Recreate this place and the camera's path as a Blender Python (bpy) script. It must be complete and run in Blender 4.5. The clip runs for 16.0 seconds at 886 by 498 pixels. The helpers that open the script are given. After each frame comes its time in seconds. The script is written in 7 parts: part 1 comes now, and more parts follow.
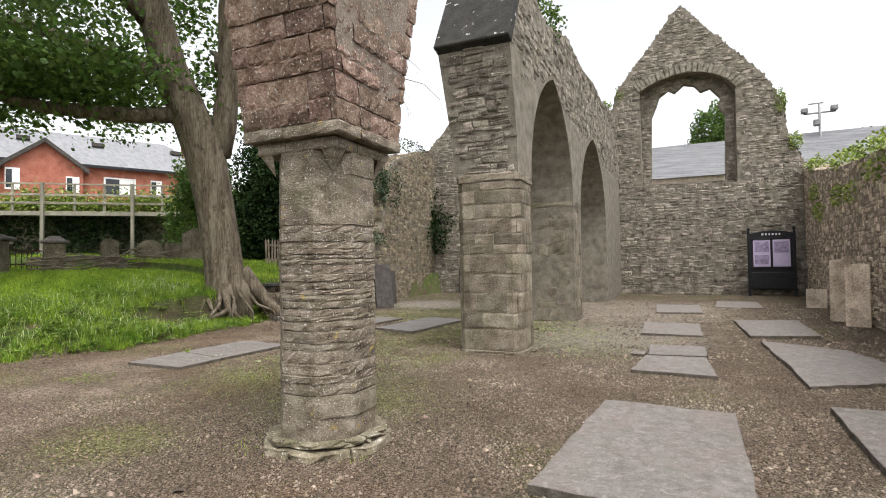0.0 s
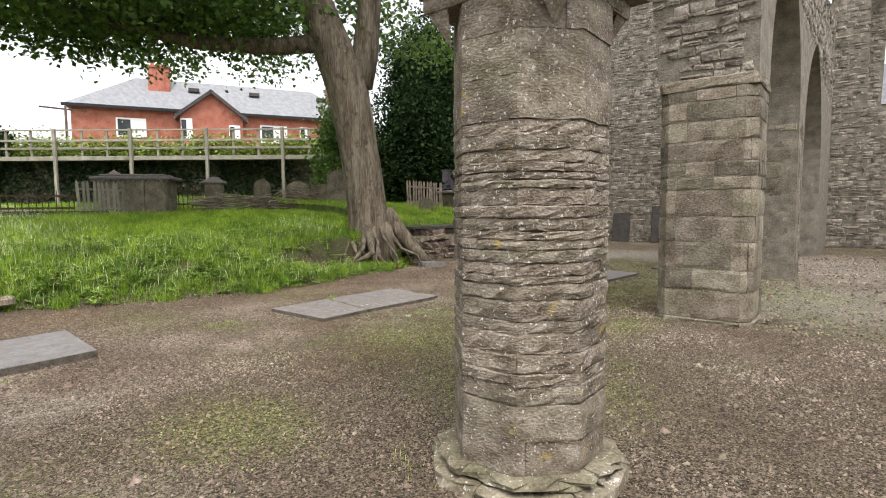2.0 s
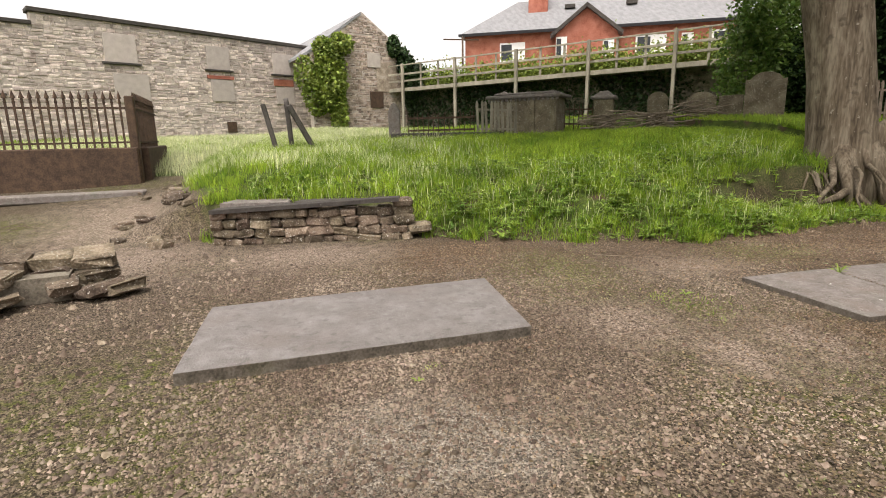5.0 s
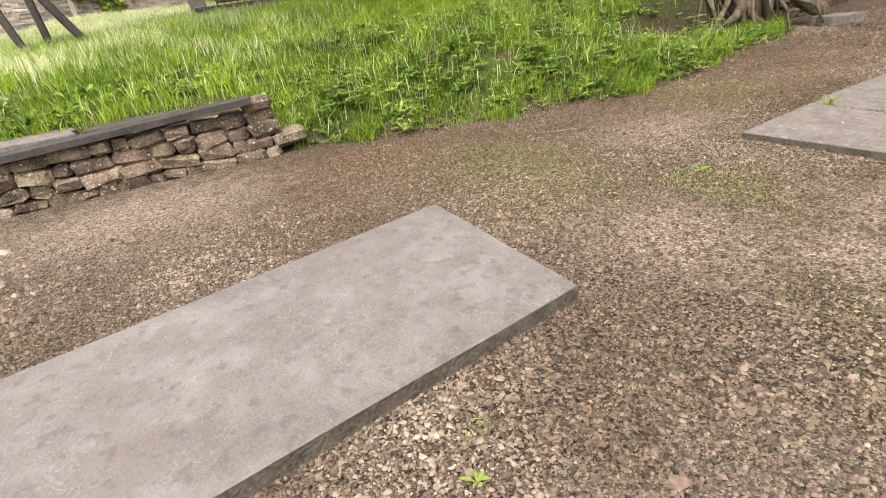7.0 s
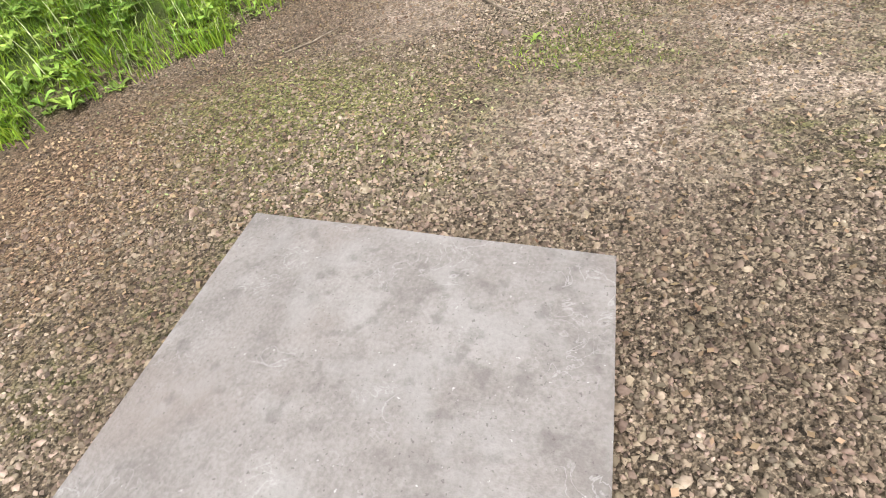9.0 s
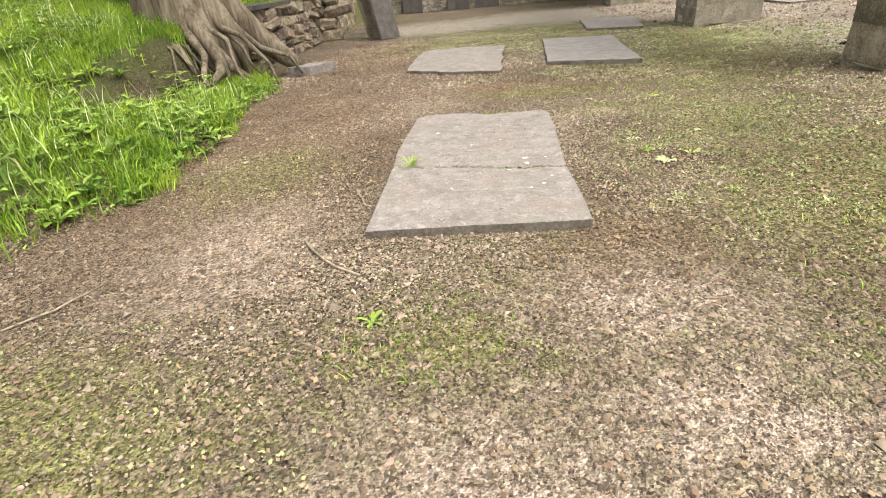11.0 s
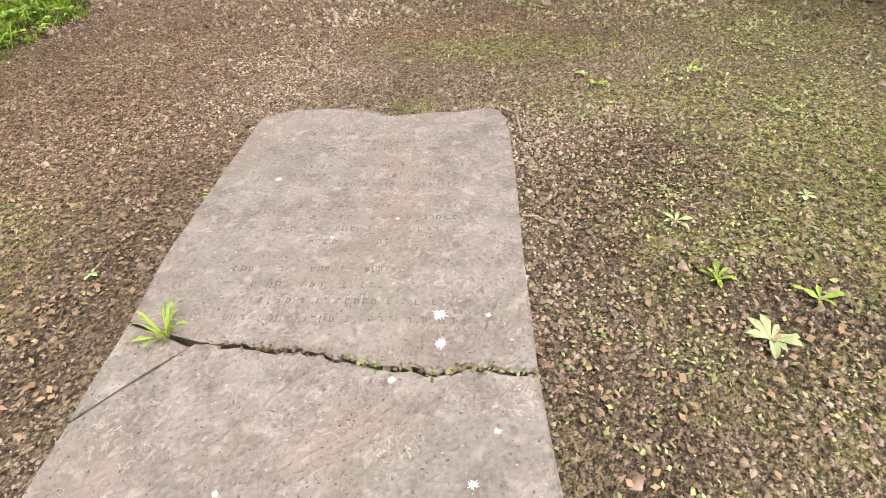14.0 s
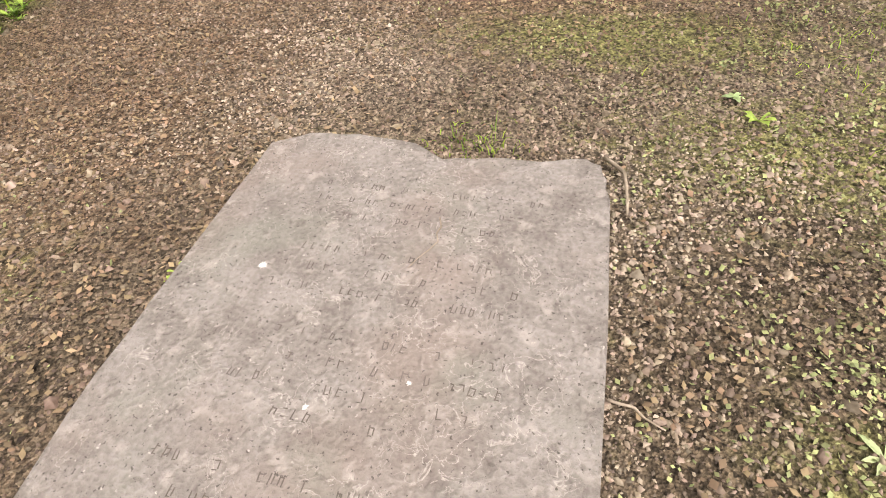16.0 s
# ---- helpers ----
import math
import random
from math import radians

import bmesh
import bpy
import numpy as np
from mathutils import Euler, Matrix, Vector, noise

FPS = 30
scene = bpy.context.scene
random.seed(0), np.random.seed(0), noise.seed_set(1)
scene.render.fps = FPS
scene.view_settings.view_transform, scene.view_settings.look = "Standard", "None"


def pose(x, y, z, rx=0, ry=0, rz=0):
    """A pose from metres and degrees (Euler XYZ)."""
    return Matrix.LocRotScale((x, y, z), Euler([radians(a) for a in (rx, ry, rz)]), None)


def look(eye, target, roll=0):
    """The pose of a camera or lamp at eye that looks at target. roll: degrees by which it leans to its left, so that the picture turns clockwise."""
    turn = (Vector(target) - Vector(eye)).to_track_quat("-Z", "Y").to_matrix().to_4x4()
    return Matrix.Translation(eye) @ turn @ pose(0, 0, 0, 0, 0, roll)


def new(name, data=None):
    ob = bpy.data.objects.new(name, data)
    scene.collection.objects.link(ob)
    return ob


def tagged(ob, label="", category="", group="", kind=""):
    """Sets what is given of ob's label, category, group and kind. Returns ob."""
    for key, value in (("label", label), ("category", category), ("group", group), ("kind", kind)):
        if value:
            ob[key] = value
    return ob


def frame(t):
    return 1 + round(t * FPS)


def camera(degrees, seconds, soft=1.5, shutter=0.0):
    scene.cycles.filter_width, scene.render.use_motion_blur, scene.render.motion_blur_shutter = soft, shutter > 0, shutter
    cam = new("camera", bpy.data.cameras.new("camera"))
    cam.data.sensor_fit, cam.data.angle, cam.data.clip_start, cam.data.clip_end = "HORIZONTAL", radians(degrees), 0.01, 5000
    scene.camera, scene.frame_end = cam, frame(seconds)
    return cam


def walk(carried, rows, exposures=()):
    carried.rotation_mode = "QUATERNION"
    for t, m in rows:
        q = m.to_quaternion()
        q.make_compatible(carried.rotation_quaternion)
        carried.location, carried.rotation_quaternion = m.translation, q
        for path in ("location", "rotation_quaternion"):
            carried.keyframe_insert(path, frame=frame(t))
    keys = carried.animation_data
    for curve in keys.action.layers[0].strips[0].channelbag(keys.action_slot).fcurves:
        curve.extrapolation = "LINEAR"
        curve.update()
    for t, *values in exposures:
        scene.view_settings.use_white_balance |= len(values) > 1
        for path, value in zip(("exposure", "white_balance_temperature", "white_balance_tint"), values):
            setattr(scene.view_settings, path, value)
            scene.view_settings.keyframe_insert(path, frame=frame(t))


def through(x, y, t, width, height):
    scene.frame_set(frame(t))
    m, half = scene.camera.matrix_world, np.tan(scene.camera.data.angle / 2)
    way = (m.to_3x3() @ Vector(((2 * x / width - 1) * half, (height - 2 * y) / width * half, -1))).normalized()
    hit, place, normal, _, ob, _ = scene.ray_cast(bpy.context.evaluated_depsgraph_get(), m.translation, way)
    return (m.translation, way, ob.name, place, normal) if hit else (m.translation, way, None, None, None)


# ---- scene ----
cam = camera(80.5, 16.0, soft=1.0)
PATH = [
    (0, (1.072, 0.378, 1.484), (0.121, 2.136, 1.534), -0.9),
    (0.5, (0.789, 0.722, 1.452), (-0.109, 2.508, 1.519), -0.3),
    (1, (0.488, 1.041, 1.441), (-0.478, 2.792, 1.476), 0.8),
    (1.5, (0.069, 1.279, 1.429), (-1.042, 2.942, 1.371), 0.2),
    (2, (-0.359, 1.472, 1.387), (-1.713, 2.936, 1.237), -0.4),
    (2.3, (-0.63, 1.557, 1.38), (-2.131, 2.869, 1.217), -0.7),
    (2.5, (-0.761, 1.599, 1.375), (-2.35, 2.797, 1.178), -0.1),
    (3, (-1.203, 1.709, 1.366), (-2.97, 2.616, 1.132), -0.4),
    (3.5, (-1.66, 1.759, 1.338), (-3.555, 2.338, 1.063), -0.7),
    (3.7, (-1.816, 1.755, 1.342), (-3.741, 2.222, 1.067), -0.8),
    (5.8, (-3.688, 1.641, 1.268), (-5.597, 1.975, 0.773), -2.3),
    (6, (-3.863, 1.635, 1.249), (-5.742, 2.031, 0.69), -3.1),
    (6.5, (-4.289, 1.624, 1.241), (-6.07, 2.199, 0.537), -5.3),
    (7, (-4.699, 1.561, 1.243), (-6.308, 2.339, 0.346), -8.1),
    (7.5, (-5.116, 1.586, 1.211), (-6.507, 2.515, 0.114), -10.3),
    (7.9, (-5.426, 1.639, 1.17), (-6.616, 2.674, -0.06), -12.4),
    (8, (-5.469, 1.644, 1.167), (-6.605, 2.692, -0.103), -13.2),
    (8.2, (-5.592, 1.659, 1.159), (-6.613, 2.746, -0.174), -14.3),
    (10.3, (-6.24, 2.261, 1.068), (-6.756, 3.831, -0.059), -8.7),
    (10.5, (-6.229, 2.381, 1.114), (-6.688, 4.022, 0.067), -6.9),
    (11, (-6.165, 2.836, 1.138), (-6.459, 4.583, 0.211), -5.3),
    (11.5, (-6.124, 3.243, 1.141), (-6.255, 5.031, 0.253), -4.3),
    (12, (-6.074, 3.685, 1.16), (-6.137, 5.47, 0.26), -3.1),
    (12.5, (-6.087, 4.111, 1.148), (-6.109, 5.863, 0.185), -3.8),
    (13, (-6.052, 4.487, 1.117), (-6.079, 6.166, 0.03), -3.7),
    (13.5, (-6.013, 4.828, 1.098), (-6.092, 6.436, -0.089), -2.8),
    (14, (-6.006, 5.16, 1.085), (-6.17, 6.688, -0.195), -3.7),
    (14.5, (-5.962, 5.429, 1.079), (-6.287, 6.853, -0.287), -4.9),
    (15, (-5.924, 5.651, 1.069), (-6.344, 6.996, -0.35), -5.2),
    (15.5, (-5.98, 5.863, 1.05), (-6.416, 7.162, -0.407), -5.5),
    (16, (-6.013, 6.05, 1.063), (-6.467, 7.341, -0.395), -6.5),
]
EXPOSURES = [(0.0, 1.2, 6450, 10), (1.5, 1.12, 6450, 10), (2.5, 1.4, 6400, 11), (3.5, 1.34, 6650, 12), (6.0, 1.05, 7150, 14), (7.0, 1.53, 6950, 14), (7.5, 1.70, 6650, 14), (8.0, 1.70, 6350, 11), (10.4, 1.80, 6850, 10), (11.0, 1.93, 6900, 9), (12.0, 2.06, 7150, 13), (13.0, 1.98, 6850, 14), (14.0, 1.73, 7000, 16), (16.0, 1.70, 7050, 15)]
walk(cam, [(t, look(eye, target, roll)) for t, eye, target, roll in PATH], EXPOSURES)

# ---- light: a bright overcast sky ----
world = bpy.data.worlds.new("overcast")
scene.world = world
world.use_nodes = True
wt = world.node_tree
sky = wt.nodes.new("ShaderNodeTexSky")
sky.sky_type, sky.sun_disc = "NISHITA", False
sky.sun_elevation, sky.sun_rotation = radians(64), radians(125)
sky.air_density, sky.dust_density = 1.0, 4.0
grey = wt.nodes.new("ShaderNodeHueSaturation")
grey.inputs["Saturation"].default_value = 0.12
wt.links.new(sky.outputs[0], grey.inputs["Color"])
wt.links.new(grey.outputs[0], wt.nodes["Background"].inputs["Color"])
wt.nodes["Background"].inputs["Strength"].default_value = 0.15
sun = new("sun", bpy.data.lights.new("sun", "SUN"))
sun.data.energy, sun.data.angle, sun.data.color = 0.75, radians(25), (1.0, 0.96, 0.9)
sun.matrix_world = look((7, -5, 18), (0, 0, 0))


# ---- materials ----
def material(name, stops, scale=3.0, rough=0.9, bump=0.3, fine=40.0, spots=None, vary=0.25, source="island", stretch=(1, 1, 1), metal=0.0, moss=0.0, veins=None, extra=()):
    """Two scales of noise over a colour ramp, lichen spots, moss and a bump; vary: brightness from piece to piece."""
    m = bpy.data.materials.new(name)
    m.use_nodes = True
    nt, nn = m.node_tree, m.node_tree.nodes
    b = nn["Principled BSDF"]
    b.inputs["Roughness"].default_value, b.inputs["Metallic"].default_value = rough, metal
    b.inputs["Specular IOR Level"].default_value = 0.25
    co = nn.new("ShaderNodeTexCoord")
    mp = nn.new("ShaderNodeMapping")
    mp.inputs["Scale"].default_value = stretch
    geo = nn.new("ShaderNodeNewGeometry")
    nt.links.new(geo.outputs["Position"], mp.inputs["Vector"])
    n1, n2 = nn.new("ShaderNodeTexNoise"), nn.new("ShaderNodeTexNoise")
    n1.inputs["Scale"].default_value, n1.inputs["Detail"].default_value = scale, 5
    n2.inputs["Scale"].default_value, n2.inputs["Detail"].default_value = fine, 4
    for n in (n1, n2):
        nt.links.new(mp.outputs[0], n.inputs["Vector"])
    mix = nn.new("ShaderNodeMath")
    mix.operation = "MULTIPLY_ADD"
    mix.inputs[1].default_value = 0.55
    half = nn.new("ShaderNodeMath")
    half.operation = "MULTIPLY"
    half.inputs[1].default_value = 0.45
    nt.links.new(n2.outputs[0], half.inputs[0])
    nt.links.new(n1.outputs[0], mix.inputs[0])
    nt.links.new(half.outputs[0], mix.inputs[2])
    ramp = nn.new("ShaderNodeValToRGB")
    els = ramp.color_ramp.elements
    while len(els) < len(stops):
        els.new(0.5)
    for k, c in enumerate(stops):
        els[k].position = 0.37 + 0.26 * k / max(1, len(stops) - 1)
        els[k].color = (*c, 1)
    nt.links.new(mix.outputs[0], ramp.inputs[0])
    col = ramp.outputs[0]
    if vary:
        if source == "island":
            rnd = geo.outputs["Random Per Island"]
        else:
            rnd = nn.new("ShaderNodeObjectInfo").outputs["Random"]
        mr = nn.new("ShaderNodeMapRange")
        mr.inputs["To Min"].default_value, mr.inputs["To Max"].default_value = 1 - vary, 1 + vary
        nt.links.new(rnd, mr.inputs["Value"])
        hs = nn.new("ShaderNodeHueSaturation")
        nt.links.new(mr.outputs[0], hs.inputs["Value"])
        mr2 = nn.new("ShaderNodeMapRange")
        mr2.inputs["To Min"].default_value, mr2.inputs["To Max"].default_value = 0.497 - 0.03 * vary, 0.503 + 0.03 * vary
        frac = nn.new("ShaderNodeMath")
        frac.operation = "FRACT"
        mul = nn.new("ShaderNodeMath")
        mul.operation = "MULTIPLY"
        mul.inputs[1].default_value = 7.31
        nt.links.new(rnd, mul.inputs[0])
        nt.links.new(mul.outputs[0], frac.inputs[0])
        nt.links.new(frac.outputs[0], mr2.inputs["Value"])
        nt.links.new(mr2.outputs[0], hs.inputs["Hue"])
        nt.links.new(col, hs.inputs["Color"])
        col = hs.outputs[0]
    layers = []
    if spots:
        layers.append((spots[0], spots[1], spots[2], 0.04, 0.85))
        layers.append((tuple(0.8 * c for c in spots[0]), spots[1] * 0.3, spots[2] + 0.03, 0.12, 0.5))
    if moss:
        layers.append(((0.105, 0.105, 0.05), 2.3, 0.66 - 0.14 * moss, 0.22, 0.55))
    layers += list(extra)
    for colour, sc, cut, soft, most in layers:
        n3 = nn.new("ShaderNodeTexNoise")
        n3.inputs["Scale"].default_value, n3.inputs["Detail"].default_value = sc, 5
        nt.links.new(geo.outputs["Position"], n3.inputs["Vector"])
        st = nn.new("ShaderNodeMapRange")
        st.inputs["From Min"].default_value, st.inputs["From Max"].default_value, st.inputs["To Max"].default_value = cut, cut + soft, most
        nt.links.new(n3.outputs[0], st.inputs["Value"])
        mx = nn.new("ShaderNodeMix")
        mx.data_type = "RGBA"
        mx.inputs["B"].default_value = (*colour, 1)
        nt.links.new(st.outputs[0], mx.inputs["Factor"])
        nt.links.new(col, mx.inputs["A"])
        col = mx.outputs["Result"]
    if veins:
        n4, n5 = nn.new("ShaderNodeTexNoise"), nn.new("ShaderNodeTexNoise")
        n4.inputs["Scale"].default_value, n4.inputs["Detail"].default_value = veins[1], 5
        n4.inputs["Distortion"].default_value = 1.2
        n5.inputs["Scale"].default_value = veins[1] * 0.45
        for n in (n4, n5):
            nt.links.new(geo.outputs["Position"], n.inputs["Vector"])
        off = nn.new("ShaderNodeMath")
        off.operation = "SUBTRACT"
        off.inputs[1].default_value = 0.5
        ab = nn.new("ShaderNodeMath")
        ab.operation = "ABSOLUTE"
        line = nn.new("ShaderNodeMapRange")
        line.inputs["From Min"].default_value, line.inputs["From Max"].default_value = 0.016, 0.0
        where = nn.new("ShaderNodeMapRange")
        where.inputs["From Min"].default_value, where.inputs["From Max"].default_value, where.inputs["To Max"].default_value = 0.48, 0.6, veins[2]
        both = nn.new("ShaderNodeMath")
        both.operation = "MULTIPLY"
        nt.links.new(n4.outputs[0], off.inputs[0])
        nt.links.new(off.outputs[0], ab.inputs[0])
        nt.links.new(ab.outputs[0], line.inputs["Value"])
        nt.links.new(n5.outputs[0], where.inputs["Value"])
        nt.links.new(line.outputs[0], both.inputs[0])
        nt.links.new(where.outputs[0], both.inputs[1])
        mx = nn.new("ShaderNodeMix")
        mx.data_type = "RGBA"
        mx.inputs["B"].default_value = (*veins[0], 1)
        nt.links.new(both.outputs[0], mx.inputs["Factor"])
        nt.links.new(col, mx.inputs["A"])
        col = mx.outputs["Result"]
    nt.links.new(col, b.inputs["Base Color"])
    if bump:
        bp = nn.new("ShaderNodeBump")
        bp.inputs["Strength"].default_value, bp.inputs["Distance"].default_value = bump, 0.03
        nt.links.new(mix.outputs[0], bp.inputs["Height"])
        nt.links.new(bp.outputs[0], b.inputs["Normal"])
    return m


LICHEN = ((0.55, 0.53, 0.47), 42.0, 0.63)
M_COLUMN = material("column_stone", [(0.098, 0.078, 0.054), (0.190, 0.157, 0.118), (0.305, 0.265, 0.214)], 7, 0.92, 0.8, 60, ((0.52, 0.50, 0.45), 52.0, 0.622), 0.16, "object", (1, 1, 1.7), moss=0.65, extra=[((0.42, 0.30, 0.06), 8.0, 0.66, 0.06, 0.6)])
M_PLINTH = material("mossy_plinth_stone", [(0.10, 0.085, 0.055), (0.18, 0.155, 0.105), (0.27, 0.24, 0.18)], 6, 0.95, 0.9, 50, LICHEN, 0.2, "object", moss=1.0)
M_RED = material("red_sandstone", [(0.10, 0.068, 0.050), (0.20, 0.132, 0.100), (0.31, 0.235, 0.19)], 7, 0.92, 1.0, 45, LICHEN, 0.30, "object")
M_PINK = material("pink_mortar", [(0.13, 0.10, 0.078), (0.20, 0.16, 0.128), (0.27, 0.225, 0.185)], 6, 0.97, 0.8, 50, LICHEN, 0.0)
M_PIER = material("pier_stone", [(0.092, 0.077, 0.052), (0.178, 0.150, 0.110), (0.275, 0.240, 0.188)], 4, 0.92, 0.8, 45, ((0.42, 0.40, 0.35), 48.0, 0.66), 0.30, "object", moss=0.55)
M_RUBBLE = material("rubble_stone", [(0.105, 0.090, 0.071), (0.212, 0.184, 0.150), (0.350, 0.311, 0.260)], 5, 0.95, 0.8, 38, ((0.45, 0.43, 0.38), 16.0, 0.65), 0.42, "island", moss=0.4)
M_MORTAR = material("lime_mortar", [(0.118, 0.102, 0.079), (0.192, 0.169, 0.134), (0.267, 0.239, 0.196)], 5, 0.97, 0.8, 50, None, 0.0, moss=0.4)
M_WARM = material("pale_rubble_stone", [(0.36, 0.295, 0.255), (0.54, 0.462, 0.412), (0.70, 0.62, 0.565)], 3, 0.95, 0.5, 30, None, 0.35, "island")
M_GABLE = material("brown_rubble_stone", [(0.20, 0.15, 0.12), (0.35, 0.28, 0.23), (0.50, 0.42, 0.365)], 3, 0.95, 0.5, 30, None, 0.4, "island")
M_PALEMORTAR = material("pale_mortar", [(0.40, 0.345, 0.30), (0.55, 0.49, 0.445)], 4, 0.97, 0.4, 50, None, 0.0)
M_SLAB = material("slab_stone", [(0.136, 0.119, 0.107), (0.184, 0.165, 0.151), (0.234, 0.214, 0.199)], 11, 0.85, 0.75, 75, ((0.36, 0.33, 0.30), 60.0, 0.67), 0.06, "object", moss=0.12, veins=((0.36, 0.33, 0.30), 18.0, 0.7), extra=[((0.195, 0.155, 0.136), 2.6, 0.50, 0.16, 0.5), ((0.165, 0.165, 0.140), 3.4, 0.54, 0.14, 0.5), ((0.315, 0.288, 0.262), 19.0, 0.56, 0.12, 0.5), ((0.085, 0.072, 0.060), 27.0, 0.63, 0.07, 0.45), ((0.05, 0.043, 0.036), 105.0, 0.645, 0.03, 0.8)])
M_SLABGREY = material("cool_slab_stone", [(0.135, 0.122, 0.116), (0.172, 0.158, 0.151), (0.212, 0.198, 0.191)], 6, 0.58, 0.35, 95, ((0.36, 0.35, 0.34), 70.0, 0.70), 0.04, "object", veins=((0.30, 0.295, 0.29), 11.0, 0.55), extra=[((0.158, 0.134, 0.122), 2.2, 0.52, 0.14, 0.5), ((0.25, 0.242, 0.237), 7.0, 0.54, 0.14, 0.4), ((0.095, 0.086, 0.081), 16.0, 0.56, 0.12, 0.55), ((0.07, 0.062, 0.058), 85.0, 0.66, 0.03, 0.6)])
# stain and moss of the edges, darkened as well for the shade on them
M_SLABEDGE = material("shaded_stained_slab_edge", [(0.060, 0.051, 0.040), (0.105, 0.090, 0.073), (0.15, 0.132, 0.108)], 9, 0.95, 0.7, 60, None, 0.1, "object", moss=0.5)
M_LOWWALL = material("loose_rubble", [(0.070, 0.053, 0.037), (0.150, 0.117, 0.084), (0.255, 0.205, 0.155)], 7, 0.95, 0.9, 50, LICHEN, 0.45, "object", moss=0.3)
M_SLATE = material("dark_slate", [(0.045, 0.040, 0.036), (0.085, 0.077, 0.070)], 5, 0.9, 0.5, 30, ((0.35, 0.34, 0.31), 40.0, 0.69), 0.1, "object")
M_HEAD = material("headstone_stone", [(0.082, 0.069, 0.044), (0.150, 0.128, 0.086), (0.225, 0.195, 0.138)], 4, 0.9, 0.4, 35, LICHEN, 0.2, "object", moss=0.5)
M_BARK = material("bark", [(0.060, 0.045, 0.030), (0.132, 0.106, 0.075), (0.215, 0.182, 0.136)], 7, 0.95, 1.0, 34, ((0.25, 0.225, 0.18), 14.0, 0.67), 0.0, stretch=(1, 1, 0.16), extra=[((0.035, 0.027, 0.018), 5.0, 0.60, 0.08, 0.6)])
M_TWIG = material("dead_wood", [(0.13, 0.10, 0.075), (0.30, 0.245, 0.195)], 6, 0.95, 0.4, 30, None, 0.25)
M_IRON = material("rusty_iron", [(0.045, 0.030, 0.022), (0.105, 0.066, 0.044)], 8, 0.8, 0.3, 40, None, 0.1, "object")
M_BLACK = material("black_paint", [(0.012, 0.012, 0.014), (0.022, 0.022, 0.025)], 8, 0.45, 0.05, 60, None, 0.0)
M_TIMBER = material("grey_timber", [(0.20, 0.185, 0.145), (0.36, 0.33, 0.265)], 4, 0.9, 0.3, 40, None, 0.15, "object", (1, 1, 0.3), moss=0.3)
M_BRICK = material("red_brick", [(0.26, 0.092, 0.058), (0.36, 0.135, 0.090), (0.43, 0.18, 0.125)], 2, 0.9, 0.2, 14, None, 0.05, "object")
M_ROOF = material("grey_slate_roof", [(0.19, 0.192, 0.20), (0.235, 0.237, 0.247), (0.28, 0.282, 0.29)], 1.2, 0.95, 0.1, 12, None, 0.05, "object", (0.4, 3, 3))
M_HALLROOF = material("dark_slate_roof", [(0.11, 0.111, 0.116), (0.16, 0.161, 0.168), (0.22, 0.22, 0.225)], 1.5, 0.8, 0.4, 12, None, 0.0, "object", (0.4, 3, 3), moss=0.2)
M_WHITE = material("white_paint", [(0.74, 0.74, 0.73), (0.82, 0.82, 0.81)], 4, 0.5, 0.02, 40, None, 0.0)
M_DARKGLASS = material("dark_glass", [(0.02, 0.025, 0.03), (0.05, 0.055, 0.06)], 2, 0.08, 0.0, 20, None, 0.0)
M_MAST = material("galvanised_steel", [(0.20, 0.20, 0.20), (0.30, 0.30, 0.30)], 3, 0.6, 0.1, 30, None, 0.0, metal=0.3)
M_BOARD = material("boarded_panel", [(0.42, 0.37, 0.335), (0.53, 0.475, 0.435)], 4, 0.9, 0.2, 40, None, 0.08, "object")
M_POSTER = material("mauve_poster", [(0.50, 0.42, 0.60), (0.60, 0.52, 0.70)], 5, 0.5, 0.0, 40, None, 0.0)
M_MAUVE = material("mauve_grey_panel", [(0.045, 0.040, 0.052), (0.09, 0.081, 0.098)], 3, 0.7, 0.2, 30, None, 0.12, "object")
M_PHOTO = material("printed_photograph", [(0.16, 0.13, 0.20), (0.45, 0.38, 0.55)], 9, 0.5, 0.0, 30, None, 0.0)


def leaf_material(name, dark, light, rough=0.55, through=0.25):
    m = material(name, [dark, light], 1.2, rough, 0.0, 9, None, 0.45, "island")
    b = m.node_tree.nodes["Principled BSDF"]
    b.inputs["Specular IOR Level"].default_value = 0.35
    tr = m.node_tree.nodes.new("ShaderNodeBsdfTranslucent")
    mixs = m.node_tree.nodes.new("ShaderNodeMixShader")
    mixs.inputs[0].default_value = through
    out = m.node_tree.nodes["Material Output"]
    m.node_tree.links.new(b.inputs["Base Color"].links[0].from_socket, tr.inputs["Color"])
    m.node_tree.links.new(b.outputs[0], mixs.inputs[1])
    m.node_tree.links.new(tr.outputs[0], mixs.inputs[2])
    m.node_tree.links.new(mixs.outputs[0], out.inputs["Surface"])
    return m


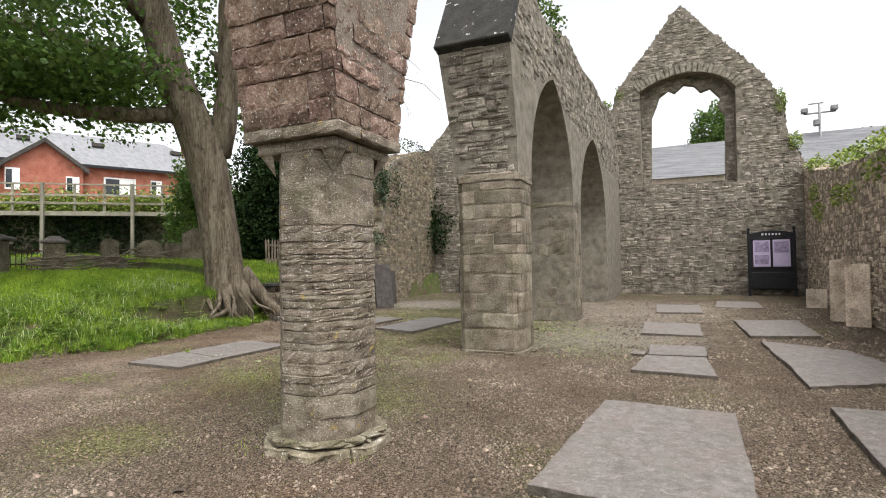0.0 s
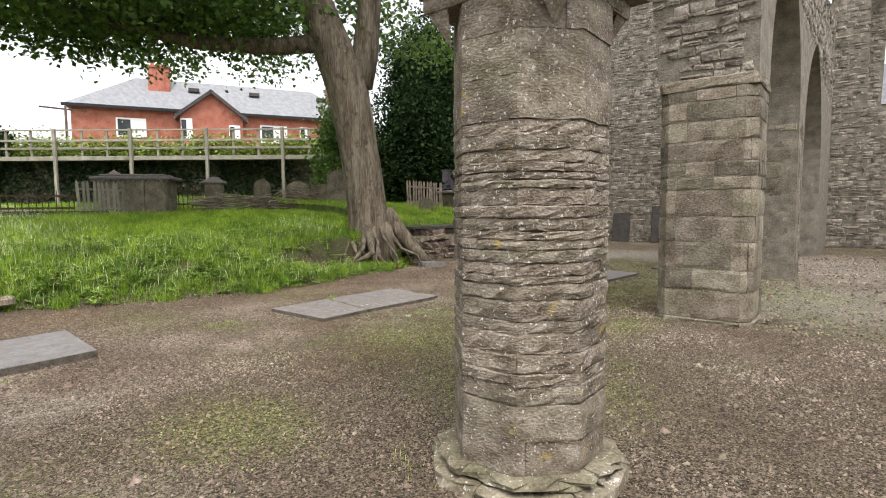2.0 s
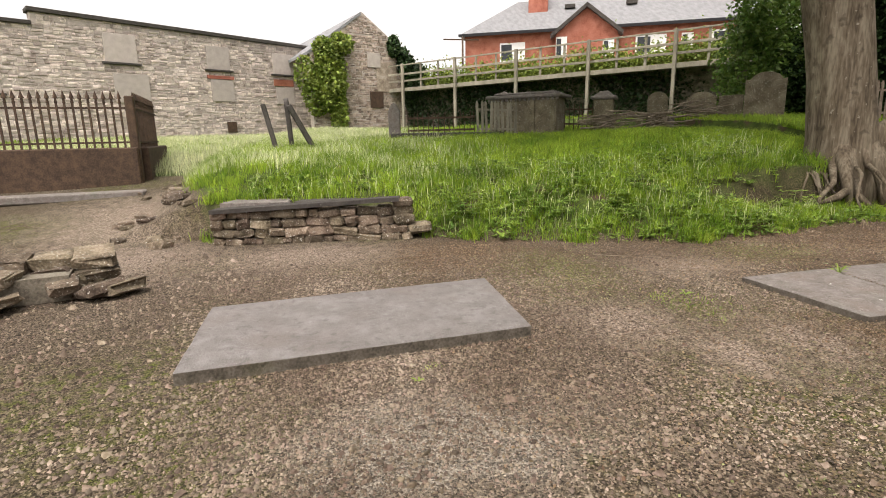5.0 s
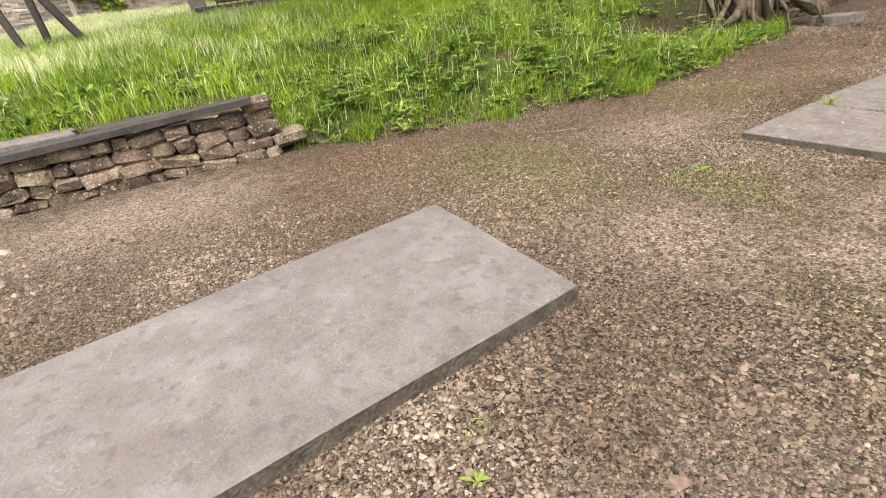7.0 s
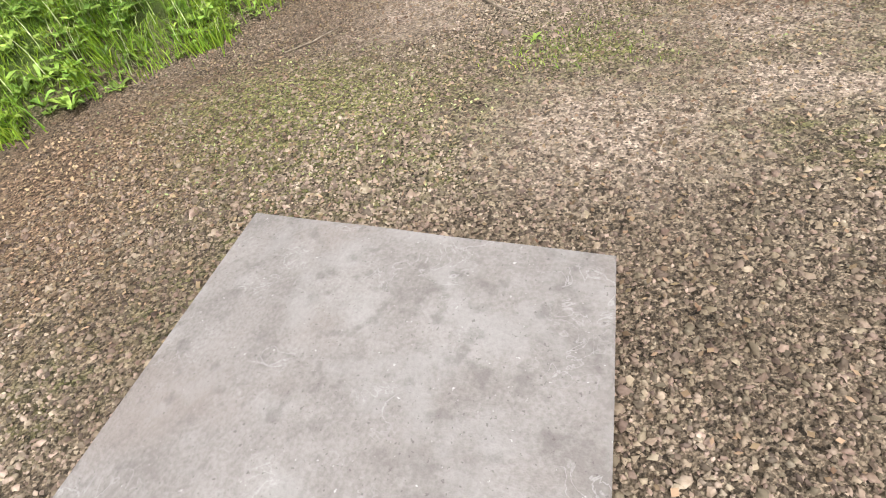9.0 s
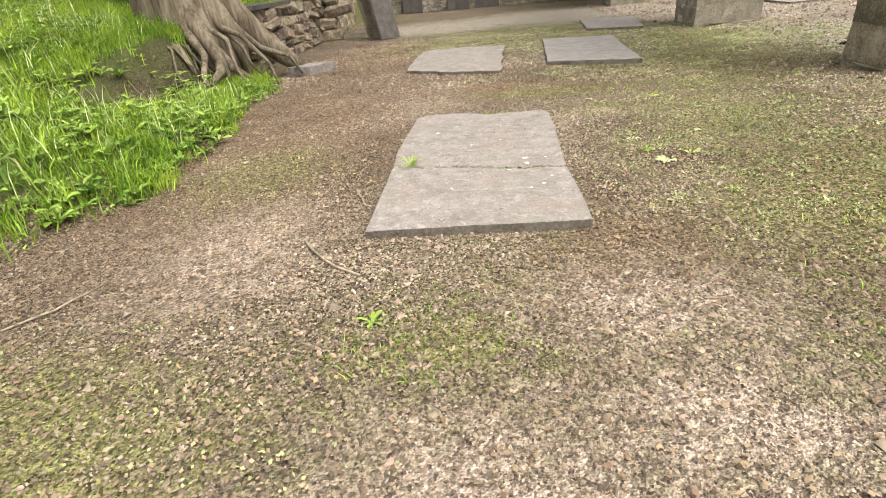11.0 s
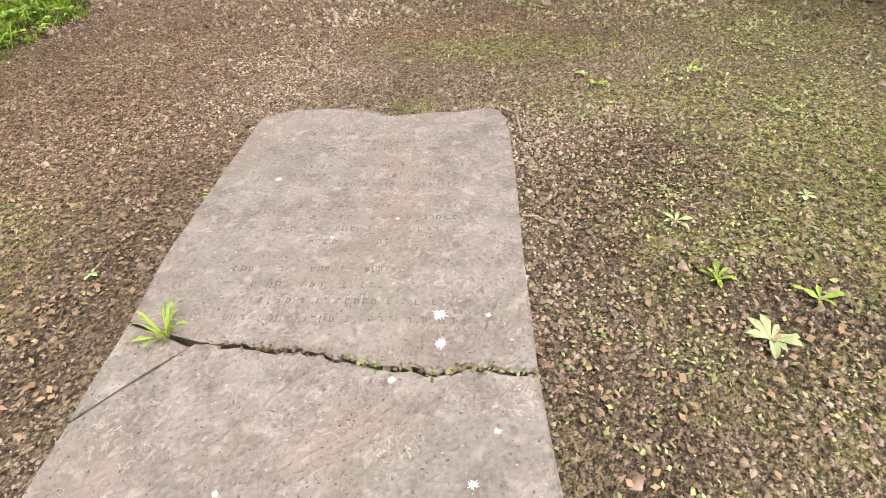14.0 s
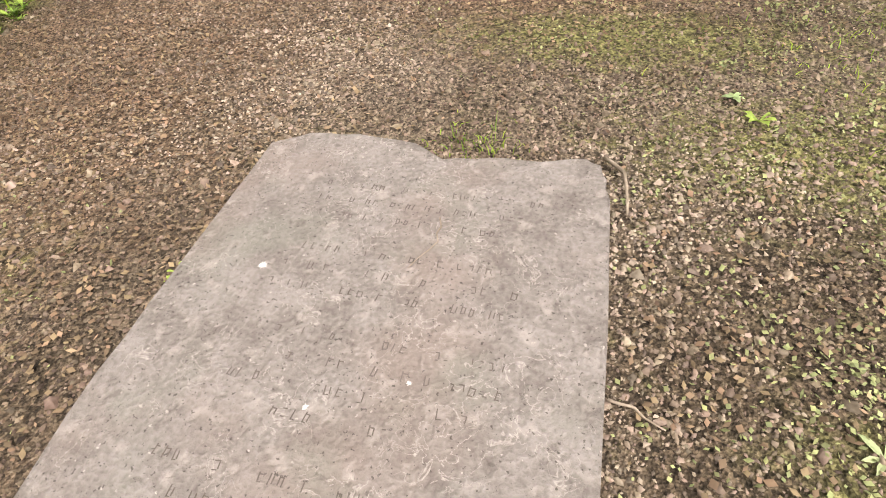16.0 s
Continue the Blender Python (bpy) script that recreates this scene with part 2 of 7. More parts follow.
M_GRASS = leaf_material("grass_blades", (0.11, 0.21, 0.015), (0.38, 0.52, 0.055), 0.6, 0.38)
# straw tones lifted towards white: sunlight on the bank put into the colour
M_STRAW = leaf_material("seeding_grass", (0.48, 0.53, 0.26), (0.86, 0.87, 0.58), 0.7, 0.4)
M_WEED = leaf_material("weed_leaves", (0.11, 0.19, 0.028), (0.30, 0.42, 0.08), 0.55, 0.25)
M_LEAF = leaf_material("sycamore_leaves", (0.055, 0.105, 0.018), (0.14, 0.225, 0.05), 0.5, 0.5)
M_YEW = leaf_material("dark_evergreen_leaves", (0.008, 0.018, 0.006), (0.034, 0.060, 0.020), 0.9, 0.1)
M_YEW.node_tree.nodes["Principled BSDF"].inputs["Specular IOR Level"].default_value = 0.08
M_IVY = leaf_material("ivy_leaves", (0.015, 0.035, 0.012), (0.05, 0.095, 0.03), 0.4, 0.15)
M_LIVELYIVY = leaf_material("bright_ivy_leaves", (0.12, 0.18, 0.025), (0.30, 0.37, 0.08), 0.45, 0.25)
M_FALLEN = leaf_material("fallen_leaves", (0.075, 0.045, 0.025), (0.27, 0.195, 0.12), 0.85, 0.1)


# ---- helpers for building ----
def mesh_of(name, bm, mat, parent=None, label=""):
    me = bpy.data.meshes.new(name)
    bm.to_mesh(me)
    bm.free()
    me.materials.append(mat)
    ob = new(name, me)
    if parent is not None:
        ob.parent = parent
    if label:
        ob["label"] = label
    return ob


def part(name, bm, mat, parent, label=""):
    return mesh_of(name, bm, mat, parent, label)


def raw(name, verts, faces, mat, parent=None, kind=""):
    me = bpy.data.meshes.new(name)
    me.from_pydata(verts, [], faces)
    me.materials.append(mat)
    ob = new(name, me)
    if parent is not None:
        ob.parent = parent
    if kind:
        ob["kind"] = kind
    return ob


def thing(name, m, label, category, group="", kind=""):
    ob = new(name)
    ob.matrix_world = m
    return tagged(ob, label, category, group, kind)


def add_box(bm, sx, sy, sz, m=Matrix(), bevel=0.0, jitter=0.0, rng=random):
    """A box that stands on its origin, its edges bevelled and its corners a little off."""
    r = bmesh.ops.create_cube(bm, size=1, matrix=m @ Matrix.Translation((0, 0, sz / 2)) @ Matrix.Diagonal((sx, sy, sz, 1)))
    if jitter:
        for v in r["verts"]:
            v.co += Vector([rng.uniform(-jitter, jitter) for _ in range(3)])
    if bevel:
        edges = list({e for v in r["verts"] for e in v.link_edges})
        bmesh.ops.bevel(bm, geom=edges, offset=bevel, segments=1, affect="EDGES")


def box(sx, sy, sz, m=Matrix(), bevel=0.0, jitter=0.0, rng=random):
    bm = bmesh.new()
    add_box(bm, sx, sy, sz, m, bevel, jitter, rng)
    return bm


def plate(outline, holes=(), depth=0.5):
    """A plate in the xz plane, outlined and pierced, from y = 0 back to y = depth."""
    bm = bmesh.new()
    for loop in (outline, *holes):
        vs = [bm.verts.new((x, 0, z)) for x, z in loop]
        for k, v in enumerate(vs):
            bm.edges.new((v, vs[k - 1]))
    bmesh.ops.triangle_fill(bm, use_beauty=True, edges=bm.edges[:])
    r = bmesh.ops.extrude_face_region(bm, geom=bm.faces[:])
    bmesh.ops.translate(bm, verts=[v for v in r["geom"] if isinstance(v, bmesh.types.BMVert)], vec=(0, depth, 0))
    bmesh.ops.recalc_face_normals(bm, faces=bm.faces[:])
    return bm


def slab_bm(outline, thick, rng, z=0.0, chip=0.012, steps=7):
    """A flat stone with an uneven rim: outline corners in xy, rim worn and split into short stretches."""
    rim = []
    n = len(outline)
    for k in range(n):
        a, b = Vector(outline[k]), Vector(outline[(k + 1) % n])
        side = (b - a).orthogonal().normalized()
        for j in range(steps):
            p = a.lerp(b, j / steps)
            rim.append(p + side * rng.uniform(-chip, chip) * (0.4 if j == 0 else 1))
    bm = bmesh.new()
    c = sum(rim, Vector((0, 0))) / len(rim)
    low = [bm.verts.new((*p, z)) for p in rim]
    mid = [bm.verts.new((*p, z + thick - 0.006)) for p in rim]
    top = [bm.verts.new((*(p + (c - p).normalized() * 0.007), z + thick + rng.uniform(-0.002, 0.002))) for p in rim]
    m = len(rim)
    for k in range(m):
        for lo, hi in ((low, mid), (mid, top)):
            bm.faces.new((lo[k - 1], lo[k], hi[k], hi[k - 1]))
    bm.faces.new(top)
    bm.faces.new(low[::-1])
    bmesh.ops.recalc_face_normals(bm, faces=bm.faces[:])
    return bm


def stones(inside, x0, x1, z0, z1, rng, course=(0.06, 0.15), length=(0.08, 0.36), proud=(-0.005, 0.03), back=0.04):
    """Rubble courses on the face y = 0, seen from -y: chamfered stones, as vertices and faces."""
    vs, fs = [], []
    z = z0
    while z < z1:
        h = rng.uniform(*course)
        x = x0 - rng.uniform(0, length[1])
        z_row, h_row = z, h
        while x < x1:
            w = length[0] + (length[1] - length[0]) * rng.random() ** 1.6
            h = h_row * rng.uniform(0.72, 1.28)
            z = z_row + rng.uniform(-0.22, 0.22) * h_row
            xc, zc = x + w / 2, z + h / 2
            if all(inside(px, pz) for px, pz in ((x + 0.02, z + 0.02), (x + w - 0.02, z + 0.02), (x + 0.02, z + h - 0.02), (x + w - 0.02, z + h - 0.02))):
                g = rng.uniform(0.004, 0.014)
                p, c = rng.uniform(*proud), min(0.026, h * 0.26)
                j = lambda a: rng.uniform(-a, a)
                k = len(vs)
                q = [(x + g + j(.014), z + g + j(.014)), (x + w - g + j(.014), z + g + j(.014)), (x + w - g + j(.014), z + h - g + j(.014)), (x + g + j(.014), z + h - g + j(.014))]
                vs += [(a, back, b) for a, b in q]
                vs += [(a, -p * 0.4, b) for a, b in q]
                vs += [(a + (c if a < xc else -c), -p + j(0.008), b + (c if b < zc else -c)) for a, b in q]
                for r in (0, 4):
                    for i in range(4):
                        fs.append((k + r + i, k + r + (i + 1) % 4, k + r + 4 + (i + 1) % 4, k + r + 4 + i))
                fs.append((k + 8, k + 9, k + 10, k + 11))
            x += w
        z = z_row + h_row
    return vs, fs


def in_poly(poly):
    def test(x, z):
        odd = False
        for k in range(len(poly)):
            (ax, az), (bx, bz) = poly[k - 1], poly[k]
            if (az > z) != (bz > z) and x < ax + (z - az) * (bx - ax) / (bz - az):
                odd = not odd
        return odd
    return test


def rubble_wall(name, m, outline, holes, depth, rng, mats, faces="f", label="", parent=None, **kw):
    """A wall with a mortar core and rubble on its faces; m: its place, the front towards -y."""
    core = mesh_of(name, plate(outline, holes, depth), mats[1])
    core.matrix_world = m
    tagged(core, label, "wall", "", "structure")
    out, cuts = in_poly(outline), [in_poly(h) for h in holes]
    ok = lambda x, z: out(x, z) and not any(c(x, z) for c in cuts)
    xs, zs = [p[0] for p in outline], [p[1] for p in outline]
    if "f" in faces:
        vs, fs = stones(ok, min(xs), max(xs), min(zs), max(zs), rng, **kw)
        raw("rubble_face", vs, fs, mats[0], core, "stuff")
    crest, cf = [], []
    n = len(outline)
    for k in range(n):
        (ax, az), (bx, bz) = outline[k], outline[(k + 1) % n]
        run = math.hypot(bx - ax, bz - az)
        mx, mz = (ax + bx) / 2, (az + bz) / 2
        if min(az, bz) < 0.5 or run < 0.05 or (name == "wall_arcade" and abs(bz - az) > 1.5 * abs(bx - ax)) or not out(mx, mz - 0.12) or out(mx, mz + 0.12):
            continue
        t = 0.0
        while t < run:
            w = rng.uniform(0.10, 0.26)
            px, pz = ax + (bx - ax) * t / run, az + (bz - az) * t / run
            o = len(crest)
            h, yy, d = rng.uniform(0.02, 0.09), rng.uniform(-0.01, depth * 0.5), rng.uniform(0.25, 0.5) * depth + 0.1
            for dz in (-0.1, h):
                f = 1.0 if dz < 0 else 0.72
                crest += [(px + sx * w * 0.5 * f + rng.uniform(-0.03, 0.03), yy + (d if sy > 0 else 0) + rng.uniform(-0.02, 0.02), pz + dz + rng.uniform(-0.03, 0.03)) for sx, sy in ((-1, -1), (1, -1), (1, 1), (-1, 1))]
            cf += [tuple(o + i for i in q) for q in ((4, 5, 6, 7), (0, 1, 5, 4), (1, 2, 6, 5), (2, 3, 7, 6), (3, 0, 4, 7))]
            t += w * 0.75
    if crest:
        raw("broken_crest", crest, cf, mats[0], core, "stuff")
    if "b" in faces:
        vs, fs = stones(lambda x, z: ok(-x, z), -max(xs), -min(xs), min(zs), max(zs), rng, **kw)
        ob = raw("rubble_face", vs, fs, mats[0], core, "stuff")
        ob.matrix_local = Matrix.Translation((0, depth, 0)) @ Matrix.Rotation(math.pi, 4, "Z")
    return core


def tube(path, radii, sides=8, wobble=0.0, rng=random, flute=0.0):
    """A bent, tapering tube along a path."""
    bm = bmesh.new()
    rings = []
    path = [Vector(p) for p in path]
    for k, (p, r) in enumerate(zip(path, radii)):
        d = (path[min(k + 1, len(path) - 1)] - path[max(k - 1, 0)]).normalized()
        if k == 0:
            a = d.orthogonal().normalized() if abs(d.z) < 0.95 else Vector((1, 0, 0))
        a = (a - d * a.dot(d)).normalized()
        b = d.cross(a)
        ring = []
        for i in range(sides):
            t = 2 * math.pi * i / sides
            q = r * (1 + flute * math.sin(5 * t + k * 0.2) + rng.uniform(-wobble, wobble))
            ring.append(bm.verts.new(p + a * q * math.cos(t) + b * q * math.sin(t)))
        rings.append(ring)
    for lo, hi in zip(rings, rings[1:]):
        for i in range(sides):
            bm.faces.new((lo[i - 1], lo[i], hi[i], hi[i - 1]))
    bm.faces.new(rings[0][::-1])
    bm.faces.new(rings[-1])
    bmesh.ops.recalc_face_normals(bm, faces=bm.faces[:])
    for f in bm.faces:
        f.smooth = True
    return bm


def scatter(name, pts, sizes, mat, rng, parent=None, shape="leaf", label="", category="", droop=0.3):
    """Many small leaves at the points given, each a folded blade of its own, joined as one."""
    pts = np.asarray(pts, float)
    n = len(pts)
    r = np.random.default_rng(rng)
    d = r.normal(size=(n, 3))
    d[:, 2] = d[:, 2] * 0.6 - droop
    d /= np.linalg.norm(d, axis=1)[:, None]
    e = np.cross(d, r.normal(size=(n, 3)))
    e /= np.linalg.norm(e, axis=1)[:, None]
    nrm = np.cross(d, e)
    s = np.asarray(sizes, float)[:, None] * r.uniform(0.7, 1.3, (n, 1))
    wide = 0.42 if shape == "leaf" else 0.3
    v = np.empty((n, 5, 3))
    v[:, 0] = pts - d * s * 0.5
    v[:, 1] = pts + e * s * wide + nrm * s * 0.12 - d * s * 0.05
    v[:, 2] = pts + d * s * 0.5
    v[:, 3] = pts - e * s * wide + nrm * s * 0.12 - d * s * 0.05
    v[:, 4] = pts + nrm * s * 0.02
    base = (np.arange(n) * 5)[:, None]
    f = np.concatenate([base + np.array(q) for q in ((0, 1, 4), (1, 2, 4), (2, 3, 4), (3, 0, 4))], axis=0)
    return bulk(name, v.reshape(-1, 3), f, mat, parent, label, category)


def bulk(name, verts, tris, mat, parent=None, label="", category=""):
    me = bpy.data.meshes.new(name)
    me.vertices.add(len(verts))
    me.vertices.foreach_set("co", np.ascontiguousarray(verts, dtype=np.float32).ravel())
    k = tris.shape[1]
    me.loops.add(tris.size)
    me.loops.foreach_set("vertex_index", np.ascontiguousarray(tris, dtype=np.int32).ravel())
    me.polygons.add(len(tris))
    me.polygons.foreach_set("loop_start", np.arange(0, tris.size, k, dtype=np.int32))
    me.update(calc_edges=True)
    me.validate()
    me.materials.append(mat)
    ob = new(name, me)
    if parent is not None:
        ob.parent = parent
    return tagged(ob, label, category, "", "stuff")


# ---- ground: gravel floor, grassy bank, one sheet to the horizon ----
EDGE_Y = [-30, -6, -0.3, 2.6, 3.45, 4.5, 5.6, 6.7, 8.3, 9.7, 10.8, 13, 16, 40]
EDGE_X = [-10.3, -10.3, -10.3, -9.9, -9.4, -9.0, -8.65, -8.7, -9.1, -9.3, -10.2, -10.3, -10.6, -11.6]


def scarp(y):
    """How far behind the foot of the bank its eroded step lies, and how marked it is."""
    cut = 0.62 + 0.17 * np.clip(9.6 - y, 0, 5) + 0.10 * np.sin(2.3 * y) + 0.05 * np.sin(6.1 * y)
    return cut, np.clip((y - 6.4) / 1.4, 0, 1) * np.clip((11.0 - y) / 0.5, 0, 1)


def bank(x, y):
    """Height of the ground."""
    x, y = np.asarray(x, float), np.asarray(y, float)
    d = np.maximum(0, np.interp(y, EDGE_Y, EDGE_X) - x)
    green = 1.28 * (1 - np.exp(-d / 2.3))
    cut, over_cut = scarp(y)
    step = np.clip((d - cut) / 0.26, 0, 1)
    ledge = 0.17 * (1 - np.exp(-d / 0.5)) + 0.54 * step * step * (3 - 2 * step) + 0.66 * (1 - np.exp(-np.maximum(0, d - cut) / 2.2))
    green = green + (ledge - green) * over_cut
    walled = np.where(d > 0.25, 0.40 + 0.88 * (1 - np.exp(-d / 2.6)), 0)
    stepped = np.where(d > 0.35, 0.90 + 0.85 * (1 - np.exp(-(d - 0.35) / 3.0)), 0)
    path = 1.05 * np.clip(d / 7.5, 0, 1)
    h = np.where(y > 11.2, stepped, green)
    h = np.where((y < 2.5) & (y > -0.3), walled, h)
    w = np.clip((-0.3 - y) / 1.2, 0, 1)
    h = np.where(y < -0.3, w * path + (1 - w) * walled, h)
    far = np.clip((-x - 18) / 10, 0, 1)
    h = h + 0.35 * far * (d > 0)
    wave = 0.02 * np.sin(1.7 * x + 0.6 * y) * np.sin(1.3 * y - 0.4 * x) + 0.05 * np.sin(0.9 * x) * np.sin(0.8 * y + 1) * np.clip(d, 0, 1)
    return h + wave * np.where(d > 0, 1.0, 0.5)


def zat(x, y):
    return float(bank(x, y))


xs = np.concatenate([np.linspace(-900, -60, 10), np.linspace(-55, -20, 36), np.linspace(-19.7, 6, 172), np.linspace(7, 40, 20), np.linspace(60, 900, 10)])
ys = np.concatenate([np.linspace(-900, -40, 10), np.linspace(-36, -6, 20), np.linspace(-5.8, 26, 213), np.linspace(27, 60, 20), np.linspace(80, 900, 10)])
gx, gy = np.meshgrid(xs, ys, indexing="ij")
gz = bank(gx, gy)
ground_v = np.stack([gx, gy, gz], -1).reshape(-1, 3)
ny = len(ys)
ii, jj = np.meshgrid(np.arange(len(xs) - 1), np.arange(ny - 1), indexing="ij")
base = (ii * ny + jj).ravel()[:, None]
ground_f = np.concatenate([base, base + ny, base + ny + 1, base + 1], axis=1)


def ground_material():
    m = bpy.data.materials.new("gravel_and_turf")
    m.use_nodes = True
    nt, nn = m.node_tree, m.node_tree.nodes
    L = nt.links.new
    b = nn["Principled BSDF"]
    b.inputs["Roughness"].default_value = 0.95
    b.inputs["Specular IOR Level"].default_value = 0.2
    geo = nn.new("ShaderNodeNewGeometry")
    pos = geo.outputs["Position"]

    def noise_at(scale, detail=4):
        n = nn.new("ShaderNodeTexNoise")
        n.inputs["Scale"].default_value, n.inputs["Detail"].default_value = scale, detail
        L(pos, n.inputs["Vector"])
        return n.outputs[0]

    def span(sock, lo, hi):
        n = nn.new("ShaderNodeMapRange")
        n.inputs["From Min"].default_value, n.inputs["From Max"].default_value = lo, hi
        L(sock, n.inputs["Value"])
        return n.outputs[0]

    def blend(fac, a, c):
        n = nn.new("ShaderNodeMix")
        n.data_type = "RGBA"
        L(fac, n.inputs["Factor"])
        for sock, v in ((n.inputs["A"], a), (n.inputs["B"], c)):
            if isinstance(v, tuple):
                sock.default_value = (*v, 1)
            else:
                L(v, sock)
        return n.outputs["Result"]

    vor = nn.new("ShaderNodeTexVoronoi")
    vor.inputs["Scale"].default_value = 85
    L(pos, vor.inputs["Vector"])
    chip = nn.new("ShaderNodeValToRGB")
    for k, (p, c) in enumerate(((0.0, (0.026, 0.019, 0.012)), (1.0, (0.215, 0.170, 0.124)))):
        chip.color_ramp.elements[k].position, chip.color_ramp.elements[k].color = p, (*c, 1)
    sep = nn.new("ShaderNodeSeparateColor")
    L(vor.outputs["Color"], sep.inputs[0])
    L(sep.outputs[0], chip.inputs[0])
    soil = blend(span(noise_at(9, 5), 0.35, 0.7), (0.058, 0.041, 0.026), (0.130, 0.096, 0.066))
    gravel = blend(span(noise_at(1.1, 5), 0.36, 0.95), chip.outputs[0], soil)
    gravel = blend(span(noise_at(0.8, 6), 0.55, 0.95), gravel, (0.23, 0.185, 0.145))
    mossy = blend(span(noise_at(14, 4), 0.4, 0.7), gravel, (0.095, 0.105, 0.025))
    gravel = blend(span(noise_at(0.42, 3), 0.50, 0.62), gravel, mossy)
    def zoned(name, lo, hi, scale, width):
        a = nn.new("ShaderNodeAttribute")
        a.attribute_name = name
        m2 = nn.new("ShaderNodeMath")
        m2.operation = "MULTIPLY_ADD"
        m2.inputs[1].default_value = width
        L(noise_at(scale, 6), m2.inputs[0])
        L(a.outputs["Fac"], m2.inputs[2])
        return span(m2.outputs[0], lo, hi)

    rust = blend(span(noise_at(40, 4), 0.35, 0.65), (0.060, 0.037, 0.023), (0.210, 0.140, 0.090))
    dust = blend(span(noise_at(30, 5), 0.35, 0.65), (0.185, 0.143, 0.111), (0.33, 0.265, 0.212))
    green = blend(span(noise_at(35, 4), 0.35, 0.65), (0.066, 0.062, 0.024), (0.195, 0.188, 0.075))
    gravel = blend(zoned("brown", 0.85, 1.75, 6, 1.2), gravel, rust)
    gravel = blend(zoned("pale", 0.90, 1.6, 7, 1.3), gravel, dust)
    gravel = blend(zoned("mossy", 1.05, 1.60, 12, 1.5), gravel, green)
    humus = blend(span(noise_at(50, 4), 0.4, 0.65), (0.042, 0.031, 0.020), (0.130, 0.098, 0.066))
    gravel = blend(zoned("damp", 0.95, 1.5, 9, 1.3), gravel, humus)
    ash = blend(span(noise_at(25, 5), 0.35, 0.65), (0.15, 0.130, 0.104), (0.29, 0.258, 0.215))
    gravel = blend(zoned("ashen", 0.8, 1.3, 4, 1.0), gravel, ash)
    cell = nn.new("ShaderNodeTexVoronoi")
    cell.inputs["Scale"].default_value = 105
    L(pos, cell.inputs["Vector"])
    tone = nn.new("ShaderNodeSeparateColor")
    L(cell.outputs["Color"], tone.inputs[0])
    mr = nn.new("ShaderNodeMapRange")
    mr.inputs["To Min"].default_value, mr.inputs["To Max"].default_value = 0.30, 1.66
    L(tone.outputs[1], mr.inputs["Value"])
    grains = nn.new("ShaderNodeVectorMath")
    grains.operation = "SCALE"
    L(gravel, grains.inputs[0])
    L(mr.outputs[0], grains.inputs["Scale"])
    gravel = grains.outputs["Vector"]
    turf = blend(span(noise_at(5, 5), 0.35, 0.65), (0.045, 0.07, 0.014), (0.09, 0.13, 0.026))
    earth = blend(span(noise_at(2.2, 4), 0.55, 0.66), turf, (0.10, 0.072, 0.046))
    at = nn.new("ShaderNodeAttribute")
    at.attribute_name = "turf"
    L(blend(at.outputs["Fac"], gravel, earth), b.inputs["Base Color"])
    bp = nn.new("ShaderNodeBump")
    bp.inputs["Strength"].default_value, bp.inputs["Distance"].default_value = 1.0, 0.011
    vor2 = nn.new("ShaderNodeTexVoronoi")
    vor2.inputs["Scale"].default_value = 130
    L(pos, vor2.inputs["Vector"])
    L(vor2.outputs["Distance"], bp.inputs["Height"])
    bp2 = nn.new("ShaderNodeBump")
    bp2.inputs["Strength"].default_value, bp2.inputs["Distance"].default_value = 0.5, 0.05
    L(noise_at(7, 6), bp2.inputs["Height"])
    L(bp2.outputs[0], bp.inputs["Normal"])
    L(bp.outputs[0], b.inputs["Normal"])
    return m


ground = bulk("ground", ground_v, ground_f, ground_material())
tagged(ground, "fine gravel floor with moss patches below a grassy bank", "ground", "", "structure")
gd = np.interp(gy, EDGE_Y, EDGE_X) - gx
turf = np.clip(gd / 0.5, 0, 1) * np.where((gy < -0.15 - 0.33 * gd) & (gx > -14.6), 0.05, 1.0)
gcut, gmark = scarp(gy)
turf = turf * (1 - 0.97 * gmark * np.exp(-((gd - gcut - 0.10) / 0.15) ** 2))
turf = np.maximum(turf, ((np.abs(gx) > 30) | (gy > 30) | (gy < -12)) * 1.0)
attr = ground.data.attributes.new("turf", "FLOAT", "POINT")
attr.data.foreach_set("value", turf.ravel().astype(np.float32))
BROWN = [(-9.8, 9.2, 0.9, 1.2), (-8.2, 7.5, 1.3, 3.2), (-8.6, 11.5, 1.5, 2.5), (-3.9, 9.3, 1.5, 1.0), (-4.3, 5.2, 0.8, 1.6), (-8.6, 2.8, 1.0, 1.6), (-6.3, 8.6, 1.2, 0.6), (-1.0, 2.6, 1.2, 0.8), (-5.6, 5.0, 0.5, 0.5)]
PALE = [(-6.25, 3.6, 0.65, 0.5), (-5.6, 3.95, 0.5, 0.35), (-5.7, 4.55, 0.6, 0.35), (-7.6, 5.0, 0.5, 0.7), (-9.0, 1.2, 0.9, 1.2), (-9.2, -0.9, 1.4, 1.3), (-11.5, -1.8, 2.0, 1.2)]
DAMP = [(-5.68, 6.7, 0.25, 0.7), (-5.4, 7.0, 0.4, 0.5), (-5.66, 5.7, 0.16, 0.5), (-7.2, 6.2, 0.14, 0.9), (-5.2, 6.2, 0.4, 0.3), (-9.3, 9.2, 0.4, 0.5)]
ASHEN = [(-5.0, 2.0, 0.5, 0.8), (-1.5, 16, 3.2, 4.0), (-5.0, 17.2, 4.0, 2.4), (-8.0, 16.4, 2.5, 1.8), (-1.0, 11.0, 2.0, 2.5)]
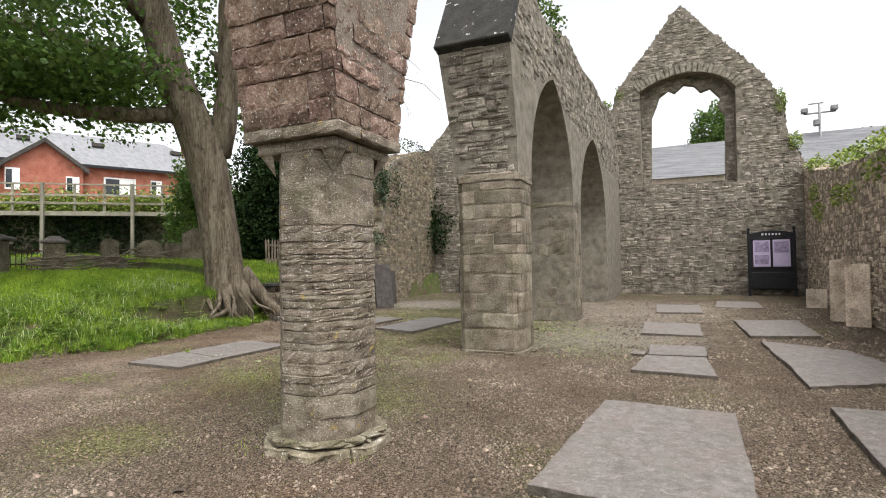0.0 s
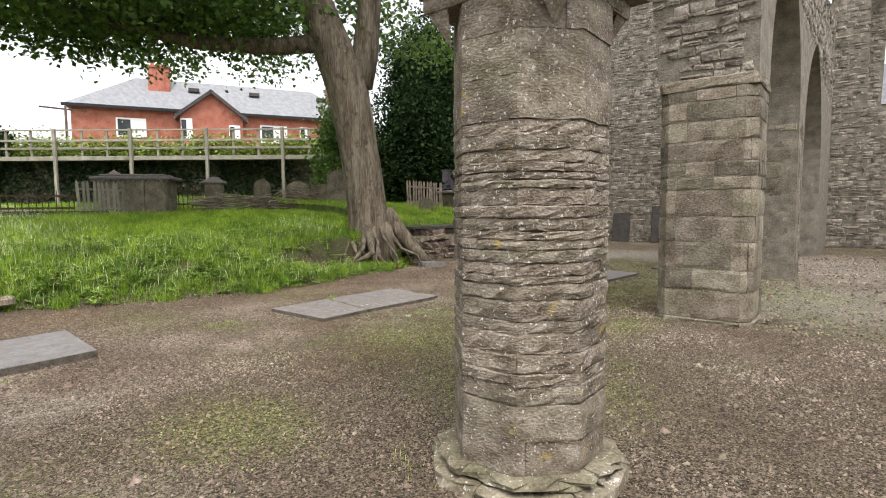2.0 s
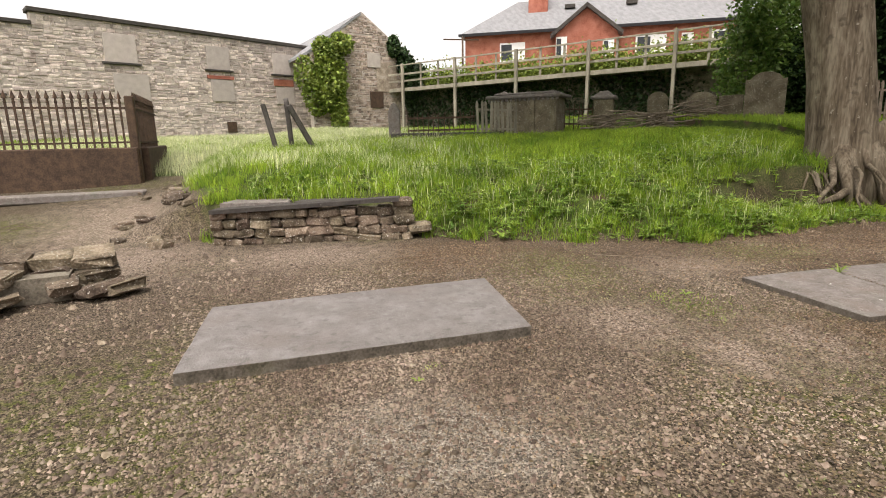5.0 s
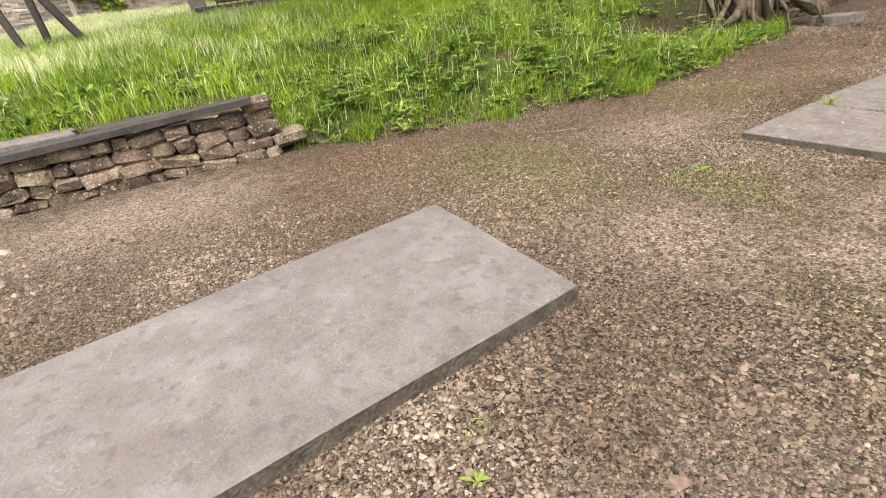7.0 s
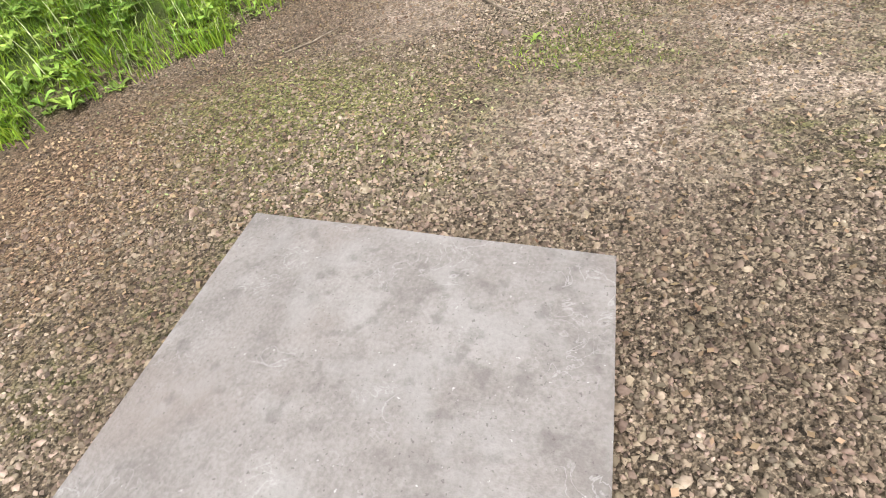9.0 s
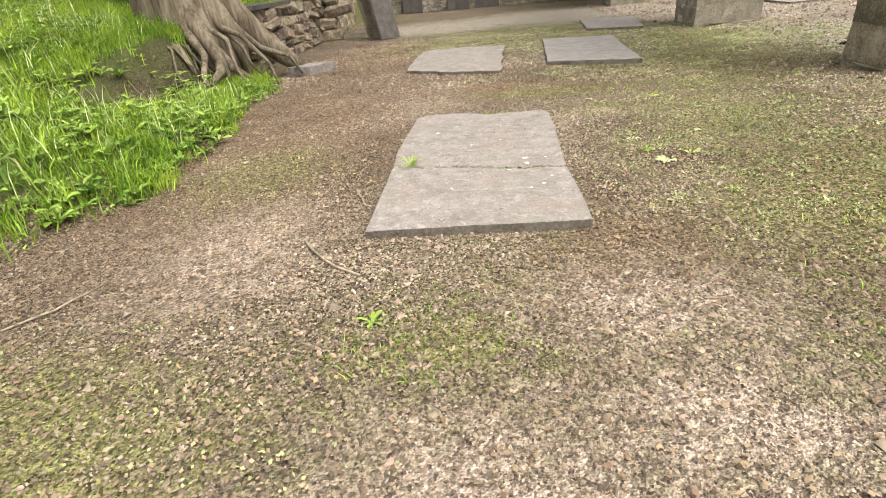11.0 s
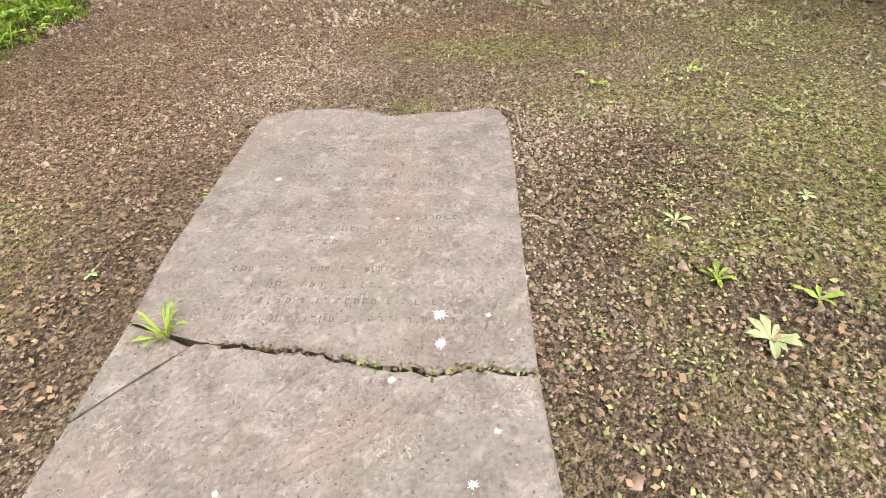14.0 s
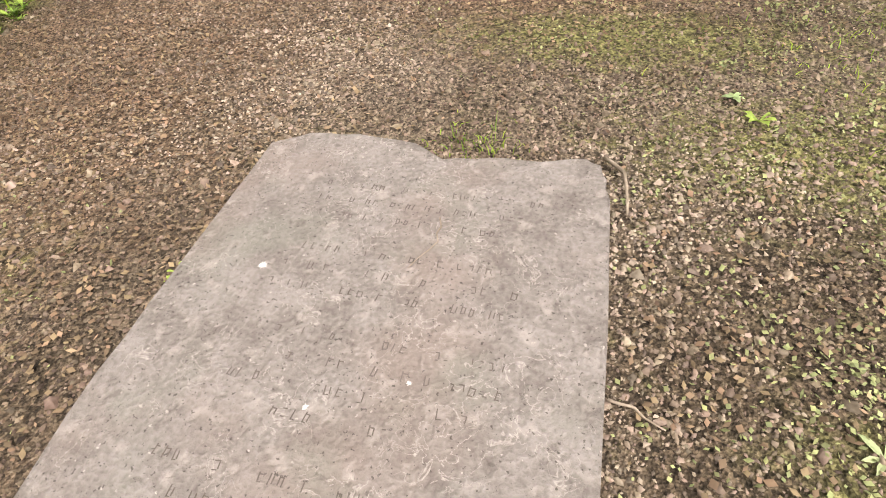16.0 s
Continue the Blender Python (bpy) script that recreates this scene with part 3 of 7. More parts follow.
MOSSY = [(-5.35, 6.5, 0.35, 0.8), (-5.2, 7.6, 0.8, 0.35), (-5.0, 6.6, 0.6, 1.0), (-4.3, 5.6, 1.2, 1.3), (-4.2, 9.8, 1.5, 1.3), (-4.75, 7.1, 0.9, 1.3), (-5.0, 5.35, 0.35, 0.4), (-4.3, 8.5, 0.7, 0.4), (-5.6, 13.0, 2.4, 1.8), (-3.6, 11.6, 2.0, 1.6), (-7.2, 13.2, 1.4, 1.0), (-6.4, 4.3, 0.25, 0.18), (-3.6, 3.0, 0.7, 0.6), (-2.7, 4.9, 1.2, 0.9), (-4.1, 6.0, 0.5, 0.7), (-7.8, 3.7, 0.9, 0.6), (-1.4, 10.4, 1.2, 1.2), (-5.9, 8.3, 0.9, 0.3), (-8.0, 6.2, 0.6, 0.7), (-2.9, 7.4, 0.4, 0.8)]


def zone(blobs, x, y):
    w = np.zeros(np.shape(x))
    for bx, by, rx, ry in blobs:
        w = np.maximum(w, np.exp(-(((x - bx) / rx) ** 2 + ((y - by) / ry) ** 2)))
    return w


for zname, blobs in (("brown", BROWN), ("pale", PALE), ("mossy", MOSSY), ("damp", DAMP), ("ashen", ASHEN)):
    attr = ground.data.attributes.new(zname, "FLOAT", "POINT")
    weight = zone(blobs, gx, gy)
    if zname == "damp":
        weight = np.maximum(weight, gmark * np.exp(-((gd - gcut - 0.10) / 0.3) ** 2))
    attr.data.foreach_set("value", weight.ravel().astype(np.float32))
for poly in ground.data.polygons:
    poly.use_smooth = True

# ---- the ruined church: arcade, gable wall, side walls ----
ARC = Matrix.Translation((-2.57, 8.8, 0)) @ Matrix.Rotation(radians(4.1), 4, "Z")
rng = random.Random(5)
STONE = (M_RUBBLE, M_MORTAR)
M_SIDE = material("brown_side_rubble", [(0.225, 0.175, 0.128), (0.43, 0.352, 0.275), (0.62, 0.535, 0.44)], 4, 0.95, 0.8, 35, ((0.45, 0.43, 0.38), 16.0, 0.66), 0.42, "island", moss=0.45)
M_AISLE = material("brown_aisle_rubble", [(0.105, 0.083, 0.054), (0.215, 0.175, 0.120), (0.35, 0.30, 0.22)], 4, 0.95, 0.8, 35, ((0.45, 0.43, 0.38), 16.0, 0.66), 0.4, "island", moss=0.7)
gable = [(-0.55, 0), (7.5, 0), (7.46, 5.0), (7.05, 5.9), (6.86, 6.35), (6.8, 7.45), (6.35, 8.3), (6.18, 8.65), (5.2, 9.75), (4.2, 10.9), (3.5, 11.75), (3.28, 11.95), (3.05, 11.75), (2.2, 10.6), (1.3, 9.5), (0.77, 8.8), (0.56, 7.97), (0.1, 8.0), (-0.55, 7.9)]
window = [(2.02, 4.70), (4.82, 4.66), (4.88, 7.35), (4.62, 7.75), (4.72, 8.1), (4.35, 8.55), (4.0, 8.45), (3.75, 8.75), (3.37, 8.85), (3.0, 8.55), (2.75, 8.7), (2.4, 8.45), (2.25, 8.0), (2.08, 7.6)]
rear = [(1.66, 4.55), (5.2, 4.5), (5.22, 8.3), (4.8, 8.75), (4.2, 9.05), (3.45, 9.15), (2.7, 9.05), (2.0, 8.8), (1.64, 8.6)]
rubble_wall("wall_gable_inner", ARC @ Matrix.Translation((0, 15.0, 0)), gable, [rear], 0.55, rng, STONE, "f", "grey rubble gable wall with a ruined window opening")
rubble_wall("wall_gable_outer", ARC @ Matrix.Translation((0, 15.555, 0)), [(x, z - 0.004) for x, z in gable], [window], 0.35, rng, STONE, "f", "grey rubble gable wall with broken window tracery")


crown = [(5.25, 8.25), (4.95, 8.62), (4.55, 8.88), (4.05, 9.06), (3.45, 9.15), (2.85, 9.06), (2.35, 8.92), (1.95, 8.76), (1.6, 8.55)]
wall_gable = bpy.data.objects["wall_gable_inner"]
for (ax, az), (bx, bz) in zip(crown, crown[1:]):
    for k in range(3):
        f = (k + 0.5) / 3
        step = math.hypot(bx - ax, bz - az) / 3
        tilt = math.atan2(bz - az, bx - ax)
        v = mesh_of("voussoir", box(step * 0.86, 0.12, rng.uniform(0.3, 0.44), bevel=0.012, jitter=0.012, rng=rng), M_RUBBLE, wall_gable)
        v.matrix_local = Matrix.Translation((ax + (bx - ax) * f, -0.01, az + (bz - az) * f)) @ Matrix.Rotation(-(tilt - math.pi) , 4, "Y")


def arch(a, b, spring, top, n=9):
    """The outline of a pointed opening from the ground, between a and b."""
    pts = [(a, -0.05)]
    mid = (a + b) / 2
    for k in range(n + 1):
        t = k / n
        pts.append((a + (mid - a) * (1 - math.cos(t * 1.25)) / (1 - math.cos(1.25)), spring + (top - spring) * math.sin(t * 1.25) / math.sin(1.25)))
    right = [(a + b - x, z) for x, z in pts[::-1]]
    return pts + right[1:]


# the arcade's face looks towards +x of its frame; its outline runs along u
NEAR = Matrix.Translation((0.24, -0.62, 0)) @ ARC
FACE = NEAR @ Matrix.Rotation(radians(90), 4, "Z")
arc_outline = [(0.85, 2.9), (0.35, 3.6), (0.0, 4.95), (0.5, 5.9), (1.0, 6.3), (2.1, 6.15), (3.4, 6.5), (4.6, 6.75), (6.5, 6.7), (8.6, 6.95), (10.4, 6.9), (12.0, 7.1), (15.6, 7.6), (15.6, 0), (10.9, 0), (10.9, 2.6)]
a1, a2 = arch(0.85, 4.75, 2.9, 5.25), arch(5.75, 10.9, 2.6, 5.15)
arc_outline = [(0.04, 2.78), (-0.04, 3.6), (-0.30, 4.9), (0.25, 5.9), (0.85, 6.75), (1.3, 6.4)] + arc_outline[5:13] + [(15.6, 0.0), (10.9, 0.0)] + a2[::-1][1:-1] + [(5.75, 0.0), (4.75, 0.0)] + a1[::-1][1:-1] + [(0.85, 2.78)]
wall_arcade = rubble_wall("wall_arcade", FACE @ Matrix.Translation((0, -0.53, 0)), arc_outline, [], 1.22, rng, STONE, "fb", "grey rubble arcade wall with two pointed arches")

for face in [wall_arcade] + list(wall_arcade.children):
    turned = face != wall_arcade and face.matrix_local.to_3x3()[0][0] < 0
    for v in face.data.vertices:
        slim = 0.15 * min(1.0, max(0.0, (4.9 - v.co.z) / 2.1))
        if turned:
            v.co.y += slim
        elif v.co.y > 0.9:
            v.co.y -= slim

# the broken end over the near pier: rubble below, a dark weathered slope above
for z0, y0, z1, y1 in ((2.9, 0.03, 3.6, -0.04), (3.6, -0.04, 4.88, -0.295)):
    lean = math.atan2(y0 - y1, z1 - z0)
    run = math.hypot(z1 - z0, y1 - y0)
    vs, fs = stones(lambda x, z, run=run, z0=z0: -0.69 + 0.15 * (4.9 - z0 - z) / 2.1 < x < 0.53 and 0 <= z <= run, -0.69, 0.53, 0, run, rng, course=(0.06, 0.13), length=(0.12, 0.4), proud=(0.0, 0.014))
    end = raw("rubble_end", vs, fs, M_RUBBLE, wall_arcade, "stuff")
    end.matrix_world = NEAR @ Matrix.Translation((0, y0 - 0.015, z0)) @ Matrix.Rotation(lean, 4, "X")
M_WET = material("dark_weathered_stone", [(0.019, 0.018, 0.017), (0.033, 0.031, 0.028), (0.047, 0.043, 0.039)], 5, 0.85, 0.6, 40, ((0.5, 0.49, 0.45), 7.0, 0.66), 0.0)
slope = mesh_of("weathered_slope", box(1.27, 0.18, 2.25, Matrix.Translation((-0.08, -0.05, 0)), 0.02, 0.01, random.Random(4)), M_WET, wall_arcade)
slope.matrix_world = NEAR @ Matrix.Translation((0, -0.31, 4.88)) @ Matrix.Rotation(-math.atan2(0.56, 1.0), 4, "X")

# side wall of the nave, aisle walls
SIDE = Matrix.Translation((3.75, 24.7, 0)) @ Matrix.Rotation(radians(-90), 4, "Z")
side_top = [(0, 4.9), (1.3, 4.7), (2.2, 4.5), (3.0, 4.35), (5.0, 4.1), (7.5, 3.8), (10.8, 3.55), (14, 3.4), (19, 3.4), (24, 3.4), (27, 3.3)]
rubble_wall("wall_side", SIDE, [(0, 0), (27, 0)] + side_top[::-1], [], 0.8, rng, (M_SIDE, M_PINK), "f", "grey rubble side wall with a weedy top")
AISLE = Matrix.Translation((-10.4, 15.2, 0)) @ Matrix.Rotation(radians(98), 4, "Z")
rubble_wall("wall_aisle", AISLE, [(0, 0), (7.6, 0), (7.6, 6.9), (5.5, 6.4), (4.0, 6.0), (3.2, 5.7), (2.6, 5.2), (2.35, 4.3), (2.1, 3.2), (1.7, 2.3), (1.0, 1.75), (0.4, 1.5), (0.1, 1.0)], [], 0.8, rng, (M_AISLE, M_MORTAR), "fb", "brown rubble aisle wall with an ivy-grown top")
rubble_wall("wall_aisle_end", ARC @ Matrix.Translation((0, 14.5, 0)), [(-8.2, 0), (-0.6, 0), (-0.6, 7.7), (-2.5, 8.6), (-5.0, 10.4), (-5.7, 10.0), (-6.4, 9.0), (-7.3, 7.8), (-8.2, 6.9)], [], 0.8, rng, STONE, "f", "dark rubble end wall of the aisle with a sloping top")

# ---- dressed stonework in courses ----
def rim_of(corners, per):
    pts = []
    for k, a in enumerate(corners):
        a, b = Vector(a), Vector(corners[(k + 1) % len(corners)])
        n = max(1, round((b - a).length / per))
        pts += [a.lerp(b, j / n) for j in range(n)]
    return pts


def course_stones(corners, z, h, joints, rng, mat, parent, grow=(0, 0), rough=0.008, per=0.12, joint=0.006, name="stone", inner=0.55, bevel=0.008, shift=0.0):
    """One course of facing stones round a core; the rim splits at the joints (shares of the way round)."""
    rim = rim_of(corners, per)
    n = len(rim)
    c = sum(rim, Vector((0, 0))) / n
    cuts = sorted(int(j * n) % n for j in joints)
    for k, a in enumerate(cuts):
        b = cuts[(k + 1) % len(cuts)]
        idx = [i % n for i in range(a, (b if b > a else b + n) + 1)]
        bm = bmesh.new()
        rows = []
        out = rng.uniform(-shift, shift)
        for f, lay in ((0.0, bevel), (0.14, 0.0), (0.5, -0.002), (0.86, 0.0), (1.0, bevel)):
            row = []
            for m, i in enumerate(idx):
                p = rim[i]
                if m in (0, len(idx) - 1):
                    q = rim[idx[1]] if m == 0 else rim[idx[-2]]
                    p = p + (q - p).normalized() * joint
                d = (p - c).normalized()
                off = rng.uniform(-rough, rough) - lay + out
                zz = z + joint + f * (h - 2 * joint)
                row.append(bm.verts.new((p.x + d.x * off + math.copysign(grow[0], d.x) * f * (abs(d.x) > 0.3), p.y + d.y * off + math.copysign(grow[1], d.y) * f * (abs(d.y) > 0.3), zz + rng.uniform(-0.004, 0.004))))
            tail = [c + (rim[idx[-1]] - c) * inner, c + (rim[idx[0]] - c) * inner]
            row += [bm.verts.new((*p, z + joint + f * (h - 2 * joint))) for p in tail]
            rows.append(row)
        for lo, hi in zip(rows, rows[1:]):
            for i in range(len(lo)):
                bm.faces.new((lo[i - 1], lo[i], hi[i], hi[i - 1]))
        bm.faces.new(rows[-1])
        bm.faces.new(rows[0][::-1])
        bmesh.ops.recalc_face_normals(bm, faces=bm.faces[:])
        part(name, bm, mat, parent)


def ngon_prism(corners, z0, z1, shrink=1.0, top=1.0):
    bm = bmesh.new()
    lo = [bm.verts.new((x * shrink, y * shrink, z0)) for x, y in corners]
    hi = [bm.verts.new((x * shrink * top, y * shrink * top, z1)) for x, y in corners]
    for k in range(len(lo)):
        bm.faces.new((lo[k - 1], lo[k], hi[k], hi[k - 1]))
    bm.faces.new(hi)
    bm.faces.new(lo[::-1])
    bmesh.ops.recalc_face_normals(bm, faces=bm.faces[:])
    return bm


def octagon(r):
    return [(r * math.cos(radians(22.5 + 45 * k)), r * math.sin(radians(22.5 + 45 * k))) for k in range(8)]


def square(a, b, chamfer=0.0):
    if not chamfer:
        return [(a, b), (-a, b), (-a, -b), (a, -b)]
    return [(a, b - chamfer), (a - chamfer, b), (-a + chamfer, b), (-a, b - chamfer), (-a, -b + chamfer), (-a + chamfer, -b), (a - chamfer, -b), (a, -b + chamfer)]


def build_column():
    rng = random.Random(11)
    col = thing("stone_column", Matrix.Translation((-1.912, 3.815, 0)) @ Matrix.Rotation(radians(4.1), 4, "Z"), "weathered octagonal stone column with red sandstone arch springer and lichen", "column")
    part("core", ngon_prism(octagon(0.40), 0.0, 2.5, 0.93), M_MORTAR, col)
    # broken mossy plinth
    course_stones(octagon(0.545), -0.06, 0.13, (0.02, 0.3, 0.47, 0.7, 0.86), rng, M_PLINTH, col, rough=0.022, per=0.1, name="plinth_stone", shift=0.02, bevel=0.02)
    course_stones(octagon(0.49), 0.065, 0.06, (0.1, 0.42, 0.66, 0.9), rng, M_PLINTH, col, rough=0.03, per=0.08, name="plinth_stone", shift=0.02, bevel=0.03)
    z = 0.12
    k = 0
    while z < 2.30:
        h = 0.17 if z < 0.4 else (rng.choice((0.04, 0.05, 0.06, 0.075, 0.095)) if z < 1.75 else 0.2)
        h = min(h, 2.38 - z)
        if 2.38 - z - h < 0.05:
            h = 2.38 - z
        s = rng.random()
        js = [(s + j / 3 + rng.uniform(-0.06, 0.06)) % 1 for j in range(3)]
        course_stones(octagon(0.405), z, h, js, rng, M_COLUMN, col, rough=0.0055 if 0.4 < z < 1.75 else 0.002, per=0.045, joint=0.001, bevel=rng.choice((0.001, 0.003, 0.006)) if 0.4 < z < 1.75 else 0.0015, shift=0.006)
        z += h
        k += 1
    # capital: corner corbels, a thin tier, a moulded abacus
    for sx in (-1, 1):
        for sy in (-1, 1):
            bm = bmesh.new()
            pts = [(0.24, 0.37, 2.37), (0.37, 0.24, 2.37), (0.37, 0.37, 2.37), (0.285, 0.285, 2.2)]
            vs = [bm.verts.new((sx * x, sy * y, q)) for x, y, q in pts]
            for f in ((0, 1, 2), (0, 1, 3), (1, 2, 3), (2, 0, 3)):
                bm.faces.new([vs[i] for i in f])
            bmesh.ops.recalc_face_normals(bm, faces=bm.faces[:])
            part("corbel", bm, M_COLUMN, col)
    course_stones(square(0.385, 0.385), 2.365, 0.10, (0.1, 0.35, 0.6, 0.85), rng, M_COLUMN, col, per=0.1, rough=0.005, name="abacus_stone")
    course_stones(square(0.465, 0.465), 2.46, 0.10, (0.08, 0.3, 0.62, 0.85), rng, M_COLUMN, col, per=0.1, rough=0.007, name="abacus_stone")
    part("springer_core", ngon_prism(square(0.44, 0.46), 2.55, 4.4, 0.985, 1.3), M_PINK, col)
    z = 2.555
    while z < 4.35:
        h = rng.uniform(0.11, 0.23)
        f = (z - 2.55) / 1.2
        g = 0.26 * f ** 1.4
        s = rng.random() * 0.1
        nj = rng.randint(9, 14)
        js = [(s + j / nj + rng.uniform(-0.35, 0.35) / nj) % 1 for j in range(nj)]
        course_stones(square(0.455 + 0.05 * f, 0.46 + g), z, h, js, rng, M_RED, col, grow=(0.0, 0.03), rough=0.010, per=0.05, joint=0.004, inner=0.7, bevel=0.005, shift=0.012)
        z += h
    return col


build_column()


def build_pier(m, length, label, seed):
    rng = random.Random(seed)
    pier = thing("stone_pier", m, label, "pier")
    half = length / 2
    part("core", ngon_prism(square(0.524, half - 0.011, 0.125), 0.0, 2.78), M_MORTAR, pier)
    course_stones(square(0.545, half + 0.01, 0.13), -0.05, 0.10, (0.05, 0.3, 0.55, 0.8), rng, M_PIER, pier, per=0.15, rough=0.012, name="plinth_stone")
    z = 0.05
    while z < 2.76:
        h = min(rng.uniform(0.14, 0.36), 2.78 - z)
        if 2.78 - z - h < 0.1:
            h = 2.78 - z
        s = rng.random() * 0.12
        count = rng.randint(7, 12)
        js = [(s + (j + rng.uniform(-0.3, 0.3)) / count) % 1 for j in range(count)]
        course_stones(square(0.535, half, 0.12), z, h, js, rng, M_PIER, pier, per=0.10, rough=0.007, joint=0.0035, inner=0.7, bevel=0.006, shift=0.007)
        z += h
    course_stones(square(0.545, half + 0.008, 0.06), 2.78, 0.14, (0.05, 0.3, 0.55, 0.8), rng, M_PIER, pier, per=0.13, rough=0.01, name="capital_stone")
    return pier


build_pier(NEAR @ Matrix.Translation((0, 0.43, 0)), 0.86, "chamfered ashlar pier of the arcade with green-stained face", 21)
build_pier(NEAR @ Matrix.Translation((0, 5.25, 0)), 1.0, "chamfered ashlar pier of the arcade beside gravel", 22)


# ---- grave slabs in the gravel ----
def grave_slab(pieces, thick, label, seed, group="grave slabs in the gravel", mat=None, tilt=(0, 0), chip=0.012, steps=9):
    rng = random.Random(seed)
    cx = sum(p[0] for p in pieces[0]) / len(pieces[0])
    cy = sum(p[1] for p in pieces[0]) / len(pieces[0])
    ob = thing("grave_slab", pose(cx, cy, 0, tilt[0], tilt[1], 0), label, "grave slab", group)
    for pts in pieces:
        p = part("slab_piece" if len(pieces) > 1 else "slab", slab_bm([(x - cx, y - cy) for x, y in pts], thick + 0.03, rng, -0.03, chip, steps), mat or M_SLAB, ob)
        # side faces get the edge colour, with their shade painted in
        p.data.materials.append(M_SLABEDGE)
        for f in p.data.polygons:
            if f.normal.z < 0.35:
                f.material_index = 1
    return ob


grave_slab([[(-5.85, 0.67), (-6.11, 2.83), (-7.345, 2.835), (-7.03, 0.60)]], 0.08, "smooth grey grave slab with sharp edges in gravel", 31, chip=0.003, steps=5, mat=M_SLABGREY)
CRACK = [(-6.77, 6.01), (-6.58, 5.99), (-6.45, 5.985), (-6.32, 5.955), (-6.14, 5.925), (-6.02, 5.945), (-5.88, 5.94)]
FAR = [(-5.925, 7.31), (-5.945, 7.37), (-5.99, 7.40), (-6.12, 7.36), (-6.28, 7.36), (-6.43, 7.33), (-6.54, 7.40), (-6.75, 7.42), (-6.92, 7.40), (-7.04, 7.33)]
rc = random.Random(33)
RAGGED = [CRACK[0]]
for a, b in zip(CRACK, CRACK[1:]):
    for f in (0.25, 0.5, 0.75):
        RAGGED.append((a[0] + (b[0] - a[0]) * f, a[1] + (b[1] - a[1]) * f + rc.uniform(-0.011, 0.011)))
    RAGGED.append(b)
crack_up = [(x, y + 0.004 + rc.uniform(0, 0.007)) for x, y in RAGGED]
crack_lo = [(x, y - 0.004 - rc.uniform(0, 0.007)) for x, y in RAGGED]
slab_c = grave_slab([
    [(-6.99, 6.085)] + crack_up + [(-5.895, 6.6), (-5.912, 7.18)] + FAR + [(-7.03, 6.74), (-7.03, 6.43)],
    [(-6.925, 5.09), (-6.4, 5.14), (-5.82, 5.18), (-5.84, 5.5)] + crack_lo[::-1] + [(-6.965, 5.76)],
    [(-6.985, 6.072), (-6.782, 5.998), (-6.968, 5.775)],
], 0.05, "cracked grey grave slab with worn carved lettering in gravel", 32, chip=0.005, steps=3)
grave_slab([[(-7.62, 9.95), (-7.0, 9.62), (-6.38, 9.5), (-6.36, 11.85), (-7.1, 11.95), (-7.7, 11.75)]], 0.05, "pale broken grave slab among moss near the tree", 33, chip=0.03)
grave_slab([[(-5.80, 9.88), (-4.70, 9.66), (-4.68, 12.1), (-5.76, 12.2)]], 0.06, "dark grey rectangular grave slab among moss", 34, mat=M_SLABGREY)
grave_slab([[(-4.92, 13.4), (-3.97, 13.15), (-3.78, 15.1), (-4.85, 15.2)]], 0.05, "grey grave slab among moss by the pier", 35)
grave_slab([[(-0.05, 5.88), (1.11, 5.88), (1.22, 3.6), (-0.08, 3.6)]], 0.06, "pale grey rough grave slab in gravel", 36, chip=0.014)
grave_slab([[(-0.06, 7.57), (0.94, 7.57), (0.79, 8.85), (-0.02, 8.72)], [(0.0, 8.83), (0.79, 9.0), (0.73, 9.95), (-0.09, 9.75)], [(-0.26, 8.8), (-0.06, 8.78), (-0.05, 9.05), (-0.26, 9.1)]], 0.05, "grey grave slab broken in pieces in gravel", 37)
grave_slab([[(-0.42, 11.2), (0.66, 11.22), (0.52, 13.1), (-0.6, 13.05)]], 0.05, "grey rectangular grave slab in gravel", 38)
grave_slab([[(-0.62, 15.5), (0.5, 15.8), (0.32, 18.3), (-0.9, 18.0)]], 0.05, "grey rectangular grave slab near the gable wall", 39)
grave_slab([[(1.42, 11.45), (2.53, 11.85), (2.44, 14.5), (1.18, 14.1)]], 0.06, "grey rectangular grave slab beside the side wall", 40)
grave_slab([[(1.56, 10.9), (2.1, 10.6), (2.66, 10.3), (2.95, 9.2), (2.7, 8.0), (1.85, 7.4)]], 0.05, "broken grey grave slab with a rounded end", 41, chip=0.03)
grave_slab([[(1.9, 6.5), (3.0, 6.6), (3.05, 4.4), (2.0, 4.4)]], 0.06, "grey grave slab beside the side wall", 42)
grave_slab([[(0.75, 17.8), (2.0, 17.9), (1.9, 20.3), (0.75, 20.2)]], 0.03, "low grey grave slab near the notice board", 43)


# ---- the low walled tomb, loose walls ----
def rough_stone(w, d, h, rng):
    """A quarry stone with broken corners."""
    bm = bmesh.new()
    r = bmesh.ops.create_cube(bm, size=1, matrix=Matrix.Diagonal((w, d, h, 1)))
    bmesh.ops.bevel(bm, geom=bm.edges[:], offset=min(w, d, h) * 0.22, segments=1, affect="EDGES")
    for v in bm.verts:
        v.co += Vector([rng.uniform(-1, 1) * 0.09 * s for s in (w, d, h)])
    return bm


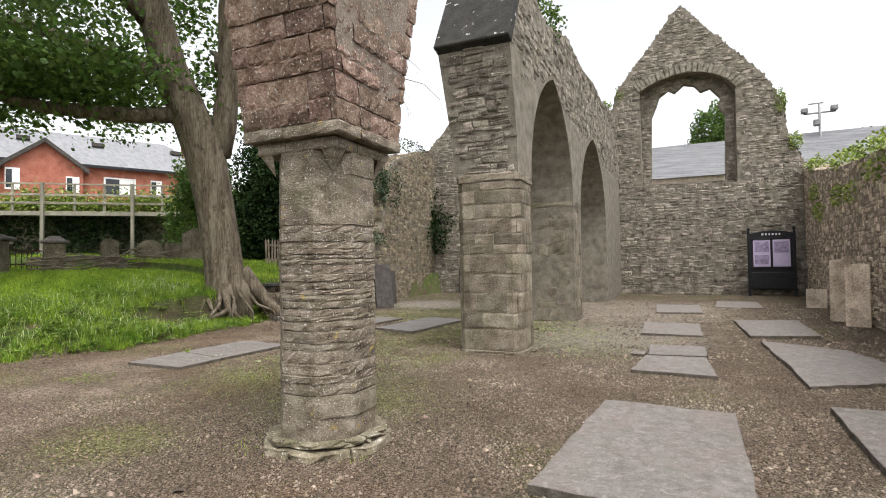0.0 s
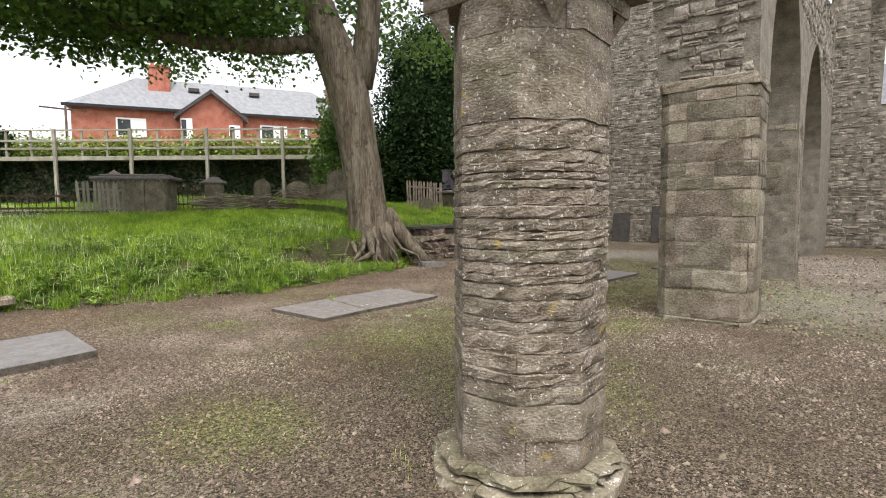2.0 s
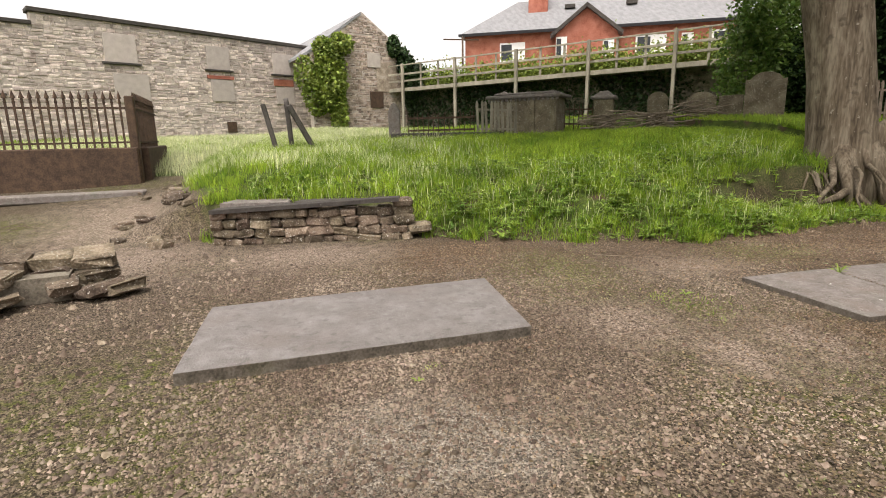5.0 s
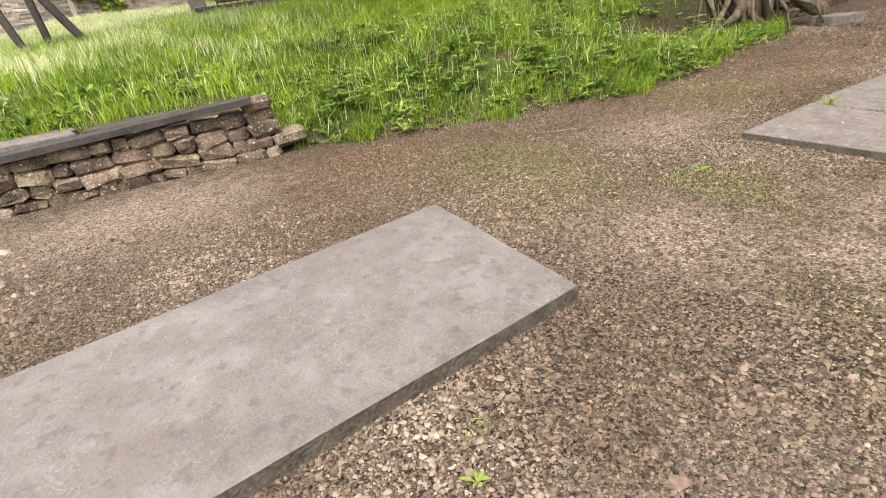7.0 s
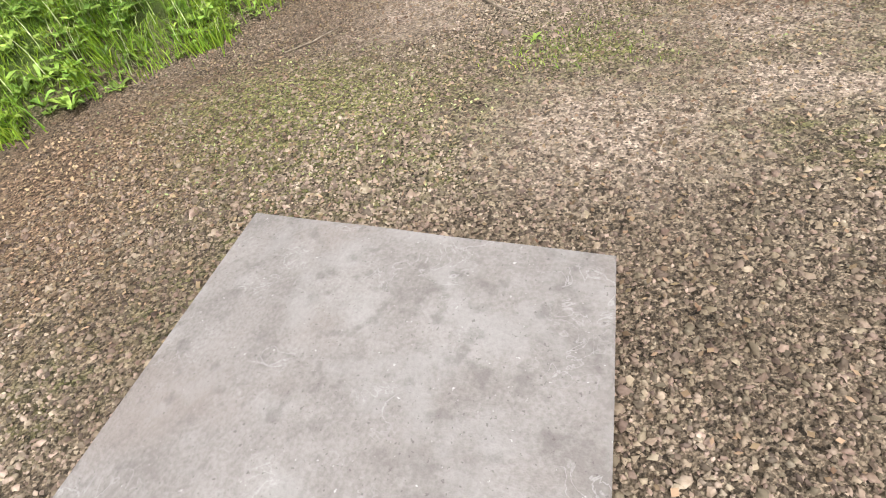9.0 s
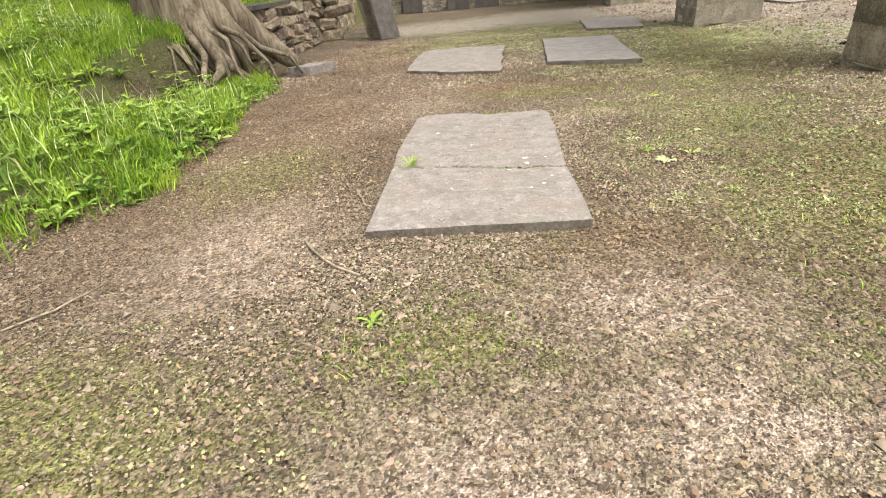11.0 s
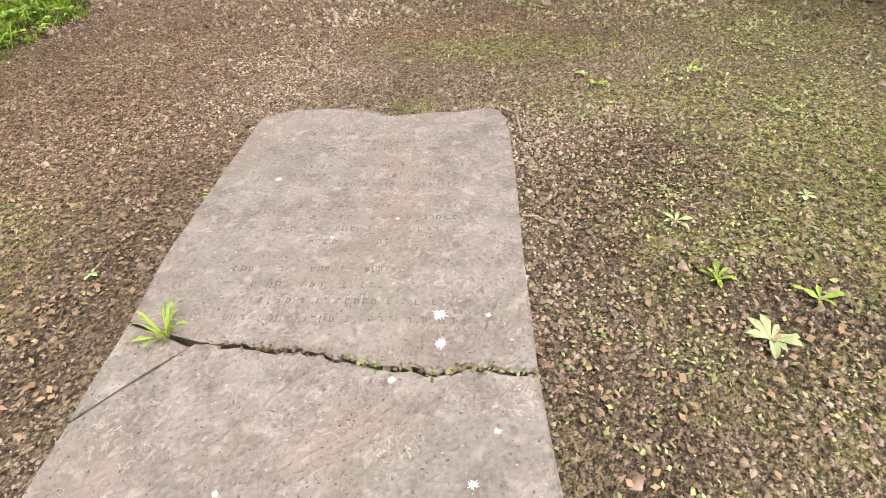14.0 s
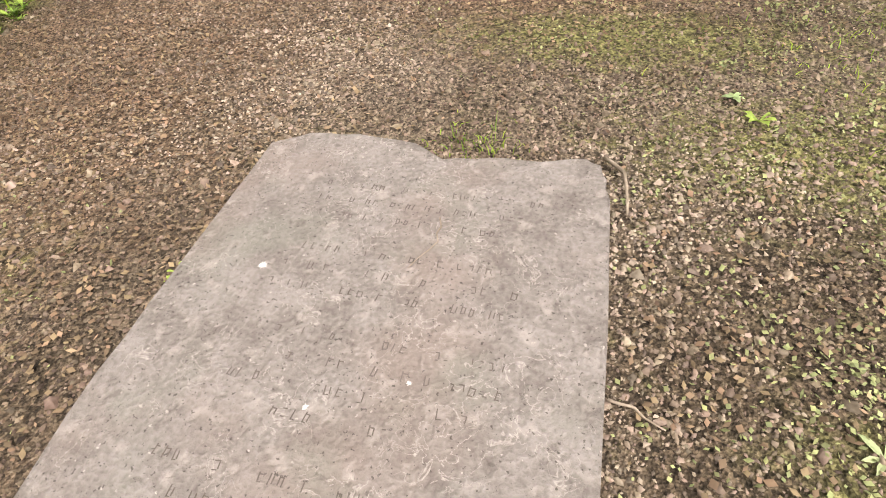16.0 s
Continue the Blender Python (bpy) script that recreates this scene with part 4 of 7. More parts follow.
def dry_wall(parent, x0, x1, depth, z0, top, rng, mat, mean=(0.2, 0.09), back=False):
    """Courses of rough stones along x, front at y = 0, up to top(x), each a part."""
    z = z0
    row = 0
    while True:
        h = mean[1] * rng.uniform(0.75, 1.35)
        x = x0 + rng.uniform(-0.06, 0.02)
        any_stone = False
        while x < x1:
            w = mean[0] * rng.uniform(0.55, 1.6)
            if z + h * 0.6 < top(x + w / 2):
                d = depth * rng.uniform(0.8, 1.05)
                k = rng.uniform(0.85, 1.3)
                ob = part("stone", rough_stone(w * 1.02, d, h * k, rng), mat, parent)
                ob.matrix_local = pose(x + w / 2, d / 2 + rng.uniform(-0.03, 0.02), z + h / 2, rng.uniform(-7, 7), rng.uniform(-9, 9), rng.uniform(-9, 9))
                any_stone = True
            x += w
        z += h
        row += 1
        if not any_stone or row > 30:
            break


def build_walled_tomb():
    rng = random.Random(51)
    m = Matrix.Translation((-10.0, -0.06, 0)) @ Matrix.Rotation(radians(85), 4, "Z")
    tomb = thing("low_tomb", m, "low rubble tomb wall with a long slate slab on top", "tomb")
    tomb_len = 2.52
    part("core", box(tomb_len - 0.1, 0.3, 0.40, Matrix.Translation((tomb_len / 2, 0.28, 0))), M_MORTAR, tomb)
    dry_wall(tomb, 0.0, tomb_len, 0.24, -0.02, lambda x: 0.40 + 0.045 * x, rng, M_LOWWALL, (0.21, 0.11))
    rng2 = random.Random(52)
    slab = slab_bm([(0.0, -0.07), (2.40, -0.07), (2.42, 0.12), (0.05, 0.16)], 0.055, rng2, 0.36, 0.012, 10)
    part("cover_slab", slab, M_SLATE, tomb, "split dark slate cover slab").matrix_local = Matrix.Translation((0, 0, 0.05)) @ Matrix.Rotation(radians(-2.4), 4, "Y")
    slab = slab_bm([(0.05, 0.18), (0.95, 0.17), (0.85, 0.72), (0.1, 0.66)], 0.06, rng2, 0.46, 0.03, 6)
    part("cover_slab", slab, M_SLAB, tomb, "pale flat stone")
    slab = slab_bm([(1.0, 0.18), (1.9, 0.2), (1.8, 0.55), (1.05, 0.6)], 0.05, rng2, 0.46, 0.04, 6)
    part("cover_slab", slab, M_SLATE, tomb)
    return tomb


build_walled_tomb()


def build_ruin():
    """The stepped stub of a wall at the foot of the path."""
    rng = random.Random(53)
    stub = thing("ruined_wall_stub", Matrix.Translation((-8.45, -0.62, 0)) @ Matrix.Rotation(radians(-72), 4, "Z"), "stepped stub of a ruined rubble wall with grey stones", "wall")
    part("core", box(3.6, 0.45, 0.22, Matrix.Translation((2.1, 0.35, 0))), M_MORTAR, stub)
    top = lambda x: 0.30 + 0.14 * x if x < 1.3 else (0.55 + 0.45 * (x - 1.3) if x < 2.6 else 1.3)
    dry_wall(stub, 0.0, 3.9, 0.42, -0.02, top, rng, M_LOWWALL, (0.34, 0.12))
    for k in range(14):
        ob = part("stone", rough_stone(rng.uniform(0.2, 0.5), rng.uniform(0.2, 0.35), rng.uniform(0.08, 0.16), rng), M_LOWWALL, stub)
        x = rng.uniform(-0.1, 2.0)
        ob.matrix_local = pose(x, rng.uniform(0.3, 0.85), 0.06 + 0.22 * x * rng.random(), rng.uniform(-12, 12), rng.uniform(-12, 12), rng.uniform(0, 180))
    return stub


build_ruin()


def build_bank_wall():
    """The retaining wall past the tree roots."""
    rng = random.Random(54)
    w = thing("retaining_wall", Matrix.Translation((-10.15, 11.2, 0)) @ Matrix.Rotation(radians(95), 4, "Z"), "low broken rubble retaining wall below the grass", "wall")
    part("core", box(4.2, 0.35, 0.84, Matrix.Translation((2.1, 0.4, 0))), M_MORTAR, w)
    dry_wall(w, -0.3, 4.4, 0.4, -0.02, lambda x: 0.80 + 0.10 * math.sin(3 * x) + (0.5 if x > 3.5 else 0), rng, M_LOWWALL, (0.42, 0.16))
    rng2 = random.Random(55)
    part("coping_slab", slab_bm([(-0.2, 0.02), (1.9, 0.0), (1.9, 0.5), (-0.2, 0.5)], 0.07, rng2, 0.88, 0.02, 8), M_SLATE, w, "mossy slate coping")
    return w


build_bank_wall()


def build_wall_end():
    """Tumbled stones at the broken end of the aisle wall."""
    rng = random.Random(56)
    w = thing("ruined_wall_end", Matrix.Translation((-11.35, 14.95, 0)) @ Matrix.Rotation(radians(8), 4, "Z"), "broken end of a rubble wall with heavy grey stones", "wall")
    dry_wall(w, 0.0, 1.0, 0.35, -0.02, lambda x: 1.5 - 0.4 * abs(x - 0.4), rng, M_LOWWALL, (0.4, 0.2))
    return w


build_wall_end()
rs = random.Random(58)
for k in range(22):
    x = rs.uniform(-13.6, -9.9)
    y = -0.35 - 0.33 * (-10.3 - x) - abs(rs.gauss(0, 0.45)) if k < 14 else rs.uniform(-1.9, -0.6)
    w = rs.uniform(0.10, 0.32)
    ob = mesh_of("loose_stone", rough_stone(w, w * rs.uniform(0.5, 0.9), w * rs.uniform(0.25, 0.5), rs), M_LOWWALL)
    ob.matrix_world = pose(x, y, zat(x, y) + 0.02, rs.uniform(-12, 12), rs.uniform(-12, 12), rs.uniform(0, 180))
    tagged(ob, "rough brown stone half sunk in the earth path", "stone", "stones on the earth path")
loose = mesh_of("loose_stone", slab_bm([(-9.45, 10.40), (-9.10, 10.32), (-8.88, 10.80), (-9.22, 10.72)], 0.16, random.Random(57), -0.03, 0.02, 4), M_SLAB)
tagged(loose, "pale triangular stone beside the tree root", "stone")


def headstone(m, w, h, t, label, style="round", mat=None, group="headstones"):
    hw = w / 2
    if style == "round":
        pts = [(-hw, 0), (hw, 0)] + [(hw * math.cos(a), h - hw * 0.8 + hw * 0.8 * math.sin(a)) for a in np.linspace(0, math.pi, 9)]
    elif style == "shoulder":
        pts = [(-hw, 0), (hw, 0), (hw, h * 0.86), (hw * 0.8, h * 0.84), (hw * 0.62, h * 0.93), (hw * 0.3, h * 0.99), (0, h), (-hw * 0.3, h * 0.99), (-hw * 0.62, h * 0.93), (-hw * 0.8, h * 0.84), (-hw, h * 0.86)]
    elif style == "point":
        pts = [(-hw, 0), (hw, 0), (hw, h * 0.8), (hw * 0.5, h * 0.94), (0, h), (-hw * 0.5, h * 0.94), (-hw, h * 0.8)]
    else:
        pts = [(-hw, 0), (hw, 0), (hw, h), (hw * 0.2, h * 1.01), (-hw, h * 0.985)]
    bm = plate([(float(x), float(z)) for x, z in pts], (), t)
    bmesh.ops.bevel(bm, geom=[e for e in bm.edges if len(e.link_faces) == 2 and e.calc_face_angle(0) > 1.2], offset=min(0.012, t * 0.2), segments=1, affect="EDGES")
    ob = mesh_of("headstone", bm, mat or M_HEAD)
    ob.matrix_world = m
    return tagged(ob, label, "headstone", group)


def stand(x, y, turn=60, lean=0, side=0, sink=0.08):
    return pose(x, y, zat(x, y) - sink, lean, side, turn)


# three thin stones leaning together on the bank
headstone(stand(-13.9, 0.30, 6, 12, 0), 0.34, 1.02, 0.09, "thin slate headstone leaning on the bank", "flat", M_SLATE)
headstone(stand(-14.2, 0.55, 4, 3, 0), 0.32, 1.12, 0.09, "thin slate headstone standing on the bank", "round", M_SLATE)
headstone(stand(-13.9, 1.05, 8, 27, 0), 0.34, 1.05, 0.09, "thin slate headstone leaning hard on the bank", "flat", M_SLATE)
headstone(stand(-17.2, 2.95, 75), 0.30, 1.05, 0.12, "narrow pale stone marker in long grass", "point", M_SLAB)
headstone(stand(-17.2, 10.55, 65), 0.55, 1.2, 0.12, "round-topped mossy headstone on the bank", "round")
headstone(stand(-17.0, 11.8, 55), 0.78, 0.85, 0.12, "squat shouldered mossy headstone on the bank", "shoulder")
headstone(stand(-17.4, 11.05, 62), 0.34, 0.62, 0.1, "small pale headstone behind brushwood", "flat", M_SLAB)
headstone(stand(-15.6, 12.65, 50, -3), 0.95, 1.28, 0.14, "large shouldered headstone beside the tree", "shoulder")
headstone(stand(-16.8, 12.6, 50), 0.62, 0.72, 0.12, "low flat-topped headstone on the bank", "flat")
headstone(stand(-22.0, 7.4, 60), 0.6, 1.5, 0.14, "tall pointed headstone by the railings", "point", M_SLAB)
headstone(stand(-12.8, 14.1, 40), 0.5, 0.55, 0.1, "small dark headstone by the evergreen", "round")
# stones leaning on the aisle's walls
headstone(pose(-8.85, 14.7, 0.0, -16, 3, 62), 0.62, 1.5, 0.09, "grey headstone leaning on the aisle wall", "flat", M_SLATE, "stones leaning on the aisle wall")
headstone(pose(-9.25, 15.1, 0.0, -10, -4, 70), 0.45, 1.25, 0.09, "narrow headstone leaning on the aisle wall", "round", M_HEAD, "stones leaning on the aisle wall")
headstone(pose(-9.6, 16.2, 0.0, -6, 2, 80), 0.5, 1.2, 0.09, "dark headstone leaning on the aisle wall", "flat", M_SLATE, "stones leaning on the aisle wall")
for k, (v, w, h) in enumerate(((-4.6, 0.75, 1.5), (-3.6, 0.8, 1.35), (-6.2, 0.7, 1.2))):
    headstone(ARC @ pose(v, 14.25, 0, -6, 0, 0), w, h, 0.1, "dark upright slab leaning on the end wall", "flat", M_SLATE, "slabs leaning on the end wall")
# stones leaning on the side wall
for x, y, w, h, tilt in ((3.33, 14.95, 0.46, 1.42, -8), (3.44, 14.0, 0.42, 1.32, -8), (3.3, 18.6, 0.5, 0.55, -12)):
    headstone(pose(x, y, 0.0, tilt, 0, -12), w, h, 0.1, "buff slab leaning on the side wall", "flat", M_SIDE, "slabs leaning on the side wall")


# ---- notice board at the gable wall ----
def lettering(text, size, mat, parent, m):
    cu = bpy.data.curves.new("lettering", "FONT")
    cu.body, cu.size, cu.extrude = text, size, 0.002
    cu.align_x = "CENTER"
    tmp = bpy.data.objects.new("lettering", cu)
    scene.collection.objects.link(tmp)
    me = bpy.data.meshes.new_from_object(tmp.evaluated_get(bpy.context.evaluated_depsgraph_get()))
    bpy.data.objects.remove(tmp)
    me.materials.append(mat)
    ob = new("lettering", me)
    ob.parent = parent
    ob.matrix_local = m
    return ob


def build_notice():
    b = thing("notice_board", ARC @ Matrix.Translation((6.2, 14.5, 0)), "black framed notice board with two mauve panels on posts", "notice board")
    for s in (-1, 1):
        part("post", box(0.09, 0.09, 2.5, Matrix.Translation((s * 0.74, 0, 0)), 0.012), M_BLACK, b)
        bm = bmesh.new()
        bmesh.ops.create_uvsphere(bm, u_segments=10, v_segments=6, radius=0.065, matrix=Matrix.Translation((s * 0.74, 0, 2.56)))
        part("finial", bm, M_BLACK, b)
    part("backing", box(1.40, 0.05, 2.0, Matrix.Translation((0, 0, 0.25)), 0.01), M_BLACK, b)
    head = [(-0.7, 2.2), (0.7, 2.2), (0.7, 2.38), (0.35, 2.46), (0, 2.49), (-0.35, 2.46), (-0.7, 2.38)]
    bm = plate(head, (), 0.05)
    bmesh.ops.translate(bm, verts=bm.verts[:], vec=(0, -0.03, 0))
    part("header", bm, M_BLACK, b)
    bm = bmesh.new()
    for k, w in enumerate((0.09, 0.07, 0.05, 0.08, 0.06, 0.08)):
        add_box(bm, w * 0.75, 0.01, 0.07, Matrix.Translation((-0.28 + 0.11 * k, -0.04, 2.31)))
    part("lettering", bm, M_WHITE, b, "small white header lettering")
    for s in (-1, 1):
        panel = part("panel", box(0.56, 0.02, 1.02, Matrix.Translation((s * 0.32, -0.035, 1.12)), 0.004), M_POSTER, b, "mauve printed panel")
        for z0, h in (((1.68, 0.4), (1.22, 0.34)) if s < 0 else ((1.64, 0.42),)):
            part("photograph", box(0.46, 0.008, h, Matrix.Translation((s * 0.32, -0.05, z0))), M_PHOTO, panel)
        part("frame_rail", box(0.62, 0.04, 0.05, Matrix.Translation((s * 0.32, -0.04, 1.06)), 0.006), M_BLACK, b)
        part("frame_rail", box(0.62, 0.04, 0.05, Matrix.Translation((s * 0.32, -0.04, 2.14)), 0.006), M_BLACK, b)
    part("kick_board", box(1.38, 0.03, 0.6, Matrix.Translation((0, -0.03, 0.3)), 0.006), M_BLACK, b)


build_notice()


# ---- the sycamore on the bank ----
def build_tree():
    rng = random.Random(61)
    x0, y0 = -10.62, 9.7
    tree = thing("sycamore_tree", Matrix.Translation((x0, y0, 0)), "tall sycamore with smooth grey bark and spreading roots", "tree")
    bm = tube([(0.16, 0.12, 0.0), (0.13, 0.10, 0.35), (0.12, 0.09, 0.75), (0.10, 0.07, 1.2), (0.02, 0.0, 2.2), (-0.10, -0.12, 3.3), (-0.22, -0.27, 4.4), (-0.46, -0.54, 5.4), (-0.78, -0.90, 6.6), (-1.05, -1.2, 8.2), (-1.5, -1.8, 10.5), (-1.9, -2.4, 13.5)], [0.56, 0.55, 0.53, 0.49, 0.46, 0.47, 0.50, 0.46, 0.42, 0.38, 0.28, 0.1], 28, 0.015, rng, 0.045)
    part("trunk", bm, M_BARK, tree)
    limbs = [
        ([(-0.06, -0.04, 4.4), (0.06, 0.08, 5.2), (0.14, 0.17, 6.4), (0.08, 0.2, 8.4), (0.3, 0.5, 11), (0.4, 0.8, 14)], [0.34, 0.32, 0.27, 0.24, 0.18, 0.08]),
        ([(-0.6, -0.7, 5.4), (-1.4, -1.5, 5.3), (-2.6, -2.9, 5.35), (-4.2, -4.4, 5.9), (-6.0, -6.0, 6.6)], [0.22, 0.2, 0.16, 0.11, 0.05]),
        ([(-0.7, -0.8, 6.2), (-1.9, -1.7, 6.9), (-3.6, -3.0, 7.6), (-5.6, -4.2, 8.2)], [0.2, 0.17, 0.12, 0.05]),
        ([(-1.1, -1.2, 7.6), (-0.6, -2.8, 8.3), (0.2, -4.6, 8.8)], [0.18, 0.13, 0.05]),
        ([(0.0, 0.1, 7.4), (1.0, 1.4, 8.6), (2.0, 2.8, 9.4)], [0.16, 0.11, 0.05]),
        ([(-0.1, 0.1, 6.8), (-1.6, 1.2, 7.8), (-3.2, 2.2, 8.6)], [0.15, 0.11, 0.05]),
        ([(-1.3, -1.5, 8.6), (-3.0, -3.8, 9.4), (-4.4, -6.2, 9.3)], [0.15, 0.1, 0.04]),
    ]
    for path, radii in limbs:
        part("limb", tube(path, radii, 12, 0.02, rng), M_BARK, tree)
    roots = [
        ([(0.35, 0.35, 1.35), (0.55, 0.55, 0.95), (0.82, 0.75, 0.55), (1.12, 0.92, 0.22), (1.35, 1.05, 0.02), (1.5, 1.12, -0.06)], [0.26, 0.24, 0.19, 0.13, 0.08, 0.04]),
        ([(0.42, 0.15, 1.15), (0.62, 0.22, 0.78), (0.74, 0.30, 0.42), (0.80, 0.26, 0.08)], [0.2, 0.15, 0.1, 0.05]),
        ([(0.40, -0.2, 1.0), (0.60, -0.32, 0.72), (0.78, -0.42, 0.45), (0.86, -0.40, 0.10)], [0.16, 0.11, 0.08, 0.04]),
        ([(0.1, 0.4, 0.8), (0.25, 0.85, 0.55), (0.4, 1.3, 0.35), (0.5, 1.7, 0.1)], [0.22, 0.15, 0.1, 0.05]),
        ([(0.75, -0.35, 0.40), (0.95, -0.75, 0.32), (1.0, -1.1, 0.24)], [0.07, 0.06, 0.03]),
        ([(0.6, -0.1, 0.5), (0.86, -0.28, 0.30), (1.12, -0.24, 0.1)], [0.08, 0.06, 0.03]),
    ]
    for k in range(8):
        a = -0.9 + k * 0.30 + rng.uniform(-0.1, 0.1)
        r0, r1 = rng.uniform(0.5, 0.62), rng.uniform(1.1, 1.75)
        p = [(0.14 + q * math.cos(a + rng.uniform(-0.12, 0.12)), 0.1 + q * math.sin(a + rng.uniform(-0.12, 0.12)), z) for q, z in ((r0 * 0.8, 1.0), (r0, 0.76), ((r0 + r1) / 2 - 0.1, 0.58 + rng.uniform(-0.12, 0.1)), (r1 - 0.3, 0.3), (r1 - 0.15, 0.05))]
        t = rng.uniform(0.02, 0.05)
        roots.append((p, [t * 2.2, t * 1.6, t, t * 0.75, t * 0.4]))
    for k in range(12):
        y = rng.uniform(-0.9, 0.8)
        cut = float(scarp(y + y0)[0])
        x = float(np.interp(y + y0, EDGE_Y, EDGE_X)) - cut - x0
        side, drop = rng.uniform(-0.5, 0.5), rng.uniform(0.08, 0.4)
        t = rng.uniform(0.006, 0.03)
        roots.append(([(x - 0.34, y, 0.70), (x - 0.16, y + side * 0.3, 0.62), (x - 0.08, y + side * 0.7, 0.50 - drop * 0.5), (x - 0.02 + rng.uniform(0, 0.12), y + side, 0.42 - drop)], [t, t * 1.2, t, t * 0.4]))
    for path, radii in roots:
        part("root", tube(path, [0.92 * q for q in radii], 10, 0.08, rng), M_BARK, tree)
    # crown: clumps of leaves round the twigs
    r = np.random.default_rng(62)
    centres = []
    for _ in range(190):
        a, q = r.uniform(0, 2 * math.pi), math.sqrt(r.uniform(0.02, 1))
        cx, cy = -2.0 + 7.2 * q * math.cos(a), -2.4 + 7.0 * q * math.sin(a)
        top = 14.5 * math.sqrt(max(0.05, 1 - 0.75 * q * q))
        centres.append((cx, cy, r.uniform(6.9 - 0.7 * (q > 0.35), top)))
    for _ in range(85):
        t = r.uniform(0.25, 1.05)
        centres.append((-6.8 * t + r.normal() * 0.9, -6.6 * t + r.normal() * 1.2, 5.75 + 0.9 * t + r.normal() * 0.3))
    for _ in range(60):
        centres.append((r.uniform(-6, 0.2), r.uniform(-8.5, -1.5), r.uniform(5.7, 6.8)))
    # extra clumps above the view, added to shade the bank below
    for _ in range(120):
        a, q = r.uniform(0, 2 * math.pi), math.sqrt(r.uniform(0, 1))
        centres.append((-1.2 + 6.0 * q * math.cos(a), -2.0 + 6.0 * q * math.sin(a), r.uniform(9.0, 12.5)))
    centres = [c for c in centres if not (c[0] > 0.3 and c[2] < 8.2)]
    pts = []
    for c in centres:
        n = int(r.integers(75, 175))
        p = r.normal(size=(n, 3)) * np.array((0.55, 0.55, 0.28)) + np.array(c)
        pts.append(p)
    pts = np.concatenate(pts)
    scatter("crown", pts, np.full(len(pts), 0.15), M_LEAF, 63, tree)
    tree.children[-1]["kind"] = "stuff"


build_tree()


# ---- behind the bank: tombs, railings, walkway, buildings ----
def build_railing():
    rng = random.Random(71)
    enc = thing("iron_railing", Matrix.Translation((-14.2, -2.4, zat(-14.2, -2.4) - 0.1)) @ Matrix.Rotation(radians(-79), 4, "Z"), "rusty spiked iron railing round a grave plot on a stone plinth", "railing")
    n = 22
    part("plinth", box(4.6, 0.30, 0.78, Matrix.Translation((2.2, 0, 0)), 0.02, 0.01), M_IRON, enc)
    part("plinth", box(0.30, 3.0, 0.78, Matrix.Translation((-0.1, -1.65, 0)), 0.02, 0.01), M_IRON, enc)
    part("kerb_slab", box(4.9, 0.4, 0.14, Matrix.Translation((2.2, 0.9, -0.12)), 0.02), M_SLAB, enc)
    for z in (0.86, 1.50):
        part("rail", box(4.5, 0.03, 0.035, Matrix.Translation((2.2, 0, z))), M_IRON, enc)
        part("rail", box(0.03, 3.0, 0.035, Matrix.Translation((-0.08, -1.6, z))), M_IRON, enc)

    def bar(x, y):
        bm = bmesh.new()
        add_box(bm, 0.034, 0.034, 0.95, Matrix.Translation((x, y, 0.76)))
        bmesh.ops.create_cone(bm, segments=6, radius1=0.045, radius2=0.002, depth=0.15, matrix=Matrix.Translation((x, y, 1.76)))
        bmesh.ops.create_uvsphere(bm, u_segments=6, v_segments=4, radius=0.03, matrix=Matrix.Translation((x, y, 1.62)))
        part("bar", bm, M_IRON, enc)
    for k in range(34):
        bar(0.12 + 0.127 * k, 0)
    for k in range(21):
        bar(-0.08, -0.22 - 0.13 * k)
    part("corner_post", box(0.16, 0.16, 1.74, Matrix.Translation((-0.05, 0, 0)), 0.02), M_IRON, enc)


build_railing()


def build_chest_tomb():
    m = pose(-17.9, 6.9, zat(-17.9, 6.9) - 0.05, 0, 0, 52)
    t = thing("chest_tomb", m, "mossy chest tomb with moulded lid inside pickets", "tomb")
    part("body", box(1.9, 0.9, 0.95, Matrix.Translation((0, 0, 0.12)), 0.015), M_HEAD, t)
    part("base_course", box(2.15, 1.1, 0.16, bevel=0.02), M_HEAD, t)
    part("lid", box(2.2, 1.15, 0.10, Matrix.Translation((0, 0, 1.07)), 0.03), M_SLAB, t)
    part("ridge", box(1.8, 0.8, 0.07, Matrix.Translation((0, 0, 1.172)), 0.03), M_SLAB, t)
    for k in range(16):
        part("dentil", box(0.07, 0.06, 0.06, Matrix.Translation((-1.0 + 0.133 * k, -0.50, 1.005)), 0.008), M_SLAB, t)
    for k in range(7):
        part("dentil", box(0.06, 0.07, 0.06, Matrix.Translation((-1.0, -0.4 + 0.133 * k, 1.005)), 0.008), M_SLAB, t)
    for sx in (-0.85, -0.28, 0.28, 0.85):
        part("pilaster", box(0.13, 0.05, 0.9, Matrix.Translation((sx, -0.47, 0.16)), 0.01), M_HEAD, t)


build_chest_tomb()


